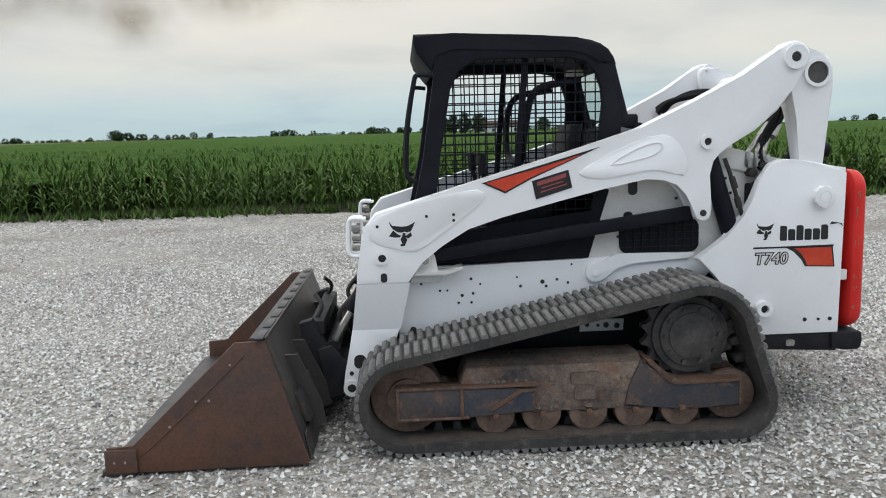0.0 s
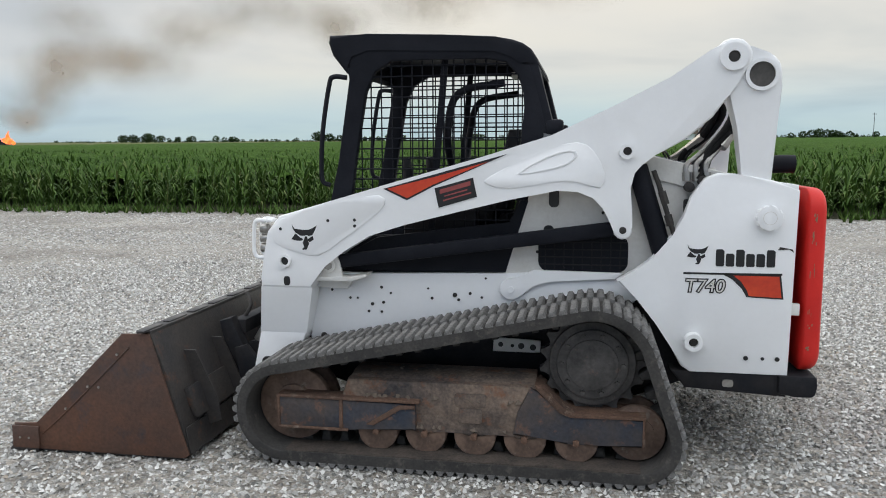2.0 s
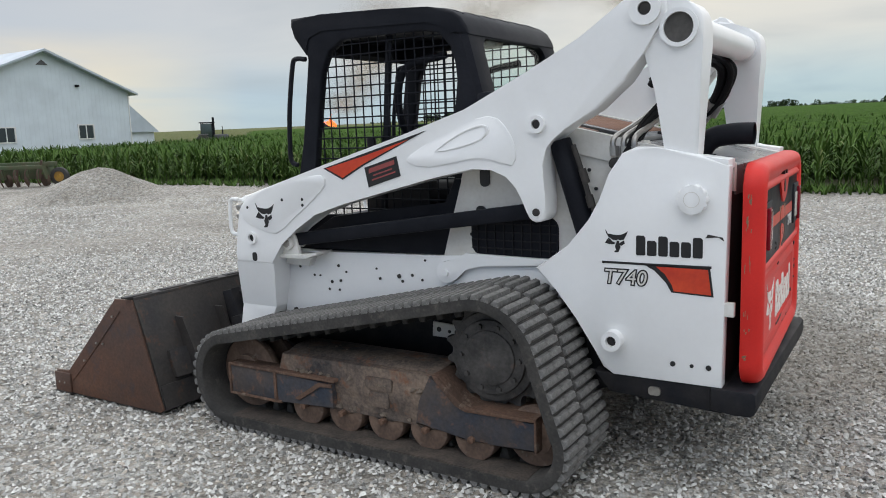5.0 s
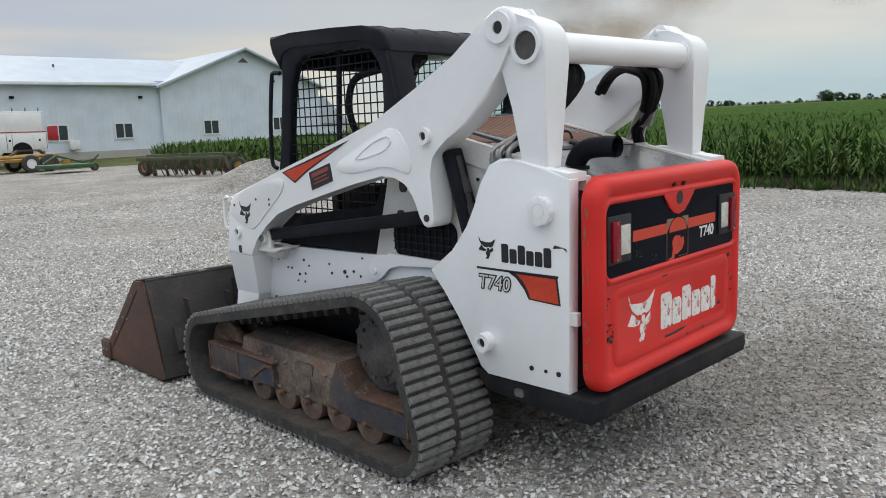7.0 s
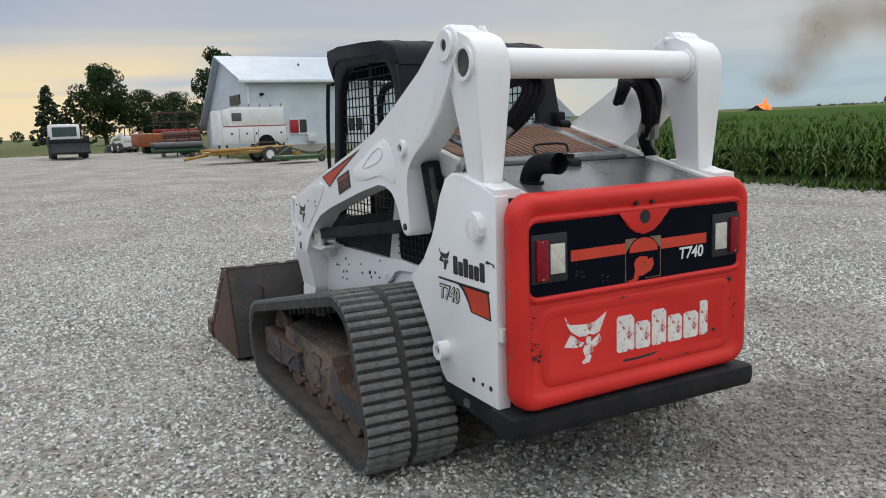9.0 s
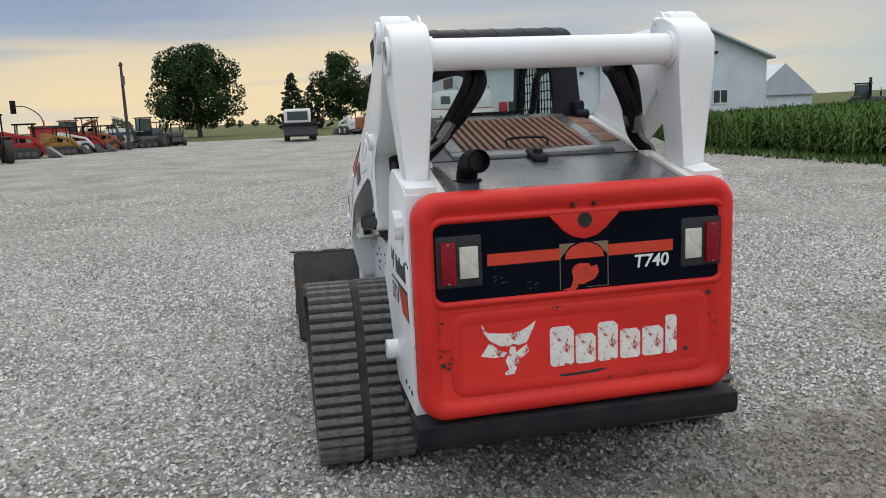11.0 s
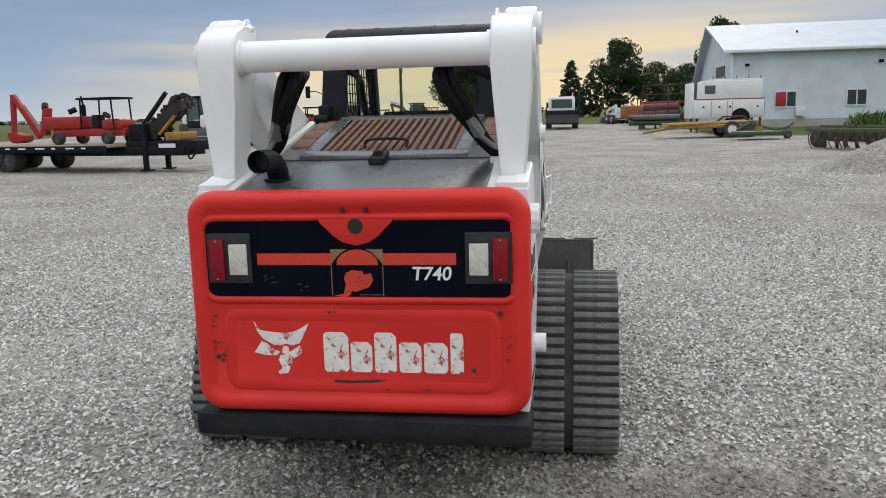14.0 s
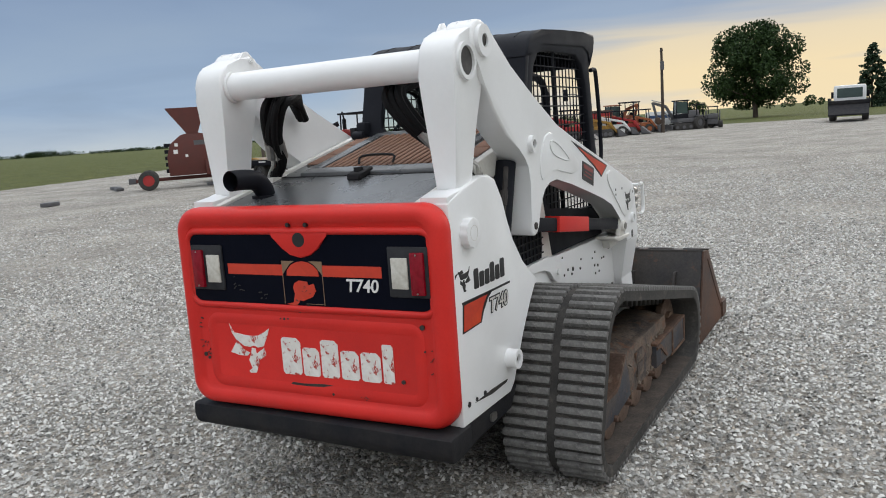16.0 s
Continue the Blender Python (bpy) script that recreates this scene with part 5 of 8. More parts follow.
cages = pair("lamp_cage", lamp_cage, WHITE, label="white guard round the work lights")


def lamp_pots(bm):
    for k in range(3):
        cyl(bm, (-0.155, 4.025, 1.01 + 0.05 * k), (-0.11, 4.025, 1.01 + 0.05 * k), 0.024, 14, bev=0.004)
    return bm


pair("work_light", lamp_pots, CHROME, split=True)


def arm_hose_rear(bm):
    """A bundle that leaves the arm, arches under the cross tube and drops to the fittings."""
    q = random.Random(21)
    for k in range(6):
        o, d = 0.026 * (k % 3), 0.034 * (k // 3)
        j = [q.uniform(-0.010, 0.010) for _ in range(12)]
        tube(bm, [(1.86 - d, 4.149 - 0.3 * o, 1.685 + 0.5 * o), (1.93 - d, 4.185 - 0.5 * o + j[0], 1.765 - 0.3 * d), (2.05 + j[1], 4.285 - o + j[2], 1.812 - 0.6 * d), (2.20 - d + j[3], 4.355 - o + j[4], 1.798 - 0.6 * d), (2.272 - d + j[5], 4.350 - o + j[6], 1.725 + j[7]), (2.225 - d + j[8], 4.288 - 0.9 * o, 1.61 + j[9]), (2.115 - 0.5 * d, 4.215 - 0.6 * o + j[10], 1.50), (2.08 - 0.4 * d, 4.150 - 0.4 * o, 1.43), (2.06 - 0.4 * d, 4.10 - 0.3 * o, 1.365)], 0.0165 + 0.003 * (k % 2), 8, 5)
    return bm


pair("hydraulic_hose", arm_hose_rear, HOSE, label="sleeved black hydraulic hose", split=True)


def steel_lines(bm):
    for k in range(3):
        tube(bm, [(1.99 + 0.045 * k, 4.10, 1.365), (1.985 + 0.045 * k, 4.105, 1.43), (2.04 + 0.035 * k, 4.165, 1.475), (2.10 + 0.030 * k, 4.215, 1.525)], 0.013, 8, 4)
        cyl(bm, (1.99 + 0.045 * k, 4.10, 1.36), (1.988 + 0.045 * k, 4.10, 1.40), 0.021, 6)
        # crimped fitting at the hose's end
        cyl(bm, (2.10 + 0.030 * k, 4.222 - 0.012 * k, 1.515), (2.175 + 0.018 * k, 4.272 - 0.016 * k, 1.585), 0.0225, 8)
    return bm


pair("steel_line", steel_lines, CHROME, split=True)


def couplers(bm):
    for k, (cx_, cz_) in enumerate(((2.06, 1.36), (2.12, 1.34), (2.0, 1.33))):
        cyl(bm, (cx_, 4.06, cz_), (cx_, 4.13, cz_), 0.024, 12, bev=0.004)
    return bm


pair("hose_coupler", couplers, IRON, split=True)


def wing(bm):
    prism(bm, [(2.36, 1.325), (2.36, 1.362), (2.47, 1.345), (2.47, 1.31)], 3.99, 4.11, bev=0.004)
    return bm


pair("tail_ledge", wing, WHITE)

# cab
C0 = 4.155
OUT = [(0.300, 1.88), (0.27, 2.05), (0.50, 2.068), (0.80, 2.066), (1.06, 2.050), (1.15, 2.026), (1.22, 1.96), (1.262, 1.86), (1.295, 1.70), (1.33, 1.55), (1.36, 1.25), (1.30, 0.98), (0.75, 0.94), (0.11, 0.90), (0.165, 1.15), (0.232, 1.45)]
INN = [(0.388, 1.81), (0.44, 1.912), (0.53, 1.963), (0.80, 1.966), (1.02, 1.962), (1.11, 1.945), (1.172, 1.878), (1.198, 1.80), (1.205, 1.72), (1.195, 1.60), (1.17, 1.25), (1.14, 1.13), (0.75, 1.08), (0.27, 1.06), (0.285, 1.15), (0.325, 1.45)]


def cab_side(bm):
    ring_prism(bm, OUT, INN, C0, C0 + 0.055, bev=0.010)
    return bm


def inside(poly, x, z):
    res = False
    for (x0, z0), (x1, z1) in zip(poly, poly[1:] + poly[:1]):
        if (z0 > z) != (z1 > z) and x < (x1 - x0) * (z - z0) / (z1 - z0) + x0:
            res = not res
    return res


def runs(poly, fixed, vertical):
    """Where a straight wire lies inside the opening."""
    lo, res, on = 0.0, [], False
    for i in range(0, 1300):
        t = i / 1000 + (0.9 if vertical else 0.1)
        hit = inside(poly, fixed, t) if vertical else inside(poly, t, fixed)
        if hit and not on:
            lo, on = t, True
        if not hit and on:
            res.append((lo - 0.01, t + 0.01))
            on = False
    return res


def screen(bm):
    y = C0 + 0.032
    for i in range(17):
        gx = 0.30 + i * 0.0545
        for a, b in runs(INN, gx, True):
            cyl(bm, (gx, y, a), (gx, y, b), 0.0038, 6)
    for i in range(17):
        gz = 1.10 + i * 0.0525
        for a, b in runs(INN, gz, False):
            cyl(bm, (a, y - 0.007, gz), (b, y - 0.007, gz), 0.0038, 6)
    return bm


def mullion(bm):
    prism(bm, [(0.70, 1.08), (0.735, 1.08), (0.815, 1.965), (0.78, 1.965)], C0 + 0.04, C0 + 0.056, bev=0.003)
    return bm


cabs = pair("cab_side", cab_side, BLACK, label="black cab side frame with rounded window", smooth=50)
for ob, mir in zip(cabs, (False, True)):
    for nm, f, mt in (("window_screen", screen, BLACK), ("mullion", mullion, BLACK)):
        h = f(B())
        if mir:
            h2 = mirrored(h)
            h.free()
            h = h2
        (parts if nm == "window_screen" else part)("screen_wire" if nm == "window_screen" else nm, h, mt, ob)
C1 = 2 * YC - C0
roof = B()
prism(roof, [(0.20, 2.10), (0.195, 2.06), (0.215, 2.0), (0.29, 1.905), (0.31, 1.93), (0.30, 2.0), (0.40, 2.035), (1.05, 2.015), (1.13, 1.99), (1.195, 1.95), (1.215, 1.925), (1.279, 1.925), (1.266, 1.962), (1.238, 2.005), (1.195, 2.035), (1.14, 2.055), (1.06, 2.069), (0.80, 2.086), (0.40, 2.102)], C0 - 0.006, C1 + 0.006, bev=0.016, seg=3)
roof_ob = part("roof", roof, BLACK, loader, "black cab roof with front visor")
for k in range(6):
    rb = B()
    yy = C0 + 0.09 + k * (C1 - C0 - 0.18) / 5
    tube(rb, [(0.45, yy, 2.096), (0.80, yy, 2.082), (1.05, yy, 2.066), (1.14, yy, 2.051), (1.20, yy, 2.028)], 0.007, 8, 4)
    part("roof_rib", rb, BLACK, roof_ob)


def rear_x(z):
    return 1.225 + (1.94 - z) * 0.26


rf = B()
ring_prism(rf, rounded(C0, 1.20, C1, 1.955, 0.03, 4), rounded(4.285, 1.585, 4.995, 1.915, 0.06, 4), 0.0, 0.045, "x", bev=0.006)
for v in rf.verts:
    v.co.x += rear_x(v.co.z)
rear_frame = part("rear_frame", rf, BLACK, loader, "black rear cab frame")
rw = B()
prism(rw, rounded(4.27, 1.57, 5.01, 1.93, 0.06, 4), 0.018, 0.024, "x")
for v in rw.verts:
    v.co.x += rear_x(v.co.z)
pane = part("rear_window", rw, GLASS, rear_frame, "tinted rear window glass")
pane.visible_shadow = False
dome = B()
box(dome, (1.10, 4.58, 1.90), (1.20, 4.66, 1.935), 0.006)
part("dome_light", dome, LENS_CLEAR, loader)
floor_bm = B()
box(floor_bm, (0.14, C0 + 0.01, 0.86), (1.34, C1 - 0.01, 0.91), 0.005)
part("cab_floor", floor_bm, BLACK_DUSTY, loader)


def pod(bm):
    prism(bm, [(0.26, 0.885), (0.30, 0.98), (0.44, 1.06), (0.75, 1.10), (1.14, 1.14), (1.19, 1.26), (1.24, 1.26), (1.12, 0.89)], C0 - 0.03, C0 + 0.002, bev=0.006)
    return bm


pair("lower_side_panel", pod, BLACK, label="black lower cab side panel")
seat_bm = B()
box(seat_bm, (0.62, 4.42, 1.10), (1.02, 4.88, 1.22), 0.04, 3)
part("seat_cushion", seat_bm, SEAT, loader)
sb = B()
prism(sb, [(0.98, 1.18), (1.10, 1.62), (1.17, 1.62), (1.10, 1.18)], 4.44, 4.86, bev=0.03, seg=3)
part("seat_back", sb, SEAT, loader)
base_ = B()
box(base_, (0.66, 4.46, 0.90), (1.0, 4.84, 1.11), 0.01)
part("seat_base", base_, BLACK, loader)
for yy in (4.33, 4.97):
    js = B()
    box(js, (0.55, yy - 0.05, 0.90), (0.95, yy + 0.05, 1.24), 0.02)
    cyl(js, (0.60, yy, 1.22), (0.57, yy, 1.36), 0.012, 10)
    cyl(js, (0.57, yy, 1.35), (0.56, yy, 1.47), 0.026, 12, bev=0.01)
    part("joystick", js, SEAT, loader)
bar = B()
tube(bar, [(1.10, 4.24, 1.85), (0.86, 4.24, 1.80), (0.80, 4.26, 1.60), (0.80, 4.42, 1.42), (0.80, 4.88, 1.42), (0.80, 5.04, 1.60), (0.86, 5.06, 1.80), (1.10, 5.06, 1.85)], 0.02, 10, 5)
part("seat_bar", bar, BLACK, loader)


def grab(bm):
    tube(bm, [(0.29, C0 - 0.005, 1.885), (0.22, C0 - 0.005, 1.89), (0.195, C0 - 0.005, 1.85), (0.155, C0 - 0.005, 1.62), (0.142, C0 - 0.005, 1.42), (0.15, C0 - 0.005, 1.35), (0.19, C0 - 0.005, 1.33)], 0.013, 8, 5)
    return bm


pair("grab_handle", grab, BLACK)


def hinge(bm):
    box(bm, (1.31, C0 - 0.005, 1.58), (1.40, C0 + 0.06, 1.66), 0.015)
    cyl(bm, (1.40, C0 - 0.02, 1.585), (1.40, C0 + 0.05, 1.585), 0.028, 16, bev=0.005)
    return bm


pair("cab_hinge", hinge, BLACK)

# quick coupler and tilt cylinders
def coupler(bm):
    prism(bm, [(-0.36, 0.08), (-0.24, 0.16), (-0.24, 0.24), (-0.40, 0.60), (-0.47, 0.58)], 4.14, 4.22, bev=0.008)
    prism(bm, [(-0.32, 0.16), (-0.18, 0.22), (-0.17, 0.30), (-0.30, 0.46), (-0.37, 0.44)], 4.10, 4.14, bev=0.006)
    return bm


pair("coupler_plate", coupler, BLACK_DUSTY, label="dark quick coupler plate")
cpb = B()
cyl(cpb, (-0.30, 4.2, 0.42), (-0.30, 5.1, 0.42), 0.04, 16)
box(cpb, (-0.42, 4.2, 0.50), (-0.34, 5.1, 0.58), 0.01)
box(cpb, (-0.34, 4.2, 0.12), (-0.26, 5.1, 0.22), 0.01)
parts("coupler_bar", cpb, BLACK_DUSTY, loader)


def tilt_cyl(bm):
    cyl(bm, (-0.02, 4.24, 0.90), (-0.19, 4.24, 0.62), 0.042, 16, bev=0.005)
    return bm


def tilt_rod(bm):
    cyl(bm, (-0.19, 4.24, 0.62), (-0.29, 4.24, 0.46), 0.022, 12)
    return bm


def coupler_lever(bm):
    tube(bm, [(-0.40, 4.3, 0.56), (-0.36, 4.32, 0.64), (-0.40, 4.36, 0.70)], 0.012, 8, 3)
    tube(bm, [(-0.22, 4.3, 0.50), (-0.26, 4.28, 0.60), (-0.16, 4.26, 0.72)], 0.014, 8, 4)
    return bm


pair("tilt_cylinder", tilt_cyl, BLACK)
pair("tilt_rod", tilt_rod, CHROME)
pair("lever", coupler_lever, IRON, split=True)
xm = B()
box(xm, (-0.10, 4.09, 0.86), (0.06, 2 * YC - 4.09, 0.98), 0.02)
part("arm_cross_member", xm, BLACK, loader)
fr_ = B()
box(fr_, (0.03, 4.14, 0.40), (0.10, 2 * YC - 4.14, 0.90), 0.01)
part("front_plate", fr_, WHITE_DIRTY, loader)

# bucket
K0, K1 = 3.560, 5.645


def bucket_side(bm, y0, y1):
    prism(bm, [(-1.32, 0.015), (-0.395, 0.018), (-0.372, 0.034), (-0.555, 0.635), (-0.70, 0.63), (-1.20, 0.145), (-1.33, 0.145)], y0, y1, bev=0.005)
    return bm


for y0, y1 in ((K0, K0 + 0.016), (K1 - 0.016, K1)):
    part("bucket_side", bucket_side(B(), y0, y1), RUST, loader, "rusty brown bucket side plate")
for y0, y1 in ((K0 - 0.012, K0 + 0.002), (K1 - 0.002, K1 + 0.012)):
    wp = B()
    box(wp, (-1.335, y0, 0.02), (-1.185, y1, 0.135), 0.003)
    part("wear_plate", wp, RUST, loader)
pins_ = B()
for bx_, bz_ in ((-1.29, 0.075), (-1.24, 0.075), (-1.02, 0.24), (-0.89, 0.36), (-0.83, 0.36), (-0.72, 0.53)):
    cyl(pins_, (bx_, K0 - 0.016, bz_), (bx_, K0 - 0.008, bz_), 0.006, 8)
parts("bolt", pins_, CHROME, loader)
bk = B()
shell_out = [(-1.36, 0.004), (-0.42, 0.004), (-0.375, 0.030), (-0.398, 0.16), (-0.468, 0.40), (-0.555, 0.645)]
shell_in = [(-0.585, 0.635), (-0.495, 0.385), (-0.425, 0.17), (-0.41, 0.07), (-0.44, 0.032), (-1.36, 0.028)]
prism(bk, shell_out + shell_in, K0 + 0.016, K1 - 0.016, bev=0.003)
shell = part("bucket_shell", bk, DARK_STEEL, loader, "scuffed dark steel bucket back and floor")
lipb = B()
box(lipb, (-0.63, K0 + 0.016, 0.615), (-0.55, K1 - 0.016, 0.648), 0.006)
part("top_lip", lipb, DARK_STEEL, shell)
ce = B()
prism(ce, [(-1.365, 0.002), (-1.20, -0.004), (-1.20, 0.030), (-1.345, 0.030)], K0, K1, bev=0.003)
part("cutting_edge", ce, DARK_STEEL, shell, "worn steel cutting edge")
for yy in (3.80, 4.10, 5.15, 5.45):
    gs = B()
    prism(gs, [(-0.40, 0.10), (-0.31, 0.14), (-0.33, 0.26), (-0.44, 0.50), (-0.52, 0.50)], yy, yy + 0.015)
    part("gusset", gs, DARK_STEEL, shell)
st = B()
prism(st, [(-0.45, 0.33), (-0.405, 0.19), (-0.375, 0.19), (-0.425, 0.34)], K0 + 0.12, K1 - 0.12, bev=0.004)
part("back_stiffener", st, DARK_STEEL, shell)
wpl = B()
prism(wpl, [(-0.372, 0.030), (-0.366, 0.032), (-0.388, 0.165), (-0.394, 0.165)], K0 + 0.02, K1 - 0.02, bev=0.002)
part("heel_plate", wpl, DARK_STEEL, shell)
bt_ = B()
for k in range(9):
    yy = K0 + 0.06 + k * (K1 - K0 - 0.12) / 8
    box(bt_, (-0.60, yy - 0.09, 0.645), (-0.56, yy + 0.09, 0.655), 0.003)
parts("lip_strip", bt_, DARK_STEEL, shell)
weld = B()
for y_ in (K0 - 0.002, K1 + 0.002):
    tube(weld, [(-1.17, y_, 0.10), (-1.10, y_, 0.155), (-0.86, y_, 0.375), (-0.66, y_, 0.565)], 0.004, 6, 3)
parts("weld_bead", weld, RUST, shell)
# true width: the near side keeps its place
loader.location.y = 4.629
loader.scale = (1, 0.98, 1)


# ---- the yard's loose gravel ----
# oily damp patches: middle, scale along x and y, depth
PATCHES = ((2.5, 6.15, 1.5, 0.80, 0.64), (1.35, 7.8, 0.75, 1.5, 0.40))
def stone_material(name, stops):
    m, n, l, b = nodes_of(name)
    geo = n.new("ShaderNodeNewGeometry")
    r = n.new("ShaderNodeValToRGB")
    while len(r.color_ramp.elements) < len(stops):
        r.color_ramp.elements.new(0.5)
    for e, (p, c) in zip(r.color_ramp.elements, stops):
        e.position, e.color = p, (*c, 1)
    l.new(geo.outputs["Random Per Island"], r.inputs[0])
    nz = n.new("ShaderNodeTexNoise")
    nz.inputs["Scale"].default_value = 150
    l.new(geo.outputs["Position"], nz.inputs["Vector"])
    mx = n.new("ShaderNodeMixRGB")
    mx.blend_type, mx.inputs[0].default_value = "OVERLAY", 0.35
    l.new(r.outputs[0], mx.inputs[1])
    l.new(nz.outputs[0], mx.inputs[2])
    # damp oily patch behind the machine
    nz2 = n.new("ShaderNodeTexNoise")
    nz2.inputs["Scale"].default_value, nz2.inputs["Detail"].default_value = 3.2, 6
    l.new(geo.outputs["Position"], nz2.inputs["Vector"])
    last = mx.outputs[0]
    for px, py, kx, ky, depth in PATCHES:
        off = n.new("ShaderNodeVectorMath")
        off.operation = "SUBTRACT"
        off.inputs[1].default_value = (px, py, 0)
        l.new(geo.outputs["Position"], off.inputs[0])
        sc = n.new("ShaderNodeVectorMath")
        sc.operation = "MULTIPLY"
        sc.inputs[1].default_value = (kx, ky, 1)
        l.new(off.outputs[0], sc.inputs[0])
        ln = n.new("ShaderNodeVectorMath")
        ln.operation = "LENGTH"
        l.new(sc.outputs[0], ln.inputs[0])
        ml = n.new("ShaderNodeMath")
        ml.operation, ml.inputs[1].default_value = "MULTIPLY_ADD", 1.8
        l.new(nz2.outputs[0], ml.inputs[0])
        l.new(ln.outputs["Value"], ml.inputs[2])
        fd = n.new("ShaderNodeMapRange")
        fd.inputs[1].default_value, fd.inputs[2].default_value, fd.inputs[3].default_value, fd.inputs[4].default_value = 1.5, 2.3, depth, 0.0
        l.new(ml.outputs[0], fd.inputs[0])
        dm = n.new("ShaderNodeMixRGB")
        l.new(fd.outputs[0], dm.inputs[0])
        l.new(last, dm.inputs[1])
        dm.inputs[2].default_value = (0.125, 0.105, 0.082, 1)
        last = dm.outputs[0]
    l.new(last, b.inputs["Base Color"])
    b.inputs["Roughness"].default_value = 0.85
    b.inputs["Specular IOR Level"].default_value = 0.25
    return m


STONE = stone_material("loose_limestone_chips", [(0.0, (0.125, 0.123, 0.117)), (0.24, (0.31, 0.305, 0.289)), (0.60, (0.50, 0.494, 0.471)), (0.94, (0.73, 0.725, 0.70)), (1.0, (0.44, 0.38, 0.31))])
STONE_FAR = stone_material("dusty_limestone_chips", [(0.0, (0.19, 0.187, 0.177)), (0.28, (0.34, 0.335, 0.316)), (0.65, (0.47, 0.464, 0.442)), (0.95, (0.59, 0.585, 0.56)), (1.0, (0.42, 0.37, 0.31))])
CHIP = np.array([(1, 0.8, -0.5), (-1, 0.8, -0.5), (-1, -0.8, -0.5), (1, -0.8, -0.5), (0.45, 0.1, 0.75), (-0.45, -0.1, 0.75)], dtype=np.float64)
CHIPF = np.array([(0, 1, 5), (0, 5, 4), (1, 2, 5), (2, 3, 4), (2, 4, 5), (3, 0, 4)])


def scatter_stones(rng, pts, sizes):
    """Broken chips: a rough four-cornered foot and a crooked ridge each."""
    n = len(pts)
    v = CHIP[None] * rng.uniform(0.6, 1.2, (n, 6, 1)) + rng.uniform(-0.30, 0.30, (n, 6, 3))
    v *= sizes[:, None, None] * np.stack([rng.uniform(0.75, 1.35, n), rng.uniform(0.65, 1.1, n), rng.uniform(0.6, 1.1, n)], 1)[:, None, :]
    a = rng.uniform(0, 2 * np.pi, n)
    t = rng.uniform(-0.55, 0.55, n)
    c, s = np.cos(t), np.sin(t)
    x, z = v[..., 0] * c[:, None] - v[..., 2] * s[:, None], v[..., 0] * s[:, None] + v[..., 2] * c[:, None]
    c, s = np.cos(a), np.sin(a)
    v = np.stack([x * c[:, None] - v[..., 1] * s[:, None], x * s[:, None] + v[..., 1] * c[:, None], z], -1)
    v += pts[:, None, :]
    f = CHIPF[None] + 6 * np.arange(n)[:, None, None]
    return v.reshape(-1, 3), f.reshape(-1, 3)


rng = np.random.default_rng(7)
cand = np.stack([rng.uniform(-9.5, 11.5, 560000), rng.uniform(-4.5, 13.5, 560000)], 1)
mid = np.hypot((cand[:, 0] - 1.6) / 1.2, cand[:, 1] - 4.65)
keep = rng.uniform(0, 1, len(cand)) < np.clip(1.40 - mid / 6.2, 0.0, 1.0) ** 1.2
keep &= ~((cand[:, 0] > 0.1) & (cand[:, 0] < 1.8) & (np.abs(cand[:, 1] - YC) < 0.95))
cand = cand[keep]
sizes = (0.0070 + 0.0095 * rng.beta(1.4, 3.2, len(cand))) * (1 + 0.035 * np.clip(mid[keep] - 3, 0, 5))
zz = sizes * rng.uniform(-0.15, 0.75, len(cand))
near_xy = np.concatenate([cand, zz[:, None]], 1)
sv, sf = scatter_stones(rng, near_xy, sizes)
tagged(add_raw("loose_gravel", sv, sf, STONE), "loose pale limestone chips over the yard", "gravel", kind="stuff")
# sparser, coarser stones further out, thinning towards the field and the machines
cand = np.stack([rng.uniform(-22, 22, 330000), rng.uniform(-16, 17.2, 330000)], 1)
mid = np.hypot((cand[:, 0] - 1.6) / 1.15, cand[:, 1] - 4.65)
streak_n = np.array([noise.noise((x * 0.22, y * 0.5, 2.0)) for x, y in cand[:, :2]])
keep = rng.uniform(0, 1, len(cand)) < np.clip((mid - 3.0) / 3.5, 0, 1) * np.clip((19.0 - mid) / 11.0, 0, 1) * np.clip(0.62 + 1.3 * streak_n, 0.12, 1.0)
cand, mid = cand[keep], mid[keep]
sizes = (0.011 + 0.012 * rng.beta(1.3, 3.0, len(cand))) * (1 + 0.05 * np.clip(mid - 5, 0, 10))
zz = sizes * rng.uniform(-0.38, 0.36, len(cand)) + np.array([lay(x, y) + 0.012 * noise.noise((x * 0.5, y * 0.5, 0)) for x, y in cand])
sv, sf = scatter_stones(rng, np.concatenate([cand, zz[:, None]], 1), sizes)
tagged(add_raw("scattered_gravel", sv, sf, STONE_FAR), "coarser pale limestone chips thinning across the yard", "gravel", kind="stuff")

# heap of the same gravel by the field
heap_n = 40
hv, hf = [], []
for j in range(heap_n + 1):
    for i in range(heap_n + 1):
        u, v = -3.6 + 7.2 * i / heap_n, -2.6 + 5.2 * j / heap_n
        r1 = math.hypot(u / 1.15, v)
        r2 = math.hypot((u - 1.9) / 1.5, (v - 0.5) / 1.1)
        h = max(0.90 - 0.53 * r1, 0.26 - 0.17 * r2, -0.05)
        h += 0.05 * noise.noise((u * 1.7, v * 1.7, 3)) * (1 if h > 0 else 0)
        if r1 < 0.35:
            h -= 0.10 * (0.35 - r1) / 0.35
        hv.append((-14.5 + u * 0.45 + v * 0.89, 13.05 + u * 0.89 - v * 0.45, h + 0.07))
for j in range(heap_n):
    for i in range(heap_n):
        k = j * (heap_n + 1) + i
        hf.append((k, k + 1, k + heap_n + 2, k + heap_n + 1))
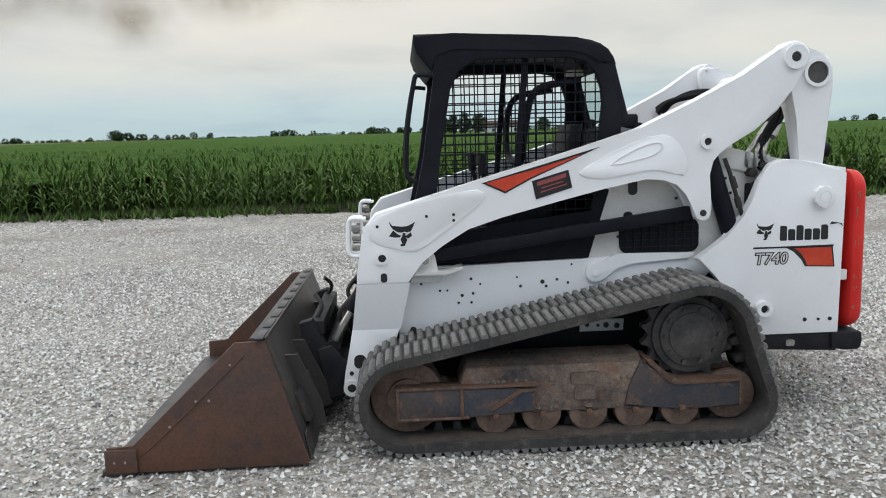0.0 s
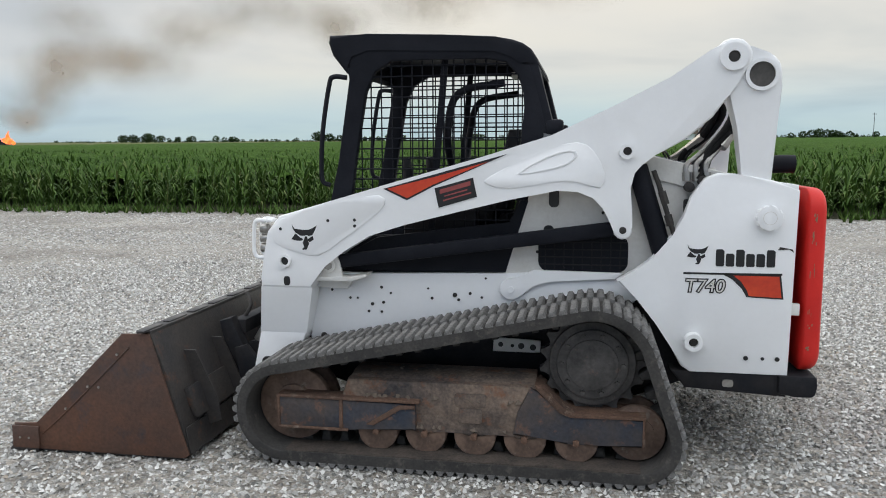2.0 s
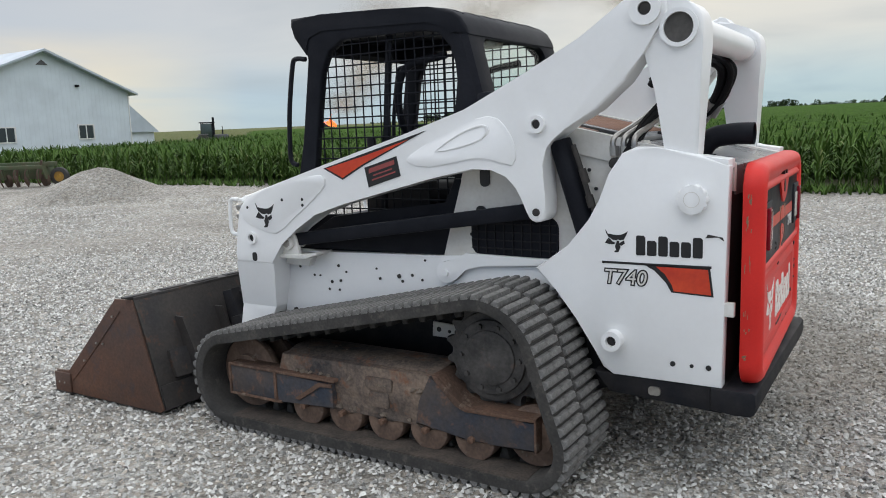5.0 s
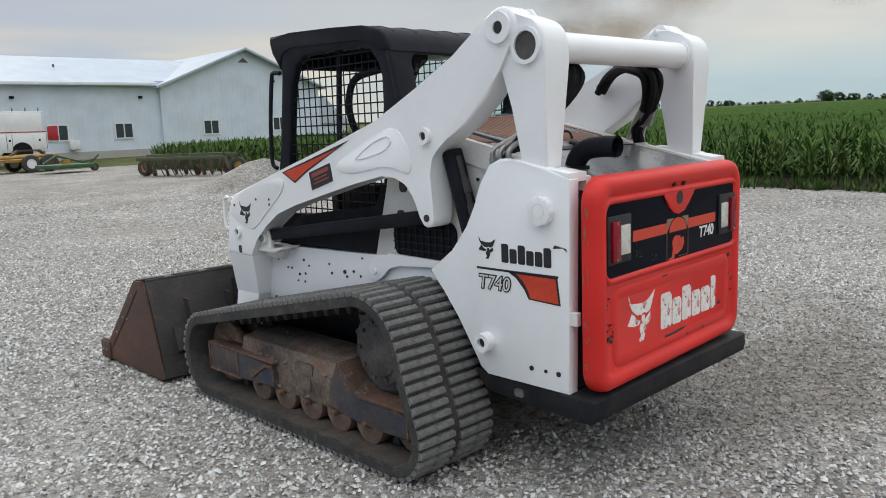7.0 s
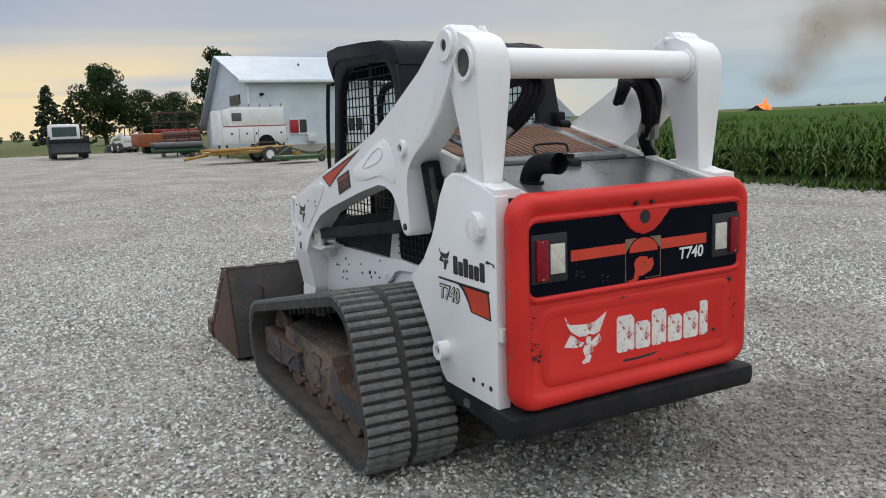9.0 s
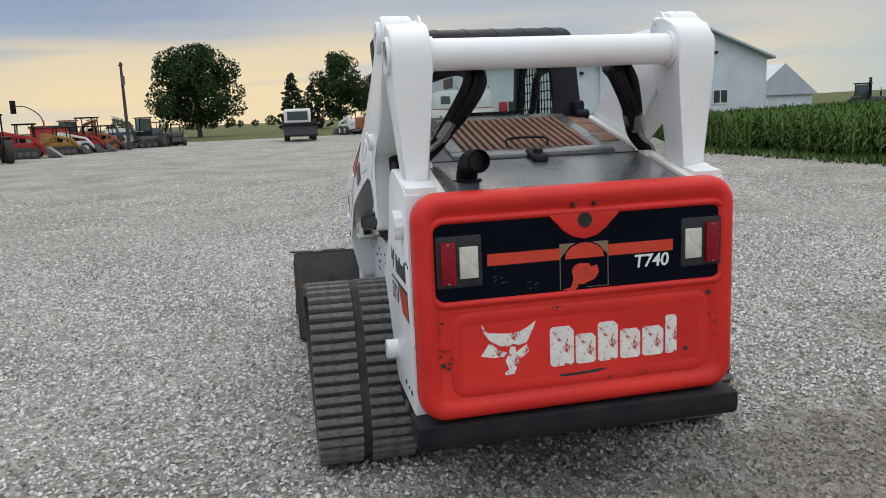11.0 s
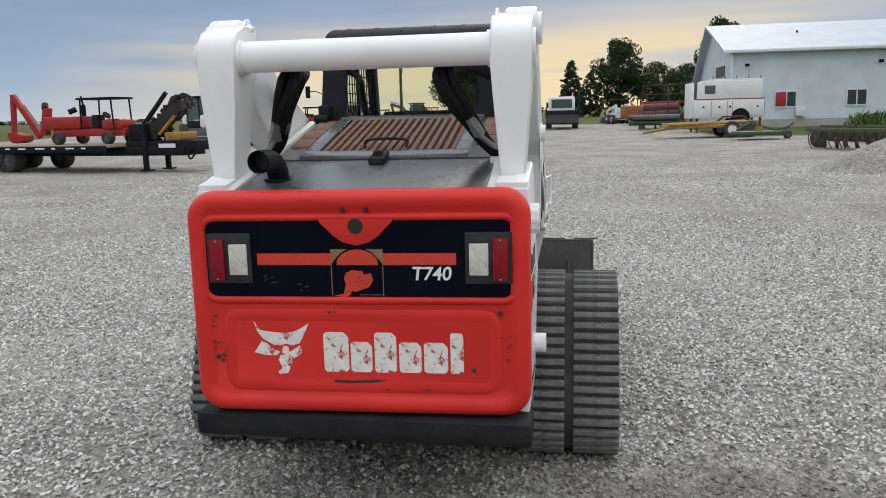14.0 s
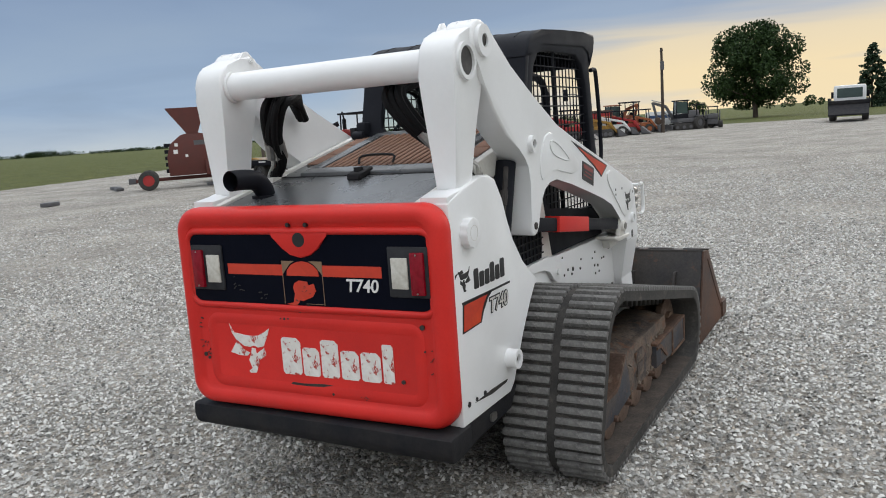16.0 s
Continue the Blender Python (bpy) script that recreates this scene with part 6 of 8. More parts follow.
heap = add_raw("gravel_mound", np.array(hv), np.array(hf), ground.data.materials[0], True)
tagged(heap, "low heap of grey crushed gravel beside the maize", "gravel heap")


# ---- maize field ----
def leaf_material(name, dark, light, dry, rough=0.5):
    m, n, l, b = nodes_of(name)
    geo = n.new("ShaderNodeNewGeometry")
    r = n.new("ShaderNodeValToRGB")
    r.color_ramp.elements.new(0.5)
    r.color_ramp.elements.new(0.9)
    for e, (p, c) in zip(r.color_ramp.elements, ((0.0, dark), (0.55, light), (0.93, light), (1.0, dry))):
        e.position, e.color = p, (*c, 1)
    l.new(geo.outputs["Random Per Island"], r.inputs[0])
    nz = n.new("ShaderNodeTexNoise")
    nz.inputs["Scale"].default_value, nz.inputs["Detail"].default_value = 9, 4
    l.new(geo.outputs["Position"], nz.inputs["Vector"])
    mx = n.new("ShaderNodeMixRGB")
    mx.blend_type, mx.inputs[0].default_value = "OVERLAY", 0.4
    l.new(r.outputs[0], mx.inputs[1])
    l.new(nz.outputs[0], mx.inputs[2])
    l.new(mx.outputs[0], b.inputs["Base Color"])
    b.inputs["Roughness"].default_value = rough
    b.inputs["Specular IOR Level"].default_value = 0.2
    return m


MAIZE = leaf_material("maize_leaf", (0.028, 0.067, 0.0105), (0.066, 0.122, 0.021), (0.15, 0.17, 0.06), 0.7)


def maize_plant(r):
    """One plant, a metre and more tall: a stalk and arching leaves; verts and triangles."""
    v, f = [], []
    h = r.uniform(0.66, 0.84)
    for k in range(2):
        a = k * math.pi / 2
        dx, dy = 0.013 * math.cos(a), 0.013 * math.sin(a)
        o = len(v)
        v += [(-dx, -dy, 0), (dx, dy, 0), (dx * .6, dy * .6, h), (-dx * .6, -dy * .6, h)]
        f += [(o, o + 1, o + 2), (o, o + 2, o + 3)]
    n = r.randint(9, 11)
    plane = r.uniform(0, 6.28)
    for k in range(n):
        t = k / (n - 1)
        a = plane + (k % 2) * math.pi + r.uniform(-0.6, 0.6)
        z0 = 0.12 + (h - 0.10) * t
        length = (0.42 + 0.30 * math.sin(math.pi * min(1, t + 0.15))) * r.uniform(0.8, 1.15)
        rise = 1.35 if t > 0.5 else 1.1
        w = 0.021
        ca, sa = math.cos(a), math.sin(a)
        o = len(v)
        for s, ww in ((0, .5), (0.3, 1.0), (0.62, 0.85), (1.0, 0.05)):
            d = length * (0.55 * s - (0.12 * s * s if t > .75 else -0.05 * s))
            z = z0 + length * (rise * s - (0.60 if t > 0.75 else 0.95) * s * s)
            z = max(z, 0.03)
            tw = r.uniform(-0.4, 0.4)
            for sg in (-1, 1):
                v.append((ca * d - sa * sg * w * ww, sa * d + ca * sg * w * ww, z + sg * w * ww * tw))
        for q in range(3):
            b = o + 2 * q
            f += [(b, b + 1, b + 3), (b, b + 3, b + 2)]
    return np.array(v), np.array(f)


pr = random.Random(5)
KINDS = [maize_plant(pr) for _ in range(10)]


def field_south(x):
    return 17.75 - 0.045 * max(0.0, -x - 4)


def field_west(y):
    return -29.0 - 0.42 * (y - 16) if y < 40 else -39.1 - 1.0 * (y - 40)


def in_field(x, y):
    return y > field_south(x) and x > field_west(y) and x > -140


def plant_field(rng, places, scales):
    vs, fs, o = [], [], 0
    for (x, y), s in zip(places, scales):
        v, f = KINDS[int(rng.integers(len(KINDS)))]
        a = rng.uniform(0, 6.28)
        ca, sa = math.cos(a), math.sin(a)
        lean = rng.uniform(-0.08, 0.12)
        q = np.empty_like(v)
        q[:, 0] = x + s * (v[:, 0] * ca - v[:, 1] * sa) + lean * v[:, 2]
        q[:, 1] = y + s * (v[:, 0] * sa + v[:, 1] * ca)
        q[:, 2] = lay(x, y) + s * v[:, 2]
        vs.append(q)
        fs.append(f + o)
        o += len(v)
    return np.concatenate(vs), np.concatenate(fs)


rng = np.random.default_rng(11)
spots, scl = [], []
for depth0, depth1, dens, big in ((0.0, 4.0, 11.0, 0.96), (4.0, 14.0, 5.5, 0.96), (14.0, 40.0, 1.3, 0.98)):
    for _ in range(int((62 + depth1 * 1.1) * (depth1 - depth0) * dens)):
        x = rng.uniform(-34 - 0.5 * depth1, 26 + 0.6 * depth1)
        row = depth0 + (depth1 - depth0) * rng.uniform(0, 1)
        if depth0 < 14:
            row = round(row / 0.76) * 0.76 + rng.normal(0, 0.04)
        y = field_south(x) + max(0.05, row)
        if in_field(x, y):
            spots.append((x, y))
            scl.append(big * rng.uniform(0.88, 1.18))
for _ in range(900):          # the field's end towards the barn
    y = rng.uniform(16.5, 40)
    x = field_west(y) + abs(rng.normal(0, 2.0))
    if in_field(x, y):
        spots.append((x, y))
        scl.append(rng.uniform(0.88, 1.12))
mv, mf = plant_field(rng, spots, scl)
tagged(add_raw("maize_plants", mv, mf, MAIZE), "rows of green young maize plants", "maize", kind="stuff")

# the closed canopy further back, down to the horizon
cv, cf, idx = [], [], {}
ts = [3.0 * 1.055 ** i for i in range(125)]
ts = [t for t in ts if t < 2200]
NA = 260
crng = random.Random(9)
for i, d in enumerate(ts):
    for j in range(NA + 1):
        ang = radians(-72 + 144 * j / NA)          # fan from a point south of the field
        px, py = (d + 24) * math.sin(ang), -6.5 + (d + 24) * math.cos(ang)
        hgt = 0.74 + 0.16 * min(1, d / 14) + crng.uniform(-0.08, 0.08) + 0.10 * noise.noise((px * 0.4, py * 0.4, 0))
        if in_field(px, py - 1.2) and in_field(px - 0.8, py):
            idx[(i, j)] = len(cv)
            cv.append((px, py, lay(px, py) + hgt))
for i in range(len(ts) - 1):
    for j in range(NA):
        k = [(i, j), (i, j + 1), (i + 1, j + 1), (i + 1, j)]
        if all(q in idx for q in k):
            cf.append([idx[q] for q in k])


def canopy_material():
    m, n, l, b = nodes_of("maize_canopy")
    geo = n.new("ShaderNodeNewGeometry")
    nz = n.new("ShaderNodeTexNoise")
    nz.inputs["Scale"].default_value, nz.inputs["Detail"].default_value, nz.inputs["Roughness"].default_value = 2.2, 9, 0.72
    l.new(geo.outputs["Position"], nz.inputs["Vector"])
    big = n.new("ShaderNodeTexNoise")
    big.inputs["Scale"].default_value, big.inputs["Detail"].default_value = 0.05, 4
    l.new(geo.outputs["Position"], big.inputs["Vector"])
    r = n.new("ShaderNodeValToRGB")
    r.color_ramp.elements.new(0.5)
    for e, (p, c) in zip(r.color_ramp.elements, ((0.36, (0.018, 0.044, 0.006)), (0.52, (0.048, 0.098, 0.016)), (0.68, (0.088, 0.150, 0.032)))):
        e.position, e.color = p, (*c, 1)
    l.new(nz.outputs[0], r.inputs[0])
    r2 = n.new("ShaderNodeValToRGB")
    for e, (p, c) in zip(r2.color_ramp.elements, ((0.35, (0.86, 0.9, 0.85)), (0.65, (1.08, 1.04, 1.0)))):
        e.position, e.color = p, (*c, 1)
    l.new(big.outputs[0], r2.inputs[0])
    mx = n.new("ShaderNodeMixRGB")
    mx.blend_type, mx.inputs[0].default_value = "MULTIPLY", 1.0
    l.new(r.outputs[0], mx.inputs[1])
    l.new(r2.outputs[0], mx.inputs[2])
    l.new(mx.outputs[0], b.inputs["Base Color"])
    b.inputs["Roughness"].default_value = 0.95
    b.inputs["Specular IOR Level"].default_value = 0.05
    bp = n.new("ShaderNodeBump")
    bp.inputs["Strength"].default_value, bp.inputs["Distance"].default_value = 1.0, 0.25
    l.new(nz.outputs[0], bp.inputs["Height"])
    l.new(bp.outputs[0], b.inputs["Normal"])
    return m


tagged(add_raw("maize_canopy", np.array(cv), np.array(cf), canopy_material()), "dense green maize canopy reaching the horizon", "maize field", kind="stuff")

# weeds along the field's edge
wv, wf = [], []
wr = random.Random(3)
for _ in range(2600):
    x = wr.uniform(-28, 16)
    y = field_south(x) + wr.gauss(-0.15, 0.25)
    if wr.random() > 0.35 + 0.65 * max(0, noise.noise((x * 0.35, 0, 0)) + 0.3):
        continue
    for k in range(5):
        a, hgt, w = wr.uniform(0, 6.28), wr.uniform(0.06, 0.26), wr.uniform(0.012, 0.03)
        dx, dy = math.cos(a), math.sin(a)
        o = len(wv)
        z = lay(x, y)
        wv += [(x - dy * w, y + dx * w, z), (x + dy * w, y - dx * w, z), (x + dx * hgt * .8, y + dy * hgt * .8, z + hgt)]
        wf.append((o, o + 1, o + 2))
tagged(add_raw("edge_weeds", np.array(wv), np.array(wf), MAIZE), "low green weeds along the field edge", "weeds", kind="stuff")


# ---- trees ----
BARK = paint("rough_bark", (0.085, 0.065, 0.050), 0.9, col2=(0.045, 0.036, 0.03), scale=9, amount=0.9, bump=0.8, bump_scale=30)
LEAF = leaf_material("broad_leaves", (0.014, 0.030, 0.010), (0.034, 0.064, 0.020), (0.065, 0.095, 0.030), 0.7)
NEEDLE = leaf_material("spruce_needles", (0.016, 0.034, 0.020), (0.034, 0.060, 0.034), (0.055, 0.080, 0.045), 0.6)


def leaf_cloud(centres, count, size, rng, flat=0.9):
    """Small random leaf quads round the given (x, y, z, radius) clumps."""
    c = np.array(centres)
    pick = rng.choice(len(c), count, p=(c[:, 3] ** 2) / (c[:, 3] ** 2).sum())
    d = rng.normal(0, 1, (count, 3))
    d /= np.linalg.norm(d, axis=1)[:, None]
    p = c[pick, :3] + d * (c[pick, 3] * rng.uniform(0.45, 1.05, count) ** 0.6)[:, None] * np.array((1, 1, flat))
    u = rng.normal(0, 1, (count, 3))
    u /= np.linalg.norm(u, axis=1)[:, None]
    w = np.cross(u, rng.normal(0, 1, (count, 3)))
    w /= np.linalg.norm(w, axis=1)[:, None]
    s = (size * rng.uniform(0.6, 1.4, count))[:, None]
    v = np.stack([p - u * s, p - w * s * 0.7, p + u * s, p + w * s * 0.7], 1)
    return v.reshape(-1, 3), np.arange(count * 4).reshape(-1, 4)


def broad_tree(at, h, spread, seed, label, leaves=15000):
    t = thing("tree", (at[0], at[1], lay(*at)), label, "tree", "trees")
    r = random.Random(seed)
    rng = np.random.default_rng(seed)
    base = Vector((at[0], at[1], lay(*at)))
    tr = B()
    tube(tr, [base + Vector((0, 0, -0.2)), base + Vector((0.1, 0, h * 0.2)), base + Vector((0.0, 0.1, h * 0.62))], 0.03 * h, 9, 4, taper=0.012 * h)
    clumps = []

    def reach(s):
        """Half width of the crown at a share of its height."""
        return spread * max(0.08, math.sin(math.pi * min(1.0, max(0.0, (s - 0.06) / 0.97)) ** 0.85)) ** 0.75

    for k in range(16):
        a = 2.4 * k + r.uniform(-0.4, 0.4)
        s = r.uniform(0.25, 0.85)
        z0 = h * s * 0.55
        rad = reach(s) * r.uniform(0.6, 0.85)
        tip = base + Vector((rad * math.cos(a), rad * math.sin(a), h * s))
        tube(tr, [base + Vector((0, 0, z0)), base.lerp(tip, 0.5) + Vector((0, 0, z0 * 0.4)), tip], 0.010 * h, 6, 3, taper=0.003 * h)
        clumps.append((*tip, spread * r.uniform(0.20, 0.32)))
    for k in range(85):
        a, s = r.uniform(0, 6.28), r.uniform(0.16, 0.93)
        q = reach(s) * r.uniform(0.15, 0.86)
        clumps.append((base.x + q * math.cos(a), base.y + q * math.sin(a), base.z + h * s, spread * r.uniform(0.14, 0.26)))
    part("trunk", tr, BARK, t)
    v, f = leaf_cloud(clumps, leaves, 0.0135 * h, rng)
    v[:, 2] = np.maximum(v[:, 2], base.z + 0.08 * h)
    crown = add_raw("crown", v - np.array(base), f, LEAF)
    crown.parent = t
    return t


def spruce(at, h, spread, seed, label):
    t = thing("conifer", (at[0], at[1], lay(*at)), label, "tree", "trees")
    r = random.Random(seed)
    rng = np.random.default_rng(seed)
    base = Vector((at[0], at[1], lay(*at)))
    tr = B()
    tube(tr, [base, base + Vector((0, 0, h * 0.5)), base + Vector((0, 0, h * 0.97))], 0.02 * h, 8, 2, taper=0.004 * h)
    clumps = []
    for k in range(70):
        z = h * (0.05 + 0.93 * (k / 70) ** 0.9)
        reach = spread * (1 - z / h) ** 0.75 * r.uniform(0.55, 1.05) + 0.1
        a = 2.4 * k + r.uniform(-0.5, 0.5)
        for s in (0.45, 0.85):
            clumps.append((base.x + reach * s * math.cos(a), base.y + reach * s * math.sin(a), base.z + z - 0.12 * reach * s, 0.06 * h * (1 - 0.55 * z / h) * r.uniform(0.8, 1.3)))
    part("trunk", tr, BARK, t)
    v, f = leaf_cloud(clumps, 8000, 0.016 * h, rng, 0.6)
    crown = add_raw("crown", v - np.array(base), f, NEEDLE)
    crown.parent = t
    return t


broad_tree((-94.5, -6.3), 11.0, 6.0, 21, "tall broad leafy shade tree beside the far drive", 26000)
spruce((-126.6, 5.4), 9.3, 3.6, 23, "dark green spruce behind the yard")
spruce((-130.0, 8.6), 7.5, 4.2, 24, "dark bushy spruce behind the yard")
broad_tree((-128.3, 13.3), 12.4, 5.2, 25, "dark leafy tree behind the yard")
broad_tree((-128.0, 19.4), 8.2, 4.6, 26, "low dark tree behind the parked machines")
broad_tree((-77.4, 20.6), 9.9, 3.6, 27, "leafy tree rising behind the barn gable")
broad_tree((-131.0, 24.5), 8.0, 5.0, 28, "low dark tree behind the parked machines")


# woods along the skyline, too far to count
def wood_line(name, p0, p1, count, h0, h1, seed, label):
    rng = np.random.default_rng(seed)
    cl = []
    for k in range(count):
        s = rng.uniform(0, 1)
        x, y = p0[0] + (p1[0] - p0[0]) * s, p0[1] + (p1[1] - p0[1]) * s
        gate_ = noise.noise((s * 9 + seed, 0, 0))
        if gate_ < (-9 if h1 < 4.5 else -0.12):
            continue
        h = rng.uniform(h0, h1) * (0.7 + 0.7 * max(0, gate_ + 0.2))
        cl.append((x, y, lay(x, y) + h * 0.5, h * 0.5))
    v, f = leaf_cloud(cl, (70 if h1 < 5 else 170) * len(cl), 0.07 * h1, rng)
    return tagged(add_raw(name, v, f, LEAF), label, "woods", kind="stuff")


wood_line("far_woods", (-520, 800), (60, 900), 110, 5, 10, 31, "distant dark tree line beyond the maize")
wood_line("far_hedge", (-640, 860), (330, 860), 620, 2.0, 4.2, 36, "low dark hedge line on the skyline")
wood_line("far_woods", (60, 620), (420, 560), 60, 3, 7, 32, "distant dark tree line beyond the maize")
wood_line("far_hedge", (-420, -500), (-40, -640), 420, 2.6, 4.4, 33, "distant dark tree line beyond the meadow")
wood_line("far_hedge", (-760, -250), (-400, -500), 420, 2.6, 4.4, 34, "distant dark tree line beyond the meadow")
wood_line("far_hedge", (-330, 20), (-300, -60), 30, 2, 5, 35, "distant hedge across the road")


# ---- barn and shed ----
def siding(name, col):
    """Ribbed sheet metal: upright ribs in the relief, weather stains."""
    m, n, l, b = nodes_of(name)
    geo = n.new("ShaderNodeNewGeometry")
    nz = n.new("ShaderNodeTexNoise")
    nz.inputs["Scale"].default_value, nz.inputs["Detail"].default_value = 0.9, 7
    l.new(geo.outputs["Position"], nz.inputs["Vector"])
    r = n.new("ShaderNodeValToRGB")
    for e, (p, c) in zip(r.color_ramp.elements, ((0.35, tuple(v * 0.88 for v in col)), (0.65, col))):
        e.position, e.color = p, (*c, 1)
    l.new(nz.outputs[0], r.inputs[0])
    l.new(r.outputs[0], b.inputs["Base Color"])
    b.inputs["Roughness"].default_value = 0.45
    return m


SIDING = siding("pale_ribbed_siding", (0.64, 0.71, 0.78))
ROOF_METAL = siding("white_metal_roof", (0.46, 0.52, 0.59))
TRIM_WHITE = paint("white_trim", (0.75, 0.76, 0.76), 0.5, scale=1.5, bump=0.02)
CONCRETE = paint("pale_concrete", (0.42, 0.40, 0.37), 0.9, scale=1.2, bump=0.3)
DARK_GLASS = paint("dark_window_glass", (0.035, 0.042, 0.05), 0.08, scale=0.8, bump=0.0, spec=0.6)
VENT_GREY = paint("grey_vent_pipe", (0.10, 0.10, 0.11), 0.6, scale=3, bump=0.05)
BX, GL = -45.3, 0.42
EAVE, RIDGE = 4.85, 7.30
EAVE_M, RIDGE_M = 5.05, 7.02          # the long part beside the gable wing
barn = thing("barn", (-52, 26, GL - 0.3), "long pale metal barn with white roof", "barn")
main = B()
prism(main, [(BX, GL - 0.4), (BX, EAVE_M), (BX - 6.6, RIDGE_M), (BX - 13.4, 2.35), (BX - 13.4, GL - 0.4)], 14.95, 24.67)
main_ob = part("main_wall", main, SIDING, barn, "pale ribbed metal wall")
wing_bm = B()
prism(wing_bm, [(24.67, GL - 0.4), (24.67, EAVE), (30.85, RIDGE), (37.05, EAVE), (37.05, GL - 0.4)], BX + 0.25, BX - 24, "x")
wing_ob = part("wing_wall", wing_bm, SIDING, barn, "pale ribbed gable wall")
rib_bm = B()
k = 14.95
while k < 37.0:
    top = EAVE_M if k < 24.67 else EAVE + (RIDGE - EAVE) * (1 - abs(k - 30.85) / 6.2)
    xx = BX if k < 24.67 else BX + 0.25
    box(rib_bm, (xx, k - 0.025, GL - 0.2), (xx + 0.007, k + 0.025, top - 0.08))
    k += 0.30
tagged(part("siding_rib", rib_bm, SIDING, barn), kind="stuff")


def slab_roof(bm, pts, t, a, b, axis):
    prism(bm, pts + [(p, z - t) for p, z in reversed(pts)], a, b, axis)
    return bm


r1 = slab_roof(B(), [(BX + 0.45, EAVE_M - 0.06), (BX - 6.6, RIDGE_M + 0.08), (BX - 13.9, 2.10)], 0.14, 14.45, 24.42, "y")
part("main_roof", r1, ROOF_METAL, barn, "white metal roof")
r3 = slab_roof(B(), [(BX - 0.05, 5.14), (BX - 6.6, RIDGE_M + 0.08), (BX - 12.0, 3.4)], 0.14, 24.424, 30.9, "y")
part("valley_roof", r3, ROOF_METAL, barn, "white metal roof")
rv = B()
cyl(rv, (BX - 3.6, 19.6, 5.9), (BX - 3.6, 19.6, 6.35), 0.07, 10)
part("roof_vent", rv, VENT_GREY, barn)
r2 = slab_roof(B(), [(24.3, EAVE - 0.06), (30.85, RIDGE + 0.14), (37.45, EAVE - 0.06)], 0.14, BX + 0.75, BX - 24.4, "x")
part("wing_roof", r2, ROOF_METAL, barn, "white metal roof")
g = B()
box(g, (BX + 0.40, 14.4, EAVE_M - 0.24), (BX + 0.52, 24.35, EAVE_M - 0.08), 0.01)
part("gutter", g, TRIM_WHITE, barn)
for yy in (14.98, 36.98):
    g = B()
    box(g, (BX + 0.02, yy - 0.045, GL - 0.1), (BX + 0.30, yy + 0.045, EAVE - 0.1), 0.01)
    part("corner_trim", g, TRIM_WHITE, barn)
bs = B()
box(bs, (BX - 0.2, 14.9, GL - 0.5), (BX + 0.06, 24.67, GL + 0.42))
part("foundation", bs, CONCRETE, barn)


def barn_window(y, z, w=1.05, h=0.85, x=BX):
    fr = B()
    ring_prism(fr, [(y - w / 2 - 0.08, z - h / 2 - 0.08), (y + w / 2 + 0.08, z - h / 2 - 0.08), (y + w / 2 + 0.08, z + h / 2 + 0.08), (y - w / 2 - 0.08, z + h / 2 + 0.08)], [(y - w / 2, z - h / 2), (y + w / 2, z - h / 2), (y + w / 2, z + h / 2), (y - w / 2, z + h / 2)], x + 0.0, x + 0.07, "x")
    box(fr, (x + 0.03, y - 0.03, z - h / 2), (x + 0.06, y + 0.03, z + h / 2))
    wo = part("window", fr, TRIM_WHITE, barn)
    for s in (-1, 1):
        gl = B()
        box(gl, (x + 0.004, y + s * w / 4 - w / 4 + 0.02, z - h / 2), (x + 0.03, y + s * w / 4 + w / 4 - 0.02, z + h / 2))
        part("pane", gl, DARK_GLASS, wo)


barn_window(18.25, 2.02)
barn_window(22.2, 2.04)
barn_window(28.08, 2.10, x=BX + 0.25)
barn_window(33.5, 2.2, x=BX + 0.25)
sg = B()
box(sg, (BX + 0.06, 17.62, 1.62), (BX + 0.11, 18.2, 2.42), 0.01)
part("red_panel", sg, paint("red_sign", (0.42, 0.02, 0.03), 0.5), barn, "red panel beside the window")
vt = B()
prism(vt, [(30.45, 6.45), (30.85, 6.78), (31.25, 6.45)], BX + 0.25, BX + 0.30, "x")
part("gable_vent", vt, VENT_GREY, barn)
for y, z, x in ((33.1, 5.2, BX + 0.25), (23.4, 4.1, BX), (15.9, 4.1, BX)):
    lp = B()
    box(lp, (x, y - 0.12, z - 0.08), (x + 0.2, y + 0.12, z + 0.08), 0.03)
    part("wall_lamp", lp, BLACK, barn)
# flat panel on the gable, black for the shade inside the hatch
gw = B()
box(gw, (BX - 4.6, 14.90, 3.55), (BX - 1.7, 14.96, 4.2))
part("loft_opening", gw, INK, barn, "black panel for the shade inside an open loft hatch")
ac = B()
box(ac, (BX + 0.05, 18.75, 1.0), (BX + 0.35, 19.3, 1.55), 0.02)
part("meter_box", ac, TRIM_WHITE, barn)
shed = thing("shed", (-84, 62, lay(-84, 62)), "small white metal shed with steep roof beyond the barn", "shed")
sw = B()
box(sw, (-90, 58.5, lay(-84, 62) - 0.5), (-80, 66.5, 2.6))
part("shed_wall", sw, SIDING, shed)
sr = B()
prism(sr, [(58.0, 2.5), (62.5, 6.2), (67.0, 2.5)], -79.6, -90.4, "x")
part("shed_roof", sr, ROOF_METAL, shed)


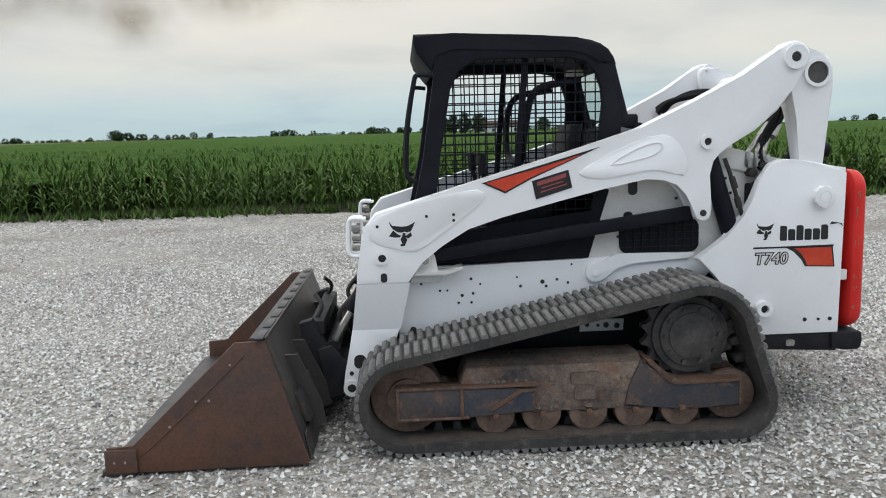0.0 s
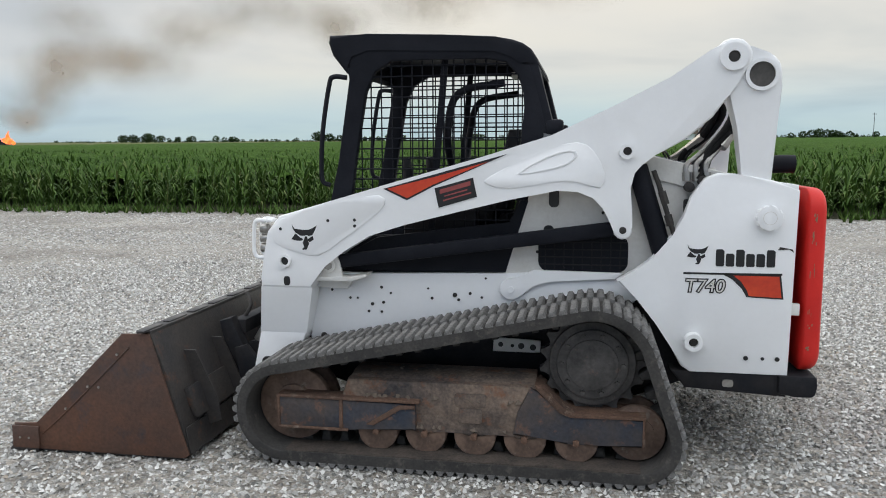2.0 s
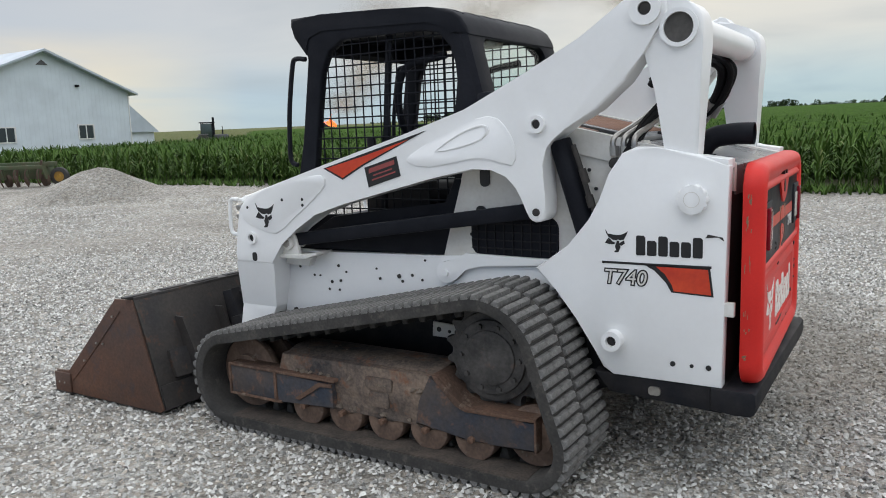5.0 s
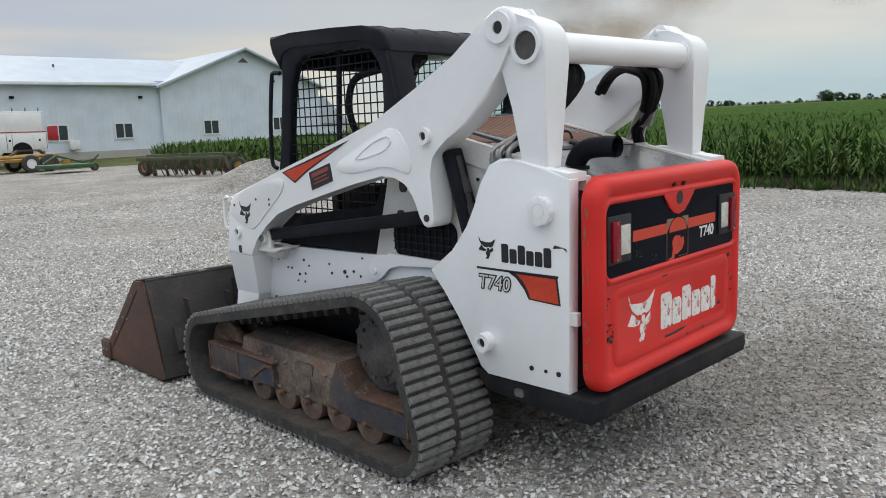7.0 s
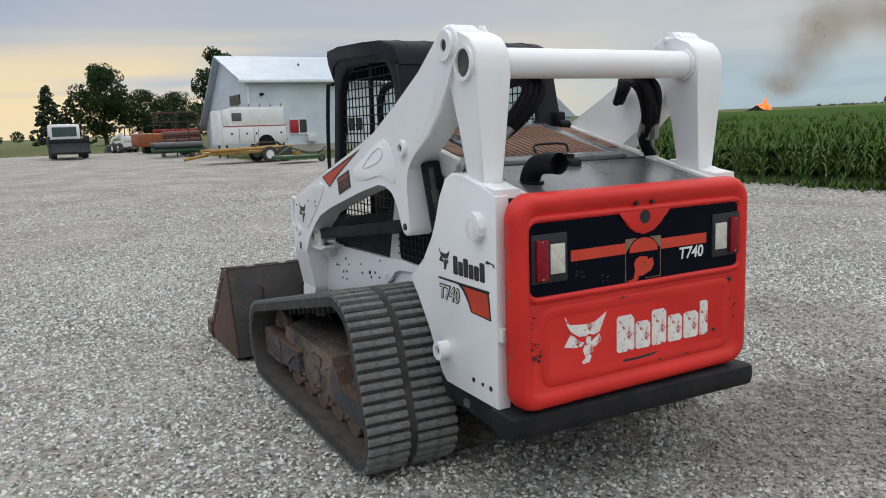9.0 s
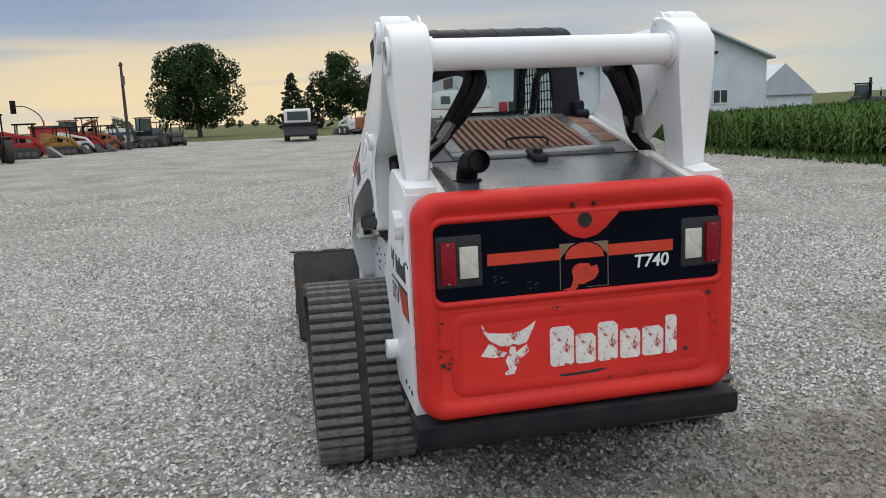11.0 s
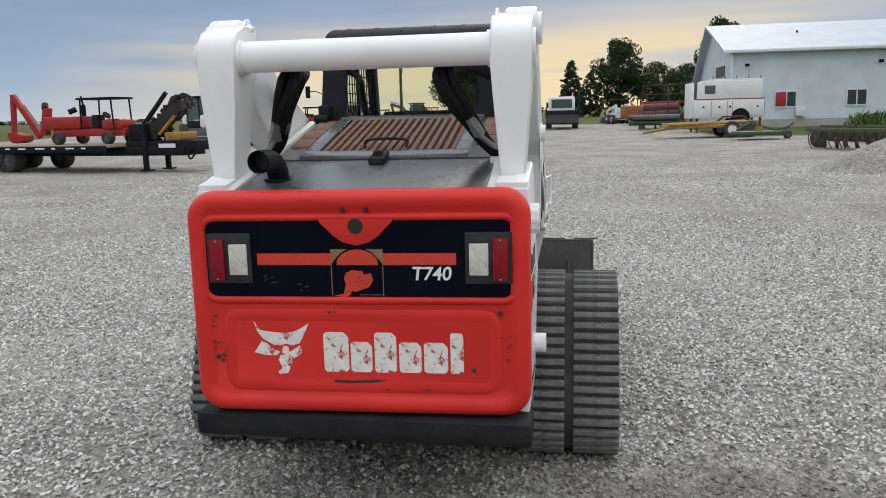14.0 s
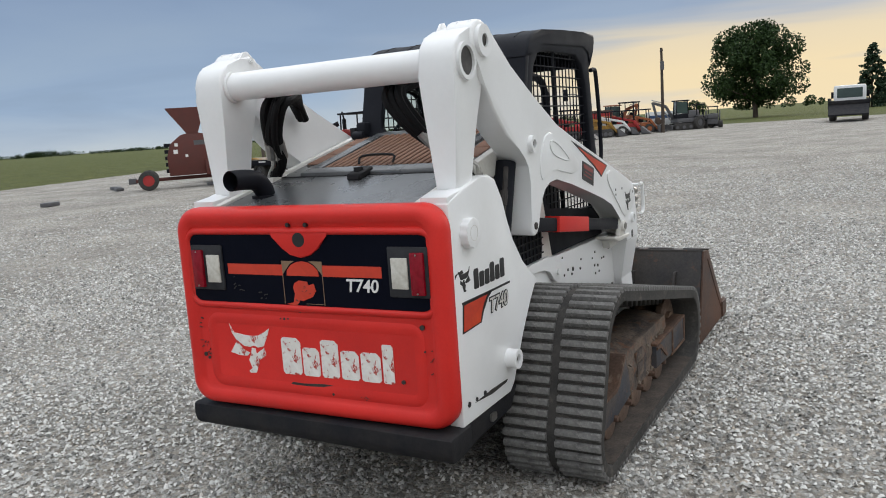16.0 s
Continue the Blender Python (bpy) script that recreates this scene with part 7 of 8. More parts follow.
# ---- vehicles and farm machines, built at the origin facing +x, then set down ----
TYRE = paint("tyre_rubber", (0.030, 0.030, 0.031), 0.85, col2=(0.06, 0.055, 0.05), scale=8, amount=0.8, bump=0.4)
VRED = paint("faded_red_machine_paint", (0.42, 0.018, 0.017), 0.5, col2=(0.22, 0.012, 0.012), scale=2.5, amount=0.8, bump=0.1)
VDARKRED = paint("dark_red_mill_paint", (0.105, 0.024, 0.018), 0.6, col2=(0.065, 0.018, 0.014), scale=3, bump=0.2)
VORANGE = paint("orange_machine_paint", (0.40, 0.115, 0.03), 0.55, col2=(0.18, 0.06, 0.03), scale=2.5, amount=0.9, bump=0.15)
VYELLOW = paint("yellow_machine_paint", (0.42, 0.23, 0.03), 0.55, col2=(0.20, 0.115, 0.03), scale=3, amount=0.9, bump=0.15)
VGREEN = paint("green_machine_paint", (0.030, 0.105, 0.045), 0.55, col2=(0.03, 0.05, 0.03), scale=3, amount=0.9, bump=0.15)
VWHITE = paint("white_machine_paint", (0.78, 0.79, 0.79), 0.45, col2=(0.64, 0.64, 0.63), scale=2, bump=0.05)
VGREY = paint("grey_machine_paint", (0.10, 0.10, 0.11), 0.55, col2=(0.06, 0.06, 0.06), scale=3, bump=0.1)
VRUST = paint("weathered_rusty_iron", (0.085, 0.052, 0.036), 0.85, col2=(0.04, 0.028, 0.022), scale=4, bump=0.4)
CHAIN_IRON = paint("oily_rusted_chain", (0.036, 0.027, 0.022), 0.85, col2=(0.016, 0.014, 0.013), scale=5, amount=1.0, bump=0.4, col3=(0.09, 0.055, 0.035), edge=(0.56, 0.72))
PLANK = paint("weathered_deck_timber", (0.30, 0.24, 0.18), 0.85, col2=(0.2, 0.16, 0.12), scale=4, bump=0.4)
CABGLASS = paint("dark_cab_glass", (0.05, 0.075, 0.07), 0.06, scale=1.5, bump=0.0, spec=0.7)
RIMRED = paint("red_wheel_rim", (0.45, 0.03, 0.03), 0.5, bump=0.05)


def wheel(parent, x, y, z, r, w, rim=None):
    t = B()
    hollow(t, (x, y - w / 2, z), (x, y + w / 2, z), r, r * 0.56, 26)
    bevel(t, [e for e in t.edges if all(abs((Vector((v.co.x - x, v.co.z - z))).length - r) < 1e-4 for v in e.verts) and abs(e.verts[0].co.y - e.verts[1].co.y) < 1e-5], 0.18 * w, 2)
    ty = part("tyre", t, TYRE, parent)
    h = B()
    cyl(h, (x, y - w * 0.36, z), (x, y + w * 0.36, z), r * 0.57, 20)
    cyl(h, (x, y - w * 0.46, z), (x, y + w * 0.46, z), r * 0.22, 12)
    part("rim", h, rim or VGREY, ty)
    return ty


def crawler(parent, x0, x1, y, r, w):
    t = B()
    prism(t, arc(x1 - r, r, r, -90, 90, 8) + arc(x0 + r, r, r, 90, 270, 8), y - w / 2, y + w / 2, bev=0.02)
    tr = part("crawler_track", t, TYRE, parent)
    rl = B()
    for k in range(4):
        xx = x0 + r + (x1 - x0 - 2 * r) * k / 3
        cyl(rl, (xx, y - w / 2 - 0.02, r * 0.8), (xx, y + w / 2 + 0.02, r * 0.8), r * 0.5, 14)
    part("track_roller", rl, VGREY, tr)


def bx(parent, name, lo, hi, mat_, bev=0.03, label=""):
    return part(name, box(B(), lo, hi, bev), mat_, parent, label)


def rops(parent, x0, x1, y0, y1, z0, z1, mat_, roof_mat=None, glass=None):
    for x in (x0, x1):
        for y in (y0, y1):
            part("post", cyl(B(), (x, y, z0), (x + (0.06 if x == x0 else -0.06), y, z1), 0.04, 8), mat_, parent)
    bx(parent, "canopy", (x0 - 0.12, y0 - 0.1, z1), (x1 + 0.12, y1 + 0.1, z1 + 0.10), roof_mat or mat_, 0.04)
    if glass:
        for y in (y0, y1):
            bx(parent, "side_glass", (x0 + 0.06, y - 0.01, z0 + 0.08), (x1 - 0.06, y + 0.01, z1 - 0.03), glass, 0.0)
        bx(parent, "windscreen", (x1 - 0.06, y0 + 0.05, z0 + 0.08), (x1 - 0.04, y1 - 0.05, z1 - 0.03), glass, 0.0)
        bx(parent, "rear_glass", (x0 + 0.04, y0 + 0.05, z0 + 0.08), (x0 + 0.06, y1 - 0.05, z1 - 0.03), glass, 0.0)


def set_down(t, x, y, yaw, dz=0.0):
    if y < 0 and x < -8:
        # the south side of the yard, swung a touch about the machine
        a = radians(0.65)
        u, w = x - 5.4, y - 5.0
        x, y = 5.4 + u * math.cos(a) + w * math.sin(a), 5.0 - u * math.sin(a) + w * math.cos(a)
    t.matrix_basis = pose(x, y, lay(x, y) + dz, 0, 0, yaw)
    return t


def boom_arm(bm, pts, w, d):
    """A box-section arm along points in the xz plane."""
    for (xa, za), (xb, zb) in zip(pts, pts[1:]):
        v = Vector((xb - xa, zb - za)).normalized()
        n = Vector((-v.y, v.x)) * d / 2
        prism(bm, [(xa - n.x, za - n.y), (xb - n.x * .8, zb - n.y * .8), (xb + n.x * .8, zb + n.y * .8), (xa + n.x, za + n.y)], -w / 2, w / 2, bev=0.01)
    return bm


def excavator(body, label, cab_mat, track=0.42):
    """A mini excavator with its boom folded low in front."""
    t = thing("excavator", label=label, category="excavator", group="parked machines")
    for y in (-0.70, 0.70):
        crawler(t, -1.15, 1.15, y, 0.29, track)
    bx(t, "track_frame", (-0.6, -0.6, 0.25), (0.6, 0.6, 0.55), VGREY)
    dz = B()
    prism(dz, [(1.25, 0.05), (1.32, 0.05), (1.38, 0.45), (1.26, 0.45)], -0.95, 0.95, bev=0.02)
    part("dozer_blade", dz, VGREY, t)
    lower = B()
    prism(lower, arc(-0.25, 0.0, 1.05, 115, 245, 8) + [(0.85, -0.88), (0.95, -0.7), (0.95, 0.7), (0.85, 0.88)], 0.62, 0.98, "z", bev=0.04)
    part("counterweight", lower, VGREY, t, "dark grey rounded counterweight")
    hood_ = B()
    prism(hood_, arc(-0.25, 0.0, 1.0, 118, 242, 8) + [(-0.1, -0.86), (-0.1, 0.86)], 0.98, 1.62, "z", bev=0.12, seg=3)
    hd = part("engine_hood", hood_, body, t)
    bx(hd, "hood_vent", (-1.05, -0.75, 1.12), (-0.70, -0.70, 1.42), BLACK, 0.01)
    bx(hd, "rear_grille", (-1.262, -0.30, 1.12), (-1.235, 0.30, 1.40), BLACK, 0.02)
    bx(t, "cab_base", (-0.12, -0.05, 0.98), (0.95, 0.86, 1.35), cab_mat, 0.04)
    rops(t, -0.10, 0.92, -0.02, 0.84, 1.32, 2.42, BLACK, cab_mat, CABGLASS)
    part("boom", boom_arm(B(), [(0.95, 0.95), (1.55, 2.05), (2.7, 2.45)], 0.20, 0.26), body, t)
    part("boom_cylinder", cyl(B(), (1.15, 0, 0.85), (1.95, 0, 1.95), 0.05, 10), CHROME, t)
    part("stick", boom_arm(B(), [(2.7, 2.5), (2.35, 1.15)], 0.16, 0.20), body, t)
    part("stick_cylinder", cyl(B(), (1.9, 0, 2.42), (2.78, 0, 2.68), 0.045, 10), CHROME, t)
    bk_ = B()
    prism(bk_, [(2.2, 1.2), (2.45, 1.15), (2.5, 0.75), (2.2, 0.55), (1.95, 0.75)], -0.28, 0.28, bev=0.02)
    part("bucket", bk_, VRUST, t)
    return t


def farm_tractor(body, label, loader_arm=False, w=0.78):
    t = thing("tractor", label=label, category="tractor", group="parked machines")
    bx(t, "hood", (0.2, -0.38, 0.75), (1.55, 0.38, 1.35), body, 0.1)
    bx(t, "grille", (1.53, -0.30, 0.80), (1.58, 0.30, 1.28), BLACK, 0.02)
    bx(t, "chassis", (-1.0, -0.3, 0.5), (1.5, 0.3, 0.8), VGREY)
    bx(t, "platform", (-0.95, -0.65, 0.8), (0.2, 0.65, 1.05), body, 0.05)
    for y in (-w, w):
        wheel(t, -0.75, y, 0.68, 0.68, 0.42, body)
        wheel(t, 1.15, y, 0.45, 0.45, 0.30, body)
        bx(t, "fender", (-1.2, y - 0.22, 1.30), (-0.25, y + 0.22, 1.42), body, 0.06)
    rops(t, -0.95, 0.15, -0.6, 0.6, 1.05, 2.45, BLACK, BLACK)
    bx(t, "seat", (-0.75, -0.25, 1.05), (-0.35, 0.25, 1.45), SEAT, 0.06)
    part("steering_wheel", cyl(B(), (0.0, 0, 1.5), (0.06, 0, 1.53), 0.2, 16), BLACK, t)
    part("exhaust_stack", cyl(cyl(B(), (1.0, 0.25, 1.3), (1.0, 0.25, 1.75), 0.07, 10), (1.0, 0.25, 1.7), (1.0, 0.25, 2.1), 0.035, 8), BLACK, t)
    if loader_arm:
        for y in (-0.5, 0.5):
            a = boom_arm(B(), [(0.1, 1.2), (1.2, 1.35), (2.2, 0.5)], 0.12, 0.18)
            for v in a.verts:
                v.co.y += y
            part("loader_arm", a, body, t)
        bx(t, "loader_bucket", (2.1, -0.9, 0.1), (2.7, 0.9, 0.6), body, 0.05)
    return t


def small_loader(body, label, tracked=True):
    t = thing("skid_loader", label=label, category="loader", group="parked machines")
    if tracked:
        for y in (-0.7, 0.7):
            crawler(t, -0.95, 0.85, y, 0.33, 0.38)
    else:
        for y in (-0.68, 0.68):
            wheel(t, -0.6, y, 0.4, 0.4, 0.3, body)
            wheel(t, 0.45, y, 0.4, 0.4, 0.3, body)
    bx(t, "chassis", (-1.1, -0.5, 0.35), (0.85, 0.5, 0.95), body, 0.06)
    bx(t, "engine_cover", (-1.25, -0.52, 0.9), (-0.4, 0.52, 1.35), body, 0.1)
    rops(t, -0.45, 0.55, -0.42, 0.42, 0.95, 1.98, BLACK, BLACK)
    bx(t, "seat", (-0.3, -0.25, 0.95), (0.05, 0.25, 1.4), SEAT, 0.06)
    for y in (-0.62, 0.62):
        a = boom_arm(B(), [(-1.2, 1.55), (0.55, 1.15), (1.15, 0.35)], 0.12, 0.2)
        for v in a.verts:
            v.co.y += y
        part("lift_arm", a, body, t)
        bx(t, "arm_tower", (-1.3, y - 0.07, 0.9), (-1.05, y + 0.07, 1.65), body, 0.02)
    b = B()
    prism(b, [(1.2, 0.05), (1.95, 0.05), (1.25, 0.65), (1.1, 0.6)], -0.9, 0.9, bev=0.02)
    part("bucket", b, VGREY, t)
    return t


# the row along the yard's south side
def park(t, x, y, yaw, scale=1.0):
    t.matrix_basis = pose(x, y, lay(x, y), 0, 0, yaw) @ Matrix.Scale(scale, 4)
    return t


park(excavator(VWHITE, "white and grey mini excavator with green-tinted cab", BLACK), -31.9, -12.2, -118, 1.02)
park(excavator(VYELLOW, "yellow mini excavator behind a white one", BLACK), -33.9, -11.75, -125)
park(excavator(VGREEN, "small green mini excavator in the machine row", BLACK), -36.0, -12.2, -120, 0.95)
park(small_loader(VRED, "red compact loader beside the tractor", False), -37.0, -12.0, -150, 0.8)
park(farm_tractor(VDARKRED, "dark red open-station tractor with large rear tyres"), -37.9, -10.95, 205, 0.96)
park(small_loader(VRED, "red tracked loader with its arms low"), -43.2, -10.8, 100, 0.95)
park(excavator(VGREEN, "dark green machine behind the red loader", VGREEN), -46.0, -13.2, -110, 0.85)
park(small_loader(VYELLOW, "yellow-orange loader in the machine row"), -46.6, -9.75, 120, 0.82)
park(small_loader(VWHITE, "white and red skid loader in the machine row", False), -48.5, -9.3, 110, 0.82)
park(small_loader(VRED, "red loader beside a white one"), -49.4, -8.75, 100, 0.82)
park(small_loader(VORANGE, "orange wheeled loader in the machine row", False), -50.7, -8.1, 120, 0.82)
park(farm_tractor(VGREEN, "green tractor at the back of the row"), -53.5, -9.6, 170, 0.9)
park(excavator(VORANGE, "orange mini excavator at the back of the row", VORANGE), -52.4, -10.8, 140, 0.85)
park(excavator(VGREY, "dark grey mini excavator near the row's end", BLACK), -54.5, -6.0, -60, 0.85)
park(farm_tractor(VGREY, "dark grey tractor at the end of the row"), -55.0, -5.1, 150, 0.7)
park(small_loader(VGREY, "dark loader at the end of the row"), -55.8, -4.2, 190, 0.75)

trailer_van = thing("cargo_trailer", label="white enclosed cargo trailer in the machine row", category="trailer")
bx(trailer_van, "box", (-2.0, -1.0, 0.5), (2.0, 1.0, 2.3), VWHITE, 0.06)
bx(trailer_van, "name_bar", (-1.6, -1.012, 1.5), (1.4, -0.998, 1.85), paint("blue_sign_bar", (0.05, 0.10, 0.22), 0.5), 0.0)
for y in (-0.95, 0.95):
    wheel(trailer_van, -0.3, y, 0.36, 0.36, 0.22)
    wheel(trailer_van, 0.5, y, 0.36, 0.36, 0.22)
park(trailer_van, -55.6, -7.75, 95, 0.62)
sign = thing("red_container", label="flat red box on top of the machines behind", category="container")
bx(sign, "box", (-1.2, -0.9, 0), (1.2, 0.9, 1.75), VRED, 0.03)
bx(sign, "lid", (-1.3, -1.0, 1.75), (1.3, 1.0, 1.9), VRUST, 0.02)
park(sign, -52.5, -11.9, 100, 0.95)


def signal_arm(label):
    t = thing("portable_signal", label=label, category="traffic light", group="portable signals")
    part("mast", cyl(B(), (0, 0, 0), (0, 0, 2.6), 0.05, 8), VRED, t)
    part("arm", tube(B(), [(0, 0, 2.5), (0.25, 0, 3.0), (0.9, 0, 3.45), (1.5, 0, 3.5)], 0.035, 6, 4), VGREY, t)
    bx(t, "signal_head", (1.45, -0.14, 3.05), (1.75, 0.14, 3.85), BLACK, 0.03)
    for k in range(3):
        part("signal_lens", cyl(B(), (1.6, -0.15, 3.22 + 0.24 * k), (1.6, -0.13, 3.22 + 0.24 * k), 0.09, 12), LENS_RED if k == 2 else BLACK, t)
    bx(t, "base", (-0.5, -0.4, 0.1), (0.5, 0.4, 0.7), VORANGE, 0.05)
    return t


sig = signal_arm("portable traffic signal on a bent arm")
sig.matrix_basis = pose(-40.1, -13.2, lay(-40.1, -13.2) - 0.42, 0, 0, -75)
copy_thing(sig, pose(-48.3, -11.1, lay(-48.3, -11.1) - 0.45, 0, 0, -65))

# utility poles
def utility_pole(h, label):
    t = thing("utility_pole", label=label, category="pole", group="utility poles")
    part("pole", cyl(B(), (0, 0, -0.3), (0, 0, h), 0.13, 10, r2=0.08), BARK, t)
    part("cross_arm", box(B(), (-0.5, -0.05, h - 0.25), (0.5, 0.05, h - 0.12), 0.01), BARK, t)
    part("transformer", cyl(B(), (0.22, 0, h - 1.5), (0.22, 0, h - 0.9), 0.13, 12), VGREY, t)
    return t


p1 = utility_pole(5.75, "weathered wooden utility pole with a transformer")
p1.matrix_basis = pose(-50.6, -6.6, lay(-50.6, -6.6), 0, 0, 20)
t2 = utility_pole(6.75, "leaning wooden utility pole at the meadow")
t2.matrix_basis = pose(-40.0, -33.7, lay(-40.0, -33.7), 0, -3, 40)

# flatbed truck facing the yard
truck = thing("flatbed_truck", label="white cab-over truck with a grey flat bed", category="truck")
bx(truck, "cab", (0.9, -1.0, 0.75), (2.5, 1.0, 2.35), VWHITE, 0.12)
bx(truck, "windscreen", (2.47, -0.85, 1.45), (2.53, 0.85, 2.1), CABGLASS, 0.0)
for y in (-1.005, 1.005):
    bx(truck, "side_window", (1.4, y - 0.01, 1.45), (2.3, y + 0.01, 2.1), CABGLASS, 0.0)
bx(truck, "flat_bed", (-3.6, -1.2, 0.80), (0.8, 1.2, 1.05), BLACK_DUSTY, 0.03)
bx(truck, "rear_window", (0.885, -0.78, 1.5), (0.905, 0.78, 2.15), CABGLASS, 0.0)
bx(truck, "headboard", (0.72, -1.15, 1.05), (0.80, 1.15, 1.32), VGREY, 0.02)
for y in (-1.12, 1.12):
    part("mirror", box(B(), (2.2, y - 0.08, 1.5), (2.28, y + 0.08, 1.95), 0.02), BLACK, truck)
bx(truck, "tail_board", (-3.6, -1.2, 1.05), (-3.5, 1.2, 1.30), BLACK_DUSTY, 0.02)
for y in (-1.2, 1.12):
    bx(truck, "side_board", (-3.5, y, 1.05), (0.7, y + 0.08, 1.5), BLACK_DUSTY, 0.02)
bx(truck, "bumper", (2.45, -1.0, 0.45), (2.65, 1.0, 0.75), VGREY, 0.04)
bx(truck, "chassis", (-3.4, -0.45, 0.55), (2.4, 0.45, 0.85), BLACK, 0.02)
for y in (-0.95, 0.95):
    wheel(truck, 1.7, y, 0.42, 0.42, 0.28)
    wheel(truck, -2.3, y, 0.42, 0.42, 0.4)
tail = B()
prism(tail, [(-3.6, 0.9), (-4.6, 0.35), (-4.6, 0.45), (-3.6, 1.05)], -1.15, 1.15)
part("ramp", tail, BLACK_DUSTY, truck)
set_down(truck, -55.5, 4.75, 181)

# west side: skid loader, auger, rack, service truck, yellow trailer, mower, planter
set_down(small_loader(VWHITE, "white wheeled skid loader by the trees", False), -65.0, 9.4, 200)
set_down(small_loader(VORANGE, "orange wheeled loader by the trees", False), -60.0, 11.2, 160)
cottage = thing("house", label="small pale house among dark trees", category="house")
bx(cottage, "wall", (-4, -3.5, 0), (4, 3.5, 3.2), VWHITE, 0.0)
ro = B()
prism(ro, [(-4.2, 3.1), (0, 6.2), (4.2, 3.1)], -4.4, 4.4, "x")
part("roof", ro, VGREY, cottage, "grey shingle roof")
for y_ in (-1.6, 1.6):
    bx(cottage, "window", (3.98, y_ - 0.5, 1.2), (4.03, y_ + 0.5, 2.3), DARK_GLASS, 0.0)
cottage.matrix_basis = pose(-182.7, 32.8, lay(-182.7, 32.8) + 0.6, 0, 0, 15)
stack = thing("tank_stack", label="faded red tanks stacked on a rusty rack", category="farm implement")
for y_, z_ in ((-0.5, 1.15), (0.45, 1.2), (0.0, 1.75)):
    part("tank", cyl(B(), (-1.6, y_, z_), (1.5, y_ + 0.1, z_ + 0.05), 0.36, 18, bev=0.06), VDARKRED, stack)
for x_ in (-1.5, -0.5, 0.5, 1.4):
    for y_ in (-0.95, 0.95):
        part("rack_post", cyl(B(), (x_, y_, 0), (x_ + 0.05, y_, 2.5 if x_ > 0 else 1.8), 0.05, 6), VRUST, stack)
for z_ in (0.7, 1.6):
    for y_ in (-0.95, 0.95):
        part("rack_rail", cyl(B(), (-1.6, y_, z_), (1.5, y_, z_), 0.045, 6), VRUST, stack)
stack.matrix_basis = pose(-48.2, 11.3, lay(-48.2, 11.3), 0, 0, 82) @ Matrix.Scale(0.76, 4)
rolls = thing("pipe_bundle", label="grey-green pipes bundled on timber bearers", category="pipes")
pq = random.Random(14)
for r_, z_ in ((3, 0.45), (4, 0.78)):
    for k in range(r_):
        y_ = (k - r_ / 2 + 0.5) * 0.34
        part("pipe", hollow(B(), (-1.5 + pq.uniform(-0.15, 0.15), y_, z_), (1.4 + pq.uniform(-0.2, 0.2), y_, z_), 0.165, 0.135, 16), VGREEN if (k + r_) % 2 else VGREY, rolls)
for x_ in (-0.9, 0.8):
    bx(rolls, "bearer", (x_ - 0.1, -0.8, 0.05), (x_ + 0.1, 0.8, 0.285), VRUST, 0.02)
rolls.matrix_basis = pose(-46.3, 10.7, lay(-46.3, 10.7), 0, 0, 84)
balers = thing("hay_tool", label="faded orange hay tool with rusty tines", category="farm implement")
bx(balers, "housing", (-1.2, -0.8, 0.5), (1.0, 0.8, 1.5), VORANGE, 0.15)
part("drawbar", cyl(B(), (1.0, 0, 0.6), (2.6, 0, 0.4), 0.06, 8), VRUST, balers)
for y in (-0.85, 0.85):
    wheel(balers, -0.4, y, 0.4, 0.4, 0.22)
set_down(balers, -57.5, 10.4, -70)
rack = thing("lift_cage", label="red scissor lift with a rusty cage", category="lift")
bx(rack, "base", (-1.6, -0.8, 0.3), (1.6, 0.8, 0.9), VRED, 0.06)
bx(rack, "deck", (-1.7, -0.9, 1.6), (1.7, 0.9, 1.75), VRED, 0.03)
for x in (-1.6, 0, 1.6):
    for y in (-0.85, 0.85):
        part("cage_post", cyl(B(), (x, y, 1.7), (x, y, 3.0), 0.04, 6), VRUST, rack)
for z in (2.3, 3.0):
    for y in (-0.85, 0.85):
        part("cage_rail", cyl(B(), (-1.6, y, z), (1.6, y, z), 0.035, 6), VRUST, rack)
part("scissor", boom_arm(B(), [(-1.3, 0.9), (1.2, 1.6)], 0.5, 0.1), VGREY, rack)
for x in (-1.1, 1.1):
    for y in (-0.8, 0.8):
        wheel(rack, x, y, 0.32, 0.32, 0.2)
set_down(rack, -58.5, 12.7, 75)
chest = thing("sprayer_tank", label="green tank implement on small wheels", category="farm implement")
part("tank", cyl(B(), (-1.2, 0, 0.85), (1.2, 0, 0.85), 0.42, 20, bev=0.06), VGREEN, chest)
bx(chest, "frame", (-1.4, -0.5, 0.35), (1.4, 0.5, 0.48), VGREY, 0.02)
for y in (-0.6, 0.6):
    wheel(chest, 0, y, 0.33, 0.33, 0.2)
set_down(chest, -50.0, 11.65, 85)

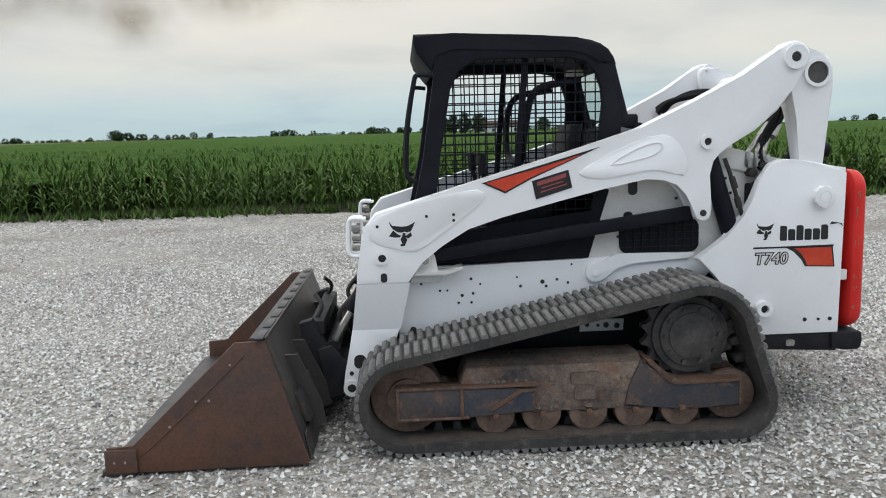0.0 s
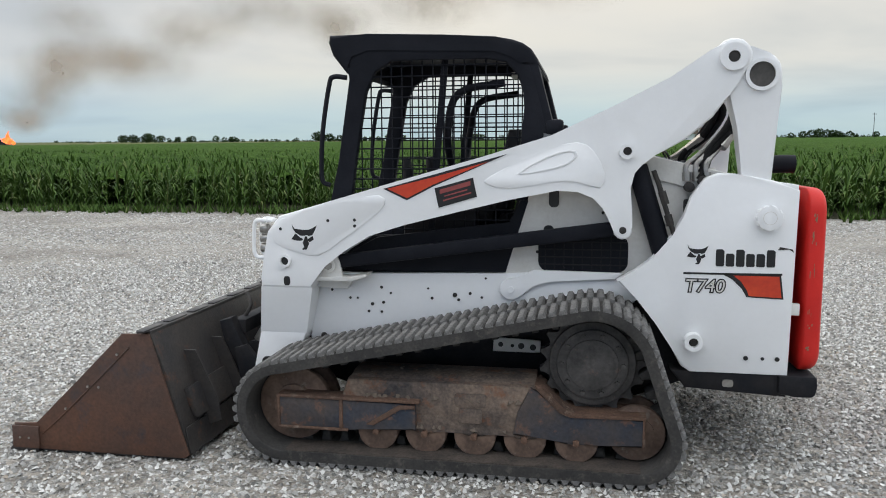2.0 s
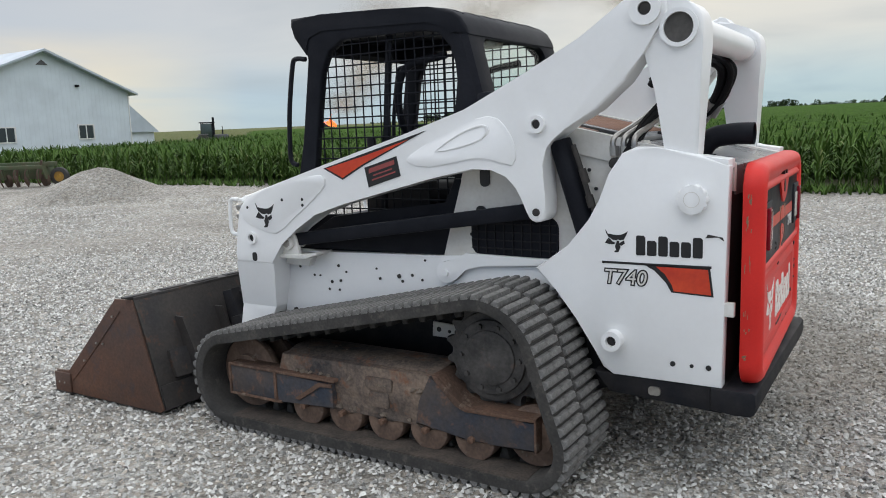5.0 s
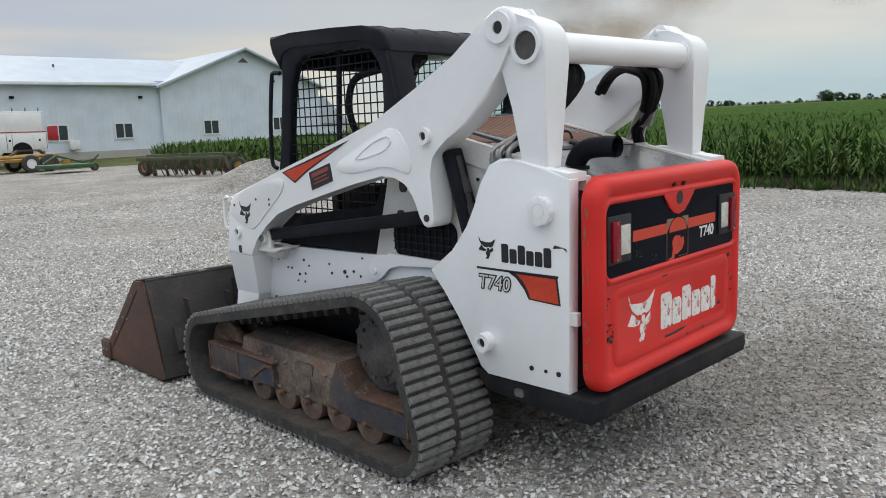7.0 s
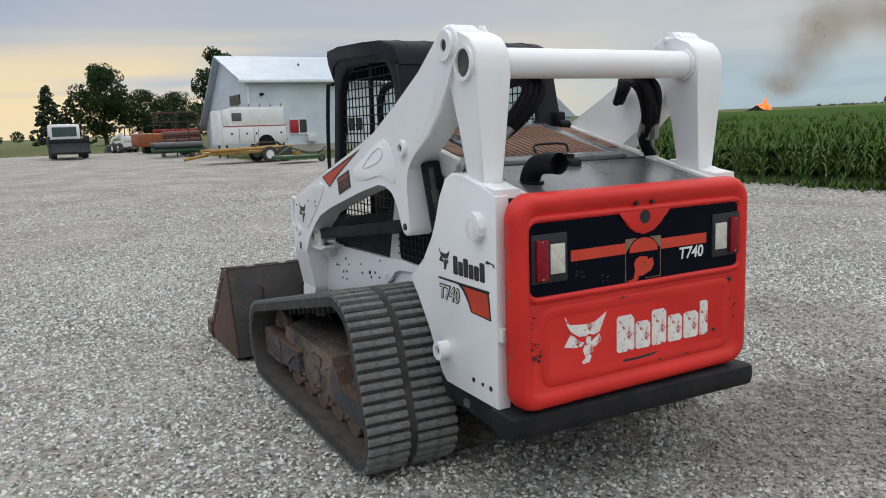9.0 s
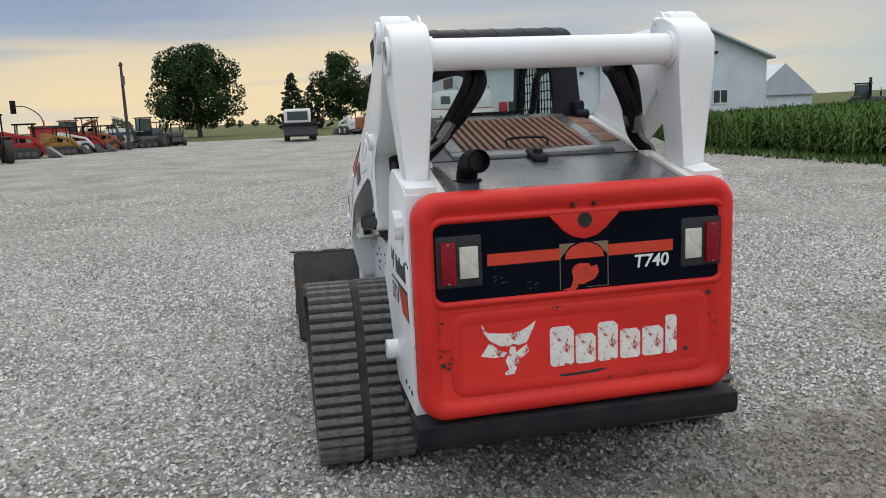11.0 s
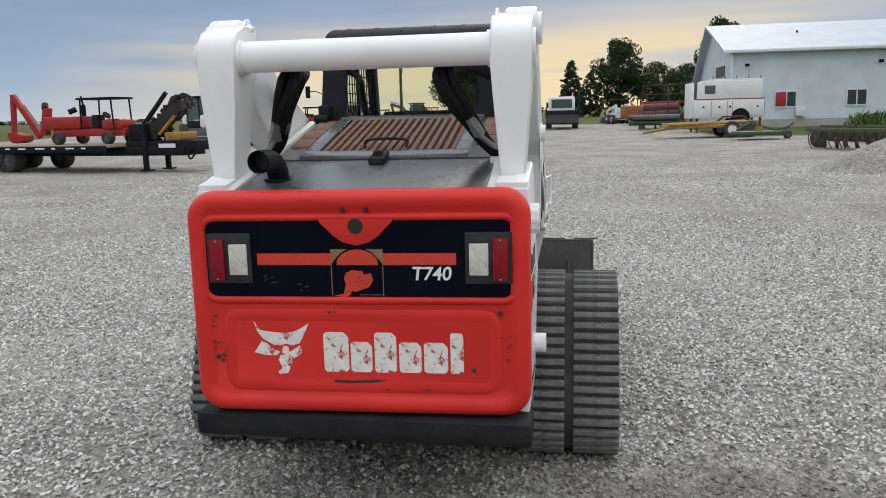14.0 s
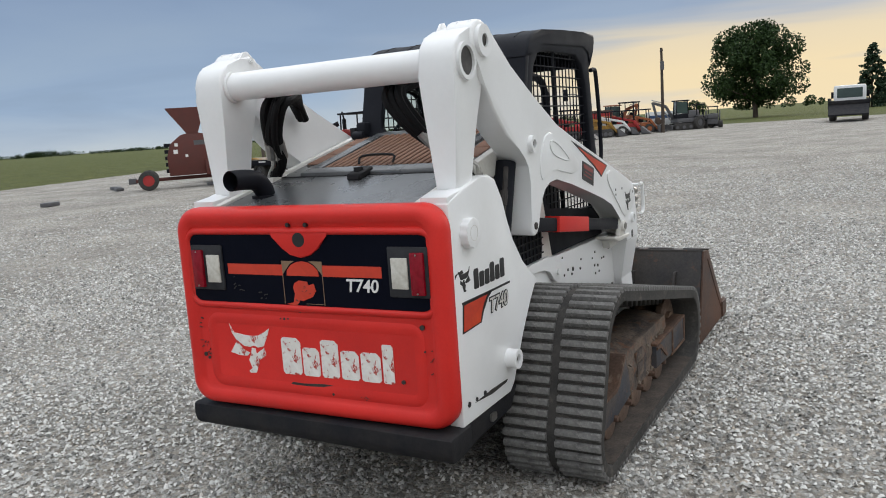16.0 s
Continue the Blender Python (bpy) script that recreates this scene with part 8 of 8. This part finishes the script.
svc = thing("service_truck_body", label="white utility service body with tool doors on a wheel", category="service truck")
bx(svc, "body", (-1.85, -1.05, 0.75), (1.85, 1.05, 1.75), VWHITE, 0.04)
bx(svc, "upper_box", (-1.35, -0.95, 1.75), (1.70, 0.95, 2.75), VWHITE, 0.04)
bx(svc, "rear_box", (-2.05, -0.8, 0.75), (-1.83, 0.8, 2.65), VWHITE, 0.03)
bx(svc, "roof_rack", (-1.0, -0.9, 2.75), (1.80, 0.9, 2.82), VWHITE, 0.02)
bx(svc, "stripe", (-1.83, -1.062, 1.74), (1.83, -1.045, 1.79), VRED, 0.0)
bx(svc, "louvre", (-1.30, -0.97, 2.05), (-0.75, -0.94, 2.5), VGREY, 0.01)
for k, x in enumerate((-1.76, -0.92, -0.08, 1.12)):
    w = (0.78, 0.78, 0.2, 0.66)[k]
    bx(svc, "tool_door", (x, -1.07, 0.86), (x + w, -1.045, 1.66), VWHITE, 0.01)
    bx(svc, "latch", (x + w / 2 - 0.05, -1.085, 1.3), (x + w / 2 + 0.05, -1.065, 1.4), BLACK, 0.01)
    bx(svc, "door_gap", (x + w + 0.012, -1.054, 0.86), (x + w + 0.032, -1.046, 1.66), BLACK, 0.0)
for k in range(5):
    bx(svc, "rack_post", (-0.9 + 0.62 * k, -0.88, 2.82), (-0.86 + 0.62 * k, -0.84, 3.0), VGREY, 0.0)
part("wheel_arch", cyl(B(), (0.58, -1.058, 0.76), (0.58, -1.0, 0.76), 0.50, 24), BLACK, svc)
for y in (-0.9, 0.9):
    wheel(svc, 0.58, y, 0.42, 0.42, 0.26, VWHITE)
for x in (-1.65, 1.65):
    for y in (-0.85, 0.85):
        part("stand", cyl(B(), (x, y, 0), (x, y, 0.8), 0.06, 8), VRUST, svc)
set_down(svc, -40.5, 13.85, 92)

yt = thing("implement_trailer", label="yellow low trailer with a white-rimmed wheel", category="trailer")
bx(yt, "deck", (-2.5, -0.8, 0.45), (1.4, 0.8, 0.58), VYELLOW, 0.02)
for y in (-0.8, 0.8):
    part("side_rail", cyl(B(), (-2.5, y, 0.62), (1.6, y, 0.72), 0.07, 8), VYELLOW, yt)
part("drawbar", cyl(B(), (-2.4, 0, 0.45), (-3.5, 0.1, 0.25), 0.07, 8), VYELLOW, yt)
part("fender", boom_arm(B(), [(-0.1, 0.72), (0.2, 0.95), (1.1, 0.95), (1.4, 0.72)], 0.3, 0.08), VRUST, yt)
for y in (-0.95, 0.95):
    wheel(yt, 0.35, y, 0.38, 0.38, 0.24, VWHITE)
    wheel(yt, 1.15, y, 0.38, 0.38, 0.24, VRUST)
set_down(yt, -33.8, 12.35, 95)
mow = thing("rotary_mower", label="green rotary mower deck with a caster wheel", category="farm implement")
bx(mow, "deck", (-1.2, -0.9, 0.25), (1.1, 0.9, 0.45), VGREEN, 0.05)
part("gearbox", cyl(B(), (0, 0, 0.45), (0, 0, 0.7), 0.2, 12), VYELLOW, mow)
part("hitch", boom_arm(B(), [(-1.2, 0.5), (-0.5, 0.9), (0.9, 0.5), (1.7, 0.65)], 0.1, 0.1), VGREEN, mow)
part("lift_arm", cyl(B(), (1.3, 0, 0.4), (1.9, 0, 0.85), 0.05, 8), VGREEN, mow)
wheel(mow, 1.6, 0, 0.22, 0.22, 0.16)
set_down(mow, -30.6, 13.45, 100)
mow.matrix_basis = mow.matrix_basis @ Matrix.Scale(0.8, 4)

PGREEN = paint("faded_rusty_green_paint", (0.055, 0.085, 0.040), 0.75, col2=(0.10, 0.06, 0.035), scale=5, bump=0.3)
plt = thing("field_planter", label="old green planter with rusty discs and yellow wheels", category="farm implement")
bx(plt, "tool_bar", (-2.2, -0.12, 0.75), (2.2, 0.12, 0.95), PGREEN, 0.02)
bx(plt, "rear_bar", (-2.1, -1.0, 0.70), (2.1, -0.85, 0.85), PGREEN, 0.02)
pr_ = random.Random(31)
for k in range(9):
    x = -1.9 + k * 0.46 + pr_.uniform(-0.08, 0.08)
    part("row_arm", boom_arm(B(), [(x, 0.8), (x + pr_.uniform(-0.1, 0.2), 0.3)], 0.9, 0.07), PGREEN, plt)
    tl = pr_.uniform(-0.25, 0.25)
    part("disc", cyl(B(), (x - 0.04, -0.45 + tl, 0.24), (x + 0.04, -0.38 + tl * 1.2, 0.26), pr_.uniform(0.16, 0.24), 18), VRUST, plt)
    part("seed_tube", cyl(B(), (x, -0.6, 0.3), (x + pr_.uniform(-0.15, 0.15), -0.6, pr_.uniform(0.75, 1.1)), 0.05, 8), PGREEN if k % 2 else VRUST, plt)
    part("spring_tine", tube(B(), [(x + 0.2, -0.9, 0.75), (x + 0.22, -1.15, 0.6), (x + 0.18, -1.1, 0.3), (x + 0.2, -0.95, 0.05)], 0.025, 6, 4), VRUST, plt)
for x in (-2.35, 2.3):
    wheel(plt, x, 0.0, 0.36, 0.36, 0.2, VYELLOW)
part("drawbar", cyl(B(), (0, 0.1, 0.8), (0.1, 1.7, 0.5), 0.07, 8), PGREEN, plt)
set_down(plt, -22.3, 14.95, 31)
plt.matrix_basis = plt.matrix_basis @ Matrix.Scale(0.82, 4)

# south side: gooseneck trailer with a red trencher-tractor, digging chain, mill, blocks
gn = thing("gooseneck_trailer", label="long black flatbed trailer with a timber deck", category="trailer")
bx(gn, "deck", (-5.2, -1.25, 0.74), (4.6, 1.25, 0.82), PLANK, 0.01)
bx(gn, "edge_rail", (-5.2, -1.3, 0.60), (4.6, -1.22, 0.80), BLACK, 0.01)
mk = random.Random(4)
for k in range(15):
    x_ = -5.0 + 0.62 * k + mk.uniform(-0.1, 0.1)
    bx(gn, "reflector_strip", (x_, -1.304, 0.71), (x_ + mk.uniform(0.12, 0.42), -1.299, 0.755), VWHITE, 0.0)
bx(gn, "edge_rail", (-5.2, 1.22, 0.60), (4.6, 1.3, 0.80), BLACK, 0.01)
bx(gn, "main_beam", (-4.8, -0.5, 0.46), (6.8, 0.5, 0.73), BLACK, 0.02)
bx(gn, "neck", (4.6, -0.45, 0.62), (7.2, 0.45, 0.90), BLACK, 0.03)
for x in (-2.3, -0.88, 0.55):
    for y in (-1.0, 1.0):
        wheel(gn, x, y, 0.36, 0.36, 0.46, VGREY)
for y in (-0.5, 0.5):
    bx(gn, "landing_leg", (5.3, y - 0.06, 0.0), (5.44, y + 0.06, 1.12), BLACK, 0.01)
    bx(gn, "leg_foot", (5.22, y - 0.14, 0.0), (5.56, y + 0.14, 0.04), BLACK, 0.0)
bx(gn, "plate_bar", (5.9, -0.52, 0.70), (6.5, -0.5, 0.82), VWHITE, 0.0)
part("air_hose", tube(B(), [(6.8, -0.4, 0.70), (7.0, -0.5, 0.36), (7.2, -0.4, 0.64)], 0.03, 6, 4), BLACK, gn)
GYAW = 79
park(gn, -18.23, -12.45, GYAW)
GM = gn.matrix_basis.copy()
tren = thing("trencher_tractor", label="red trenching tractor with backhoe riding on a trailer", category="tractor")
bx(tren, "hood", (-2.3, -0.5, 0.85), (0.05, 0.5, 1.45), VRED, 0.12)
bx(tren, "frame", (-1.8, -0.4, 0.5), (2.6, 0.4, 0.85), VRED, 0.04)
bx(tren, "engine_cover", (1.3, -0.5, 0.8), (2.5, 0.5, 1.25), VRED, 0.1)
rops(tren, 0.2, 2.15, -0.6, 0.6, 0.85, 2.2, BLACK, BLACK)
bx(tren, "seat", (0.5, -0.25, 0.85), (0.9, 0.25, 1.5), SEAT, 0.06)
part("steering_wheel", cyl(B(), (1.2, 0, 1.45), (1.25, 0, 1.5), 0.2, 16), BLACK, tren)
part("exhaust_stack", cyl(cyl(B(), (-0.35, 0.2, 1.4), (-0.35, 0.2, 2.0), 0.11, 12), (-0.35, 0.2, 2.0), (-0.45, 0.2, 2.4), 0.05, 8), BLACK, tren)
part("air_cleaner", cyl(B(), (-1.0, -0.1, 1.65), (-0.75, 0.15, 1.8), 0.13, 12), BLACK, tren)
part("swing_tower", boom_arm(B(), [(-2.7, 0.6), (-2.4, 1.9)], 0.35, 0.35), VRED, tren)
part("tower_pad", cyl(B(), (-2.45, -0.1, 1.85), (-2.65, 0.1, 2.05), 0.16, 12), BLACK, tren)
part("boom", boom_arm(B(), [(-3.0, 0.5), (-4.55, 2.55)], 0.22, 0.3), VRED, tren)
part("boom_cylinder", cyl(B(), (-3.05, 0, 1.1), (-3.85, 0, 2.1), 0.06, 10), CHROME, tren)
part("stick", boom_arm(B(), [(-4.55, 2.6), (-4.75, 0.6)], 0.18, 0.26), VRED, tren)
bkt = B()
prism(bkt, soft_outline([(-4.85, 0.75), (-4.75, 0.3), (-4.35, 0.2), (-3.9, 0.3), (-3.85, 0.6), (-4.25, 0.65)], 2), -0.32, 0.32, bev=0.02)
part("digging_bucket", bkt, VRED, tren)
for x in (-1.1, 1.9):
    for y in (-0.75, 0.75):
        wheel(tren, x, y, 0.42, 0.29, 0.36, VGREY)
tren.matrix_basis = GM @ pose(2.75, 0, 0.738) @ Matrix.Scale(0.66, 4)
chain = thing("trenching_chain", label="rusty toothed trenching boom raised at the trailer front", category="trencher boom")
cb = boom_arm(B(), [(-0.75, 0.15), (0.55, 1.10)], 0.3, 0.46)
part("boom", cb, CHAIN_IRON, chain)
tr_ = random.Random(8)
for k in range(44):
    s = (k % 17) / 16
    sgn = 1 if k < 17 else -1
    cx_, cz_ = -0.75 + 1.3 * s - sgn * 0.25 * 0.59, 0.15 + 0.95 * s + sgn * 0.25 * 0.81
    if k >= 34:
        a_ = math.radians(-54 + 18 * (k - 34))
        cx_, cz_ = 0.55 + 0.26 * math.cos(a_ + 0.6), 1.10 + 0.26 * math.sin(a_ + 0.6)
    r_ = tr_.uniform(0.035, 0.075)
    y_ = tr_.uniform(-0.26, 0.14)
    tooth = box(B(), (-r_, y_, -r_ * 1.3), (r_, y_ + 0.13, r_ * 1.3), 0.012)
    turn_ = Matrix.Translation((cx_, 0, cz_)) @ Matrix.Rotation(tr_.uniform(0, 3.1), 4, "Y")
    for v in tooth.verts:
        v.co = turn_ @ v.co
    part("digging_tooth", tooth, CHAIN_IRON, chain)
part("crumber_bar", boom_arm(B(), [(-1.15, 0.35), (-0.05, 1.48)], 0.12, 0.13), BLACK, chain)
part("lift_cylinder", cyl(B(), (-0.2, -0.3, 0.15), (0.45, -0.3, 0.72), 0.05, 10), VYELLOW, chain)
bx(chain, "mount", (-1.35, -0.4, -0.05), (-0.7, 0.4, 0.5), BLACK, 0.04)
bx(chain, "auger_housing", (0.15, -0.5, -0.02), (0.75, 0.4, 0.22), VYELLOW, 0.04)
chain.matrix_basis = GM @ pose(5.95, 0, 0.945) @ Matrix.Scale(0.94, 4)

mill = thing("feed_mill", label="dark red feed mill with hopper on red wheels", category="farm implement")
hp = B()
prism(hp, [(-0.22, 2.35), (0.22, 2.35), (0.62, 3.5), (-1.05, 3.5)], -0.55, 0.55)
part("hopper", hp, VDARKRED, mill)
dr = B()
prism(dr, [(-1.15, 0.55), (0.75, 0.55), (0.80, 1.6), (0.55, 2.3), (0.0, 2.45), (-0.55, 2.3), (-1.0, 1.95), (-1.18, 1.4)], -0.55, 0.55, bev=0.04)
part("drum_housing", dr, VDARKRED, mill, "dark red rounded mill housing")
for k in range(5):
    bx(mill, "louvre", (-1.27, -0.5, 0.7 + 0.28 * k), (-1.12 + 0.03 * k, 0.5, 0.86 + 0.28 * k), BLACK, 0.01)
chute = B()
prism(chute, [(0.55, 1.2), (0.95, 1.2), (1.25, 2.3), (1.2, 3.0), (0.65, 3.0), (0.55, 2.2)], -0.3, 0.3, bev=0.03)
part("discharge_chute", chute, VDARKRED, mill)
bx(mill, "frame", (-2.6, -0.1, 0.35), (1.2, 0.1, 0.5), VDARKRED, 0.02)
bx(mill, "gear_guard", (0.4, -0.75, 0.5), (1.2, -0.55, 1.2), VDARKRED, 0.05)
part("drive_shaft", cyl(B(), (0.9, -0.3, 1.35), (2.9, -0.6, 0.95), 0.06, 10), VYELLOW, mill)
bx(mill, "support_foot", (0.4, -0.4, 0.0), (1.2, 0.4, 0.12), VGREY, 0.02)
part("support_leg", cyl(B(), (0.8, 0, 0.0), (0.8, 0, 0.5), 0.07, 8), VDARKRED, mill)
for x, z, s in ((-0.8, 1.6, 0.09), (-0.75, 1.9, 0.07), (-0.35, 1.4, 0.06), (0.62, 1.7, 0.07), (0.66, 1.45, 0.07)):
    bx(mill, "warning_sticker", (x - s, -0.557, z - s), (x + s, -0.553, z + s), VWHITE, 0.0)
bx(mill, "name_bar", (0.0, -0.557, 1.85), (0.5, -0.553, 2.05), VGREY, 0.0)
for y in (-0.75, 0.75):
    wheel(mill, -2.05, y, 0.43, 0.43, 0.24, RIMRED)
part("axle", cyl(B(), (-2.05, -0.75, 0.43), (-2.05, 0.75, 0.43), 0.05, 8), VDARKRED, mill)
bx(mill, "hitch", (-2.9, -0.06, 0.3), (-2.55, 0.06, 0.55), VGREY, 0.02)
set_down(mill, -15.8, -15.75, 138)
mill.matrix_basis = mill.matrix_basis @ Matrix.Scale(0.82, 4)
for (x, y), yaw in (((-9.8, -15.2), 20), ((-14.6, -18.1), 60), ((-15.1, -18.9), 70)):
    blk = solid("timber_block", box(B(), (-0.28, -0.13, 0), (0.28, 0.13, 0.12), 0.012), VGREY, "short grey timber block on the gravel", "block", "timber blocks")
    blk.location = (x, y, lay(x, y) + 0.06)
    blk.rotation_euler = (0, 0, radians(yaw))

# far things beyond the maize: tractor, burning pile with smoke, farmstead, mast
fart = farm_tractor(VGREY, "dark tractor far out in the maize")
for s in (-0.35, 0.35):
    part("air_stack", cyl(B(), (0.2, s, 1.3), (0.2, s, 3.0), 0.06, 8), BLACK, fart)
bx(fart, "cab", (-0.9, -0.65, 1.05), (0.1, 0.65, 2.4), CABGLASS, 0.05)
set_down(fart, -56.5, 54.7, 40, -0.25)
PX, PY = -205.0, 250.0
burn = thing("brush_pile", label="smouldering dark brush pile far across the maize", category="brush pile")
bq = random.Random(19)
for k in range(24):
    a, r_ = 2.4 * k, bq.uniform(1.6, 2.9)
    part("branch", cyl(B(), (r_ * math.cos(a), r_ * math.sin(a), -0.3), (0.5 * math.cos(a + 2.2), 0.5 * math.sin(a + 2.2), bq.uniform(0.6, 1.25)), bq.uniform(0.16, 0.34), 6, r2=0.08), BLACK_DUSTY, burn)
burn.matrix_basis = pose(PX + 0.5, PY - 3.5, lay(PX, PY) + 0.4) @ Matrix.Scale(1.7, 4)


def flame_material():
    m, n, l, b = nodes_of("open_flame")
    b.inputs["Base Color"].default_value = (0.8, 0.2, 0.03, 1)
    geo = n.new("ShaderNodeTexCoord")
    nz = n.new("ShaderNodeTexNoise")
    nz.inputs["Scale"].default_value = 0.7
    l.new(geo.outputs["Object"], nz.inputs["Vector"])
    r = n.new("ShaderNodeValToRGB")
    for e, (p, c) in zip(r.color_ramp.elements, ((0.35, (0.95, 0.10, 0.02)), (0.65, (1.0, 0.26, 0.06)))):
        e.position, e.color = p, (*c, 1)
    l.new(nz.outputs[0], r.inputs[0])
    l.new(r.outputs[0], b.inputs["Emission Color"])
    b.inputs["Emission Strength"].default_value = 1.1
    return m


FLAME = flame_material()
fire = thing("bonfire", label="orange flames of a distant field fire", category="fire")
fr2 = random.Random(2)
for k in range(9):
    x, y = fr2.uniform(-2.6, 2.0), fr2.uniform(-1, 1)
    h = fr2.uniform(1.8, 3.0) * (1 - abs(x) / 8) + (2.2 if abs(x - 0.6) < 0.8 else 0.0)
    bm = B()
    tube(bm, [(x, y, 0), (x + 0.3, y, h * 0.35), (x - 0.2, y, h * 0.7), (x + 0.35, y, h)], 0.8, 8, 4, taper=0.08)
    for v in bm.verts:
        v.co += 0.35 * Vector((noise.noise(v.co * 0.9), noise.noise(v.co * 0.9 + Vector((9, 0, 0))), 0))
    part("flame", bm, FLAME, fire)
fire.matrix_basis = pose(PX + 0.6, PY + 0.5, lay(PX, PY) + 1.0, 0, 0, 50)


def smoke_material():
    m, n, l, b = nodes_of("thin_brown_smoke")
    tc = n.new("ShaderNodeTexCoord")
    nz = n.new("ShaderNodeTexNoise")
    nz.inputs["Scale"].default_value, nz.inputs["Detail"].default_value, nz.inputs["Roughness"].default_value = 0.034, 6, 0.52
    geo = n.new("ShaderNodeNewGeometry")
    l.new(geo.outputs["Position"], nz.inputs["Vector"])
    mp = n.new("ShaderNodeVectorMath")
    mp.operation = "MULTIPLY_ADD"
    mp.inputs[1].default_value, mp.inputs[2].default_value = (2, 0, 2), (-1, 0, -1)
    l.new(tc.outputs["Generated"], mp.inputs[0])
    ln = n.new("ShaderNodeVectorMath")
    ln.operation = "LENGTH"
    l.new(mp.outputs[0], ln.inputs[0])
    fall = n.new("ShaderNodeMapRange")
    fall.interpolation_type = "SMOOTHSTEP"
    fall.inputs[1].default_value, fall.inputs[2].default_value, fall.inputs[3].default_value, fall.inputs[4].default_value = 1.0, 0.05, 0.0, 1.0
    l.new(ln.outputs["Value"], fall.inputs[0])
    nr = n.new("ShaderNodeMapRange")
    nr.inputs[1].default_value, nr.inputs[2].default_value = 0.30, 0.75
    l.new(nz.outputs[0], nr.inputs[0])
    oi = n.new("ShaderNodeObjectInfo")
    mu = n.new("ShaderNodeMath")
    mu.operation = "MULTIPLY"
    l.new(fall.outputs[0], mu.inputs[0])
    l.new(nr.outputs[0], mu.inputs[1])
    mu2 = n.new("ShaderNodeMath")
    mu2.operation = "MULTIPLY"
    l.new(mu.outputs[0], mu2.inputs[0])
    l.new(oi.outputs["Alpha"], mu2.inputs[1])
    l.new(mu2.outputs[0], b.inputs["Alpha"])
    b.inputs["Base Color"].default_value = (0.50, 0.40, 0.31, 1)
    b.inputs["Roughness"].default_value = 1.0
    b.inputs["Specular IOR Level"].default_value = 0.0
    return m


SMOKE = smoke_material()
smoke = thing("smoke_plume", label="thin brown-grey smoke drifting from the field fire", category="smoke", kind="stuff")
PUFFS = ((38.4, 2.0, 20, 14, .85), (37.6, 3.4, 32, 24, .95), (36.4, 5.4, 40, 26, 1.0), (34.2, 6.2, 48, 24, .8),
         (31.4, 5.8, 56, 26, .7), (35.6, 8.2, 44, 26, .7), (28.0, 8.2, 50, 26, .9), (23.0, 9.6, 70, 28, .65),
         (18.0, 8.6, 56, 30, .8), (11.5, 10.2, 74, 30, .75), (3.0, 11.5, 84, 34, .5), (39.6, 2.4, 20, 12, .6))
for k, (az_, el_, wd, ht, al) in enumerate(PUFFS):
    d = 330.0 + 3 * k
    al *= 0.68
    a, e = radians(az_), radians(el_)
    c = Vector((2.0 - d * math.sin(a), 1.0 + d * math.cos(a), 1.5 + d * math.tan(e)))
    bm = B()
    prism(bm, [(-wd / 2, -ht / 2), (wd / 2, -ht / 2), (wd / 2, ht / 2), (-wd / 2, ht / 2)], -0.02, 0.02)
    me = mesh_from(bm, "puff", SMOKE)
    ob = new("puff", me)
    ob.parent = smoke
    ob.matrix_basis = pose(c.x, c.y, c.z, 0, 0, az_)
    ob.color = (1, 1, 1, al)
    ob.visible_shadow = False

farm = thing("farmhouse", label="low farmhouse with a tan roof behind the maize", category="house")
bx(farm, "wall", (-9, -4, 0), (9, 4, 3.0), VWHITE, 0.0)
fr3 = B()
prism(fr3, [(-9.6, 2.9), (-7, 5.0), (7, 5.0), (9.6, 2.9)], -4.6, 4.6)
part("roof", fr3, paint("tan_shingle_roof", (0.20, 0.15, 0.12), 0.9, scale=0.8, bump=0.2), farm)
for x in (-6, -2, 2, 6):
    bx(farm, "window", (x - 0.6, -4.05, 1.1), (x + 0.6, -3.98, 2.2), DARK_GLASS, 0.0)
set_down(farm, 37.0, 292.0, -5)
for k, (x, y, h, s) in enumerate(((16, 290, 7.0, 3.0), (20, 291, 7.8, 2.6), (24, 290, 8.6, 2.8), (29.4, 289, 8.0, 3.4), (55, 300, 6.0, 3.5))):
    broad_tree((x, y), h, s, 60 + k, "dark tree by the far farmhouse")
mast = thing("radio_mast", label="thin radio mast on the skyline", category="mast")
part("mast_pole", cyl(B(), (0, 0, 0), (0, 0, 12), 0.12, 6), VGREY, mast)
part("cross_arm", box(B(), (-0.9, -0.1, 11.2), (0.9, 0.1, 11.4)), VGREY, mast)
set_down(mast, 38.4, 288.0, 0)
m2 = copy_thing(mast, pose(125.6, 380.0, lay(125.6, 380), 0, 0, 0))
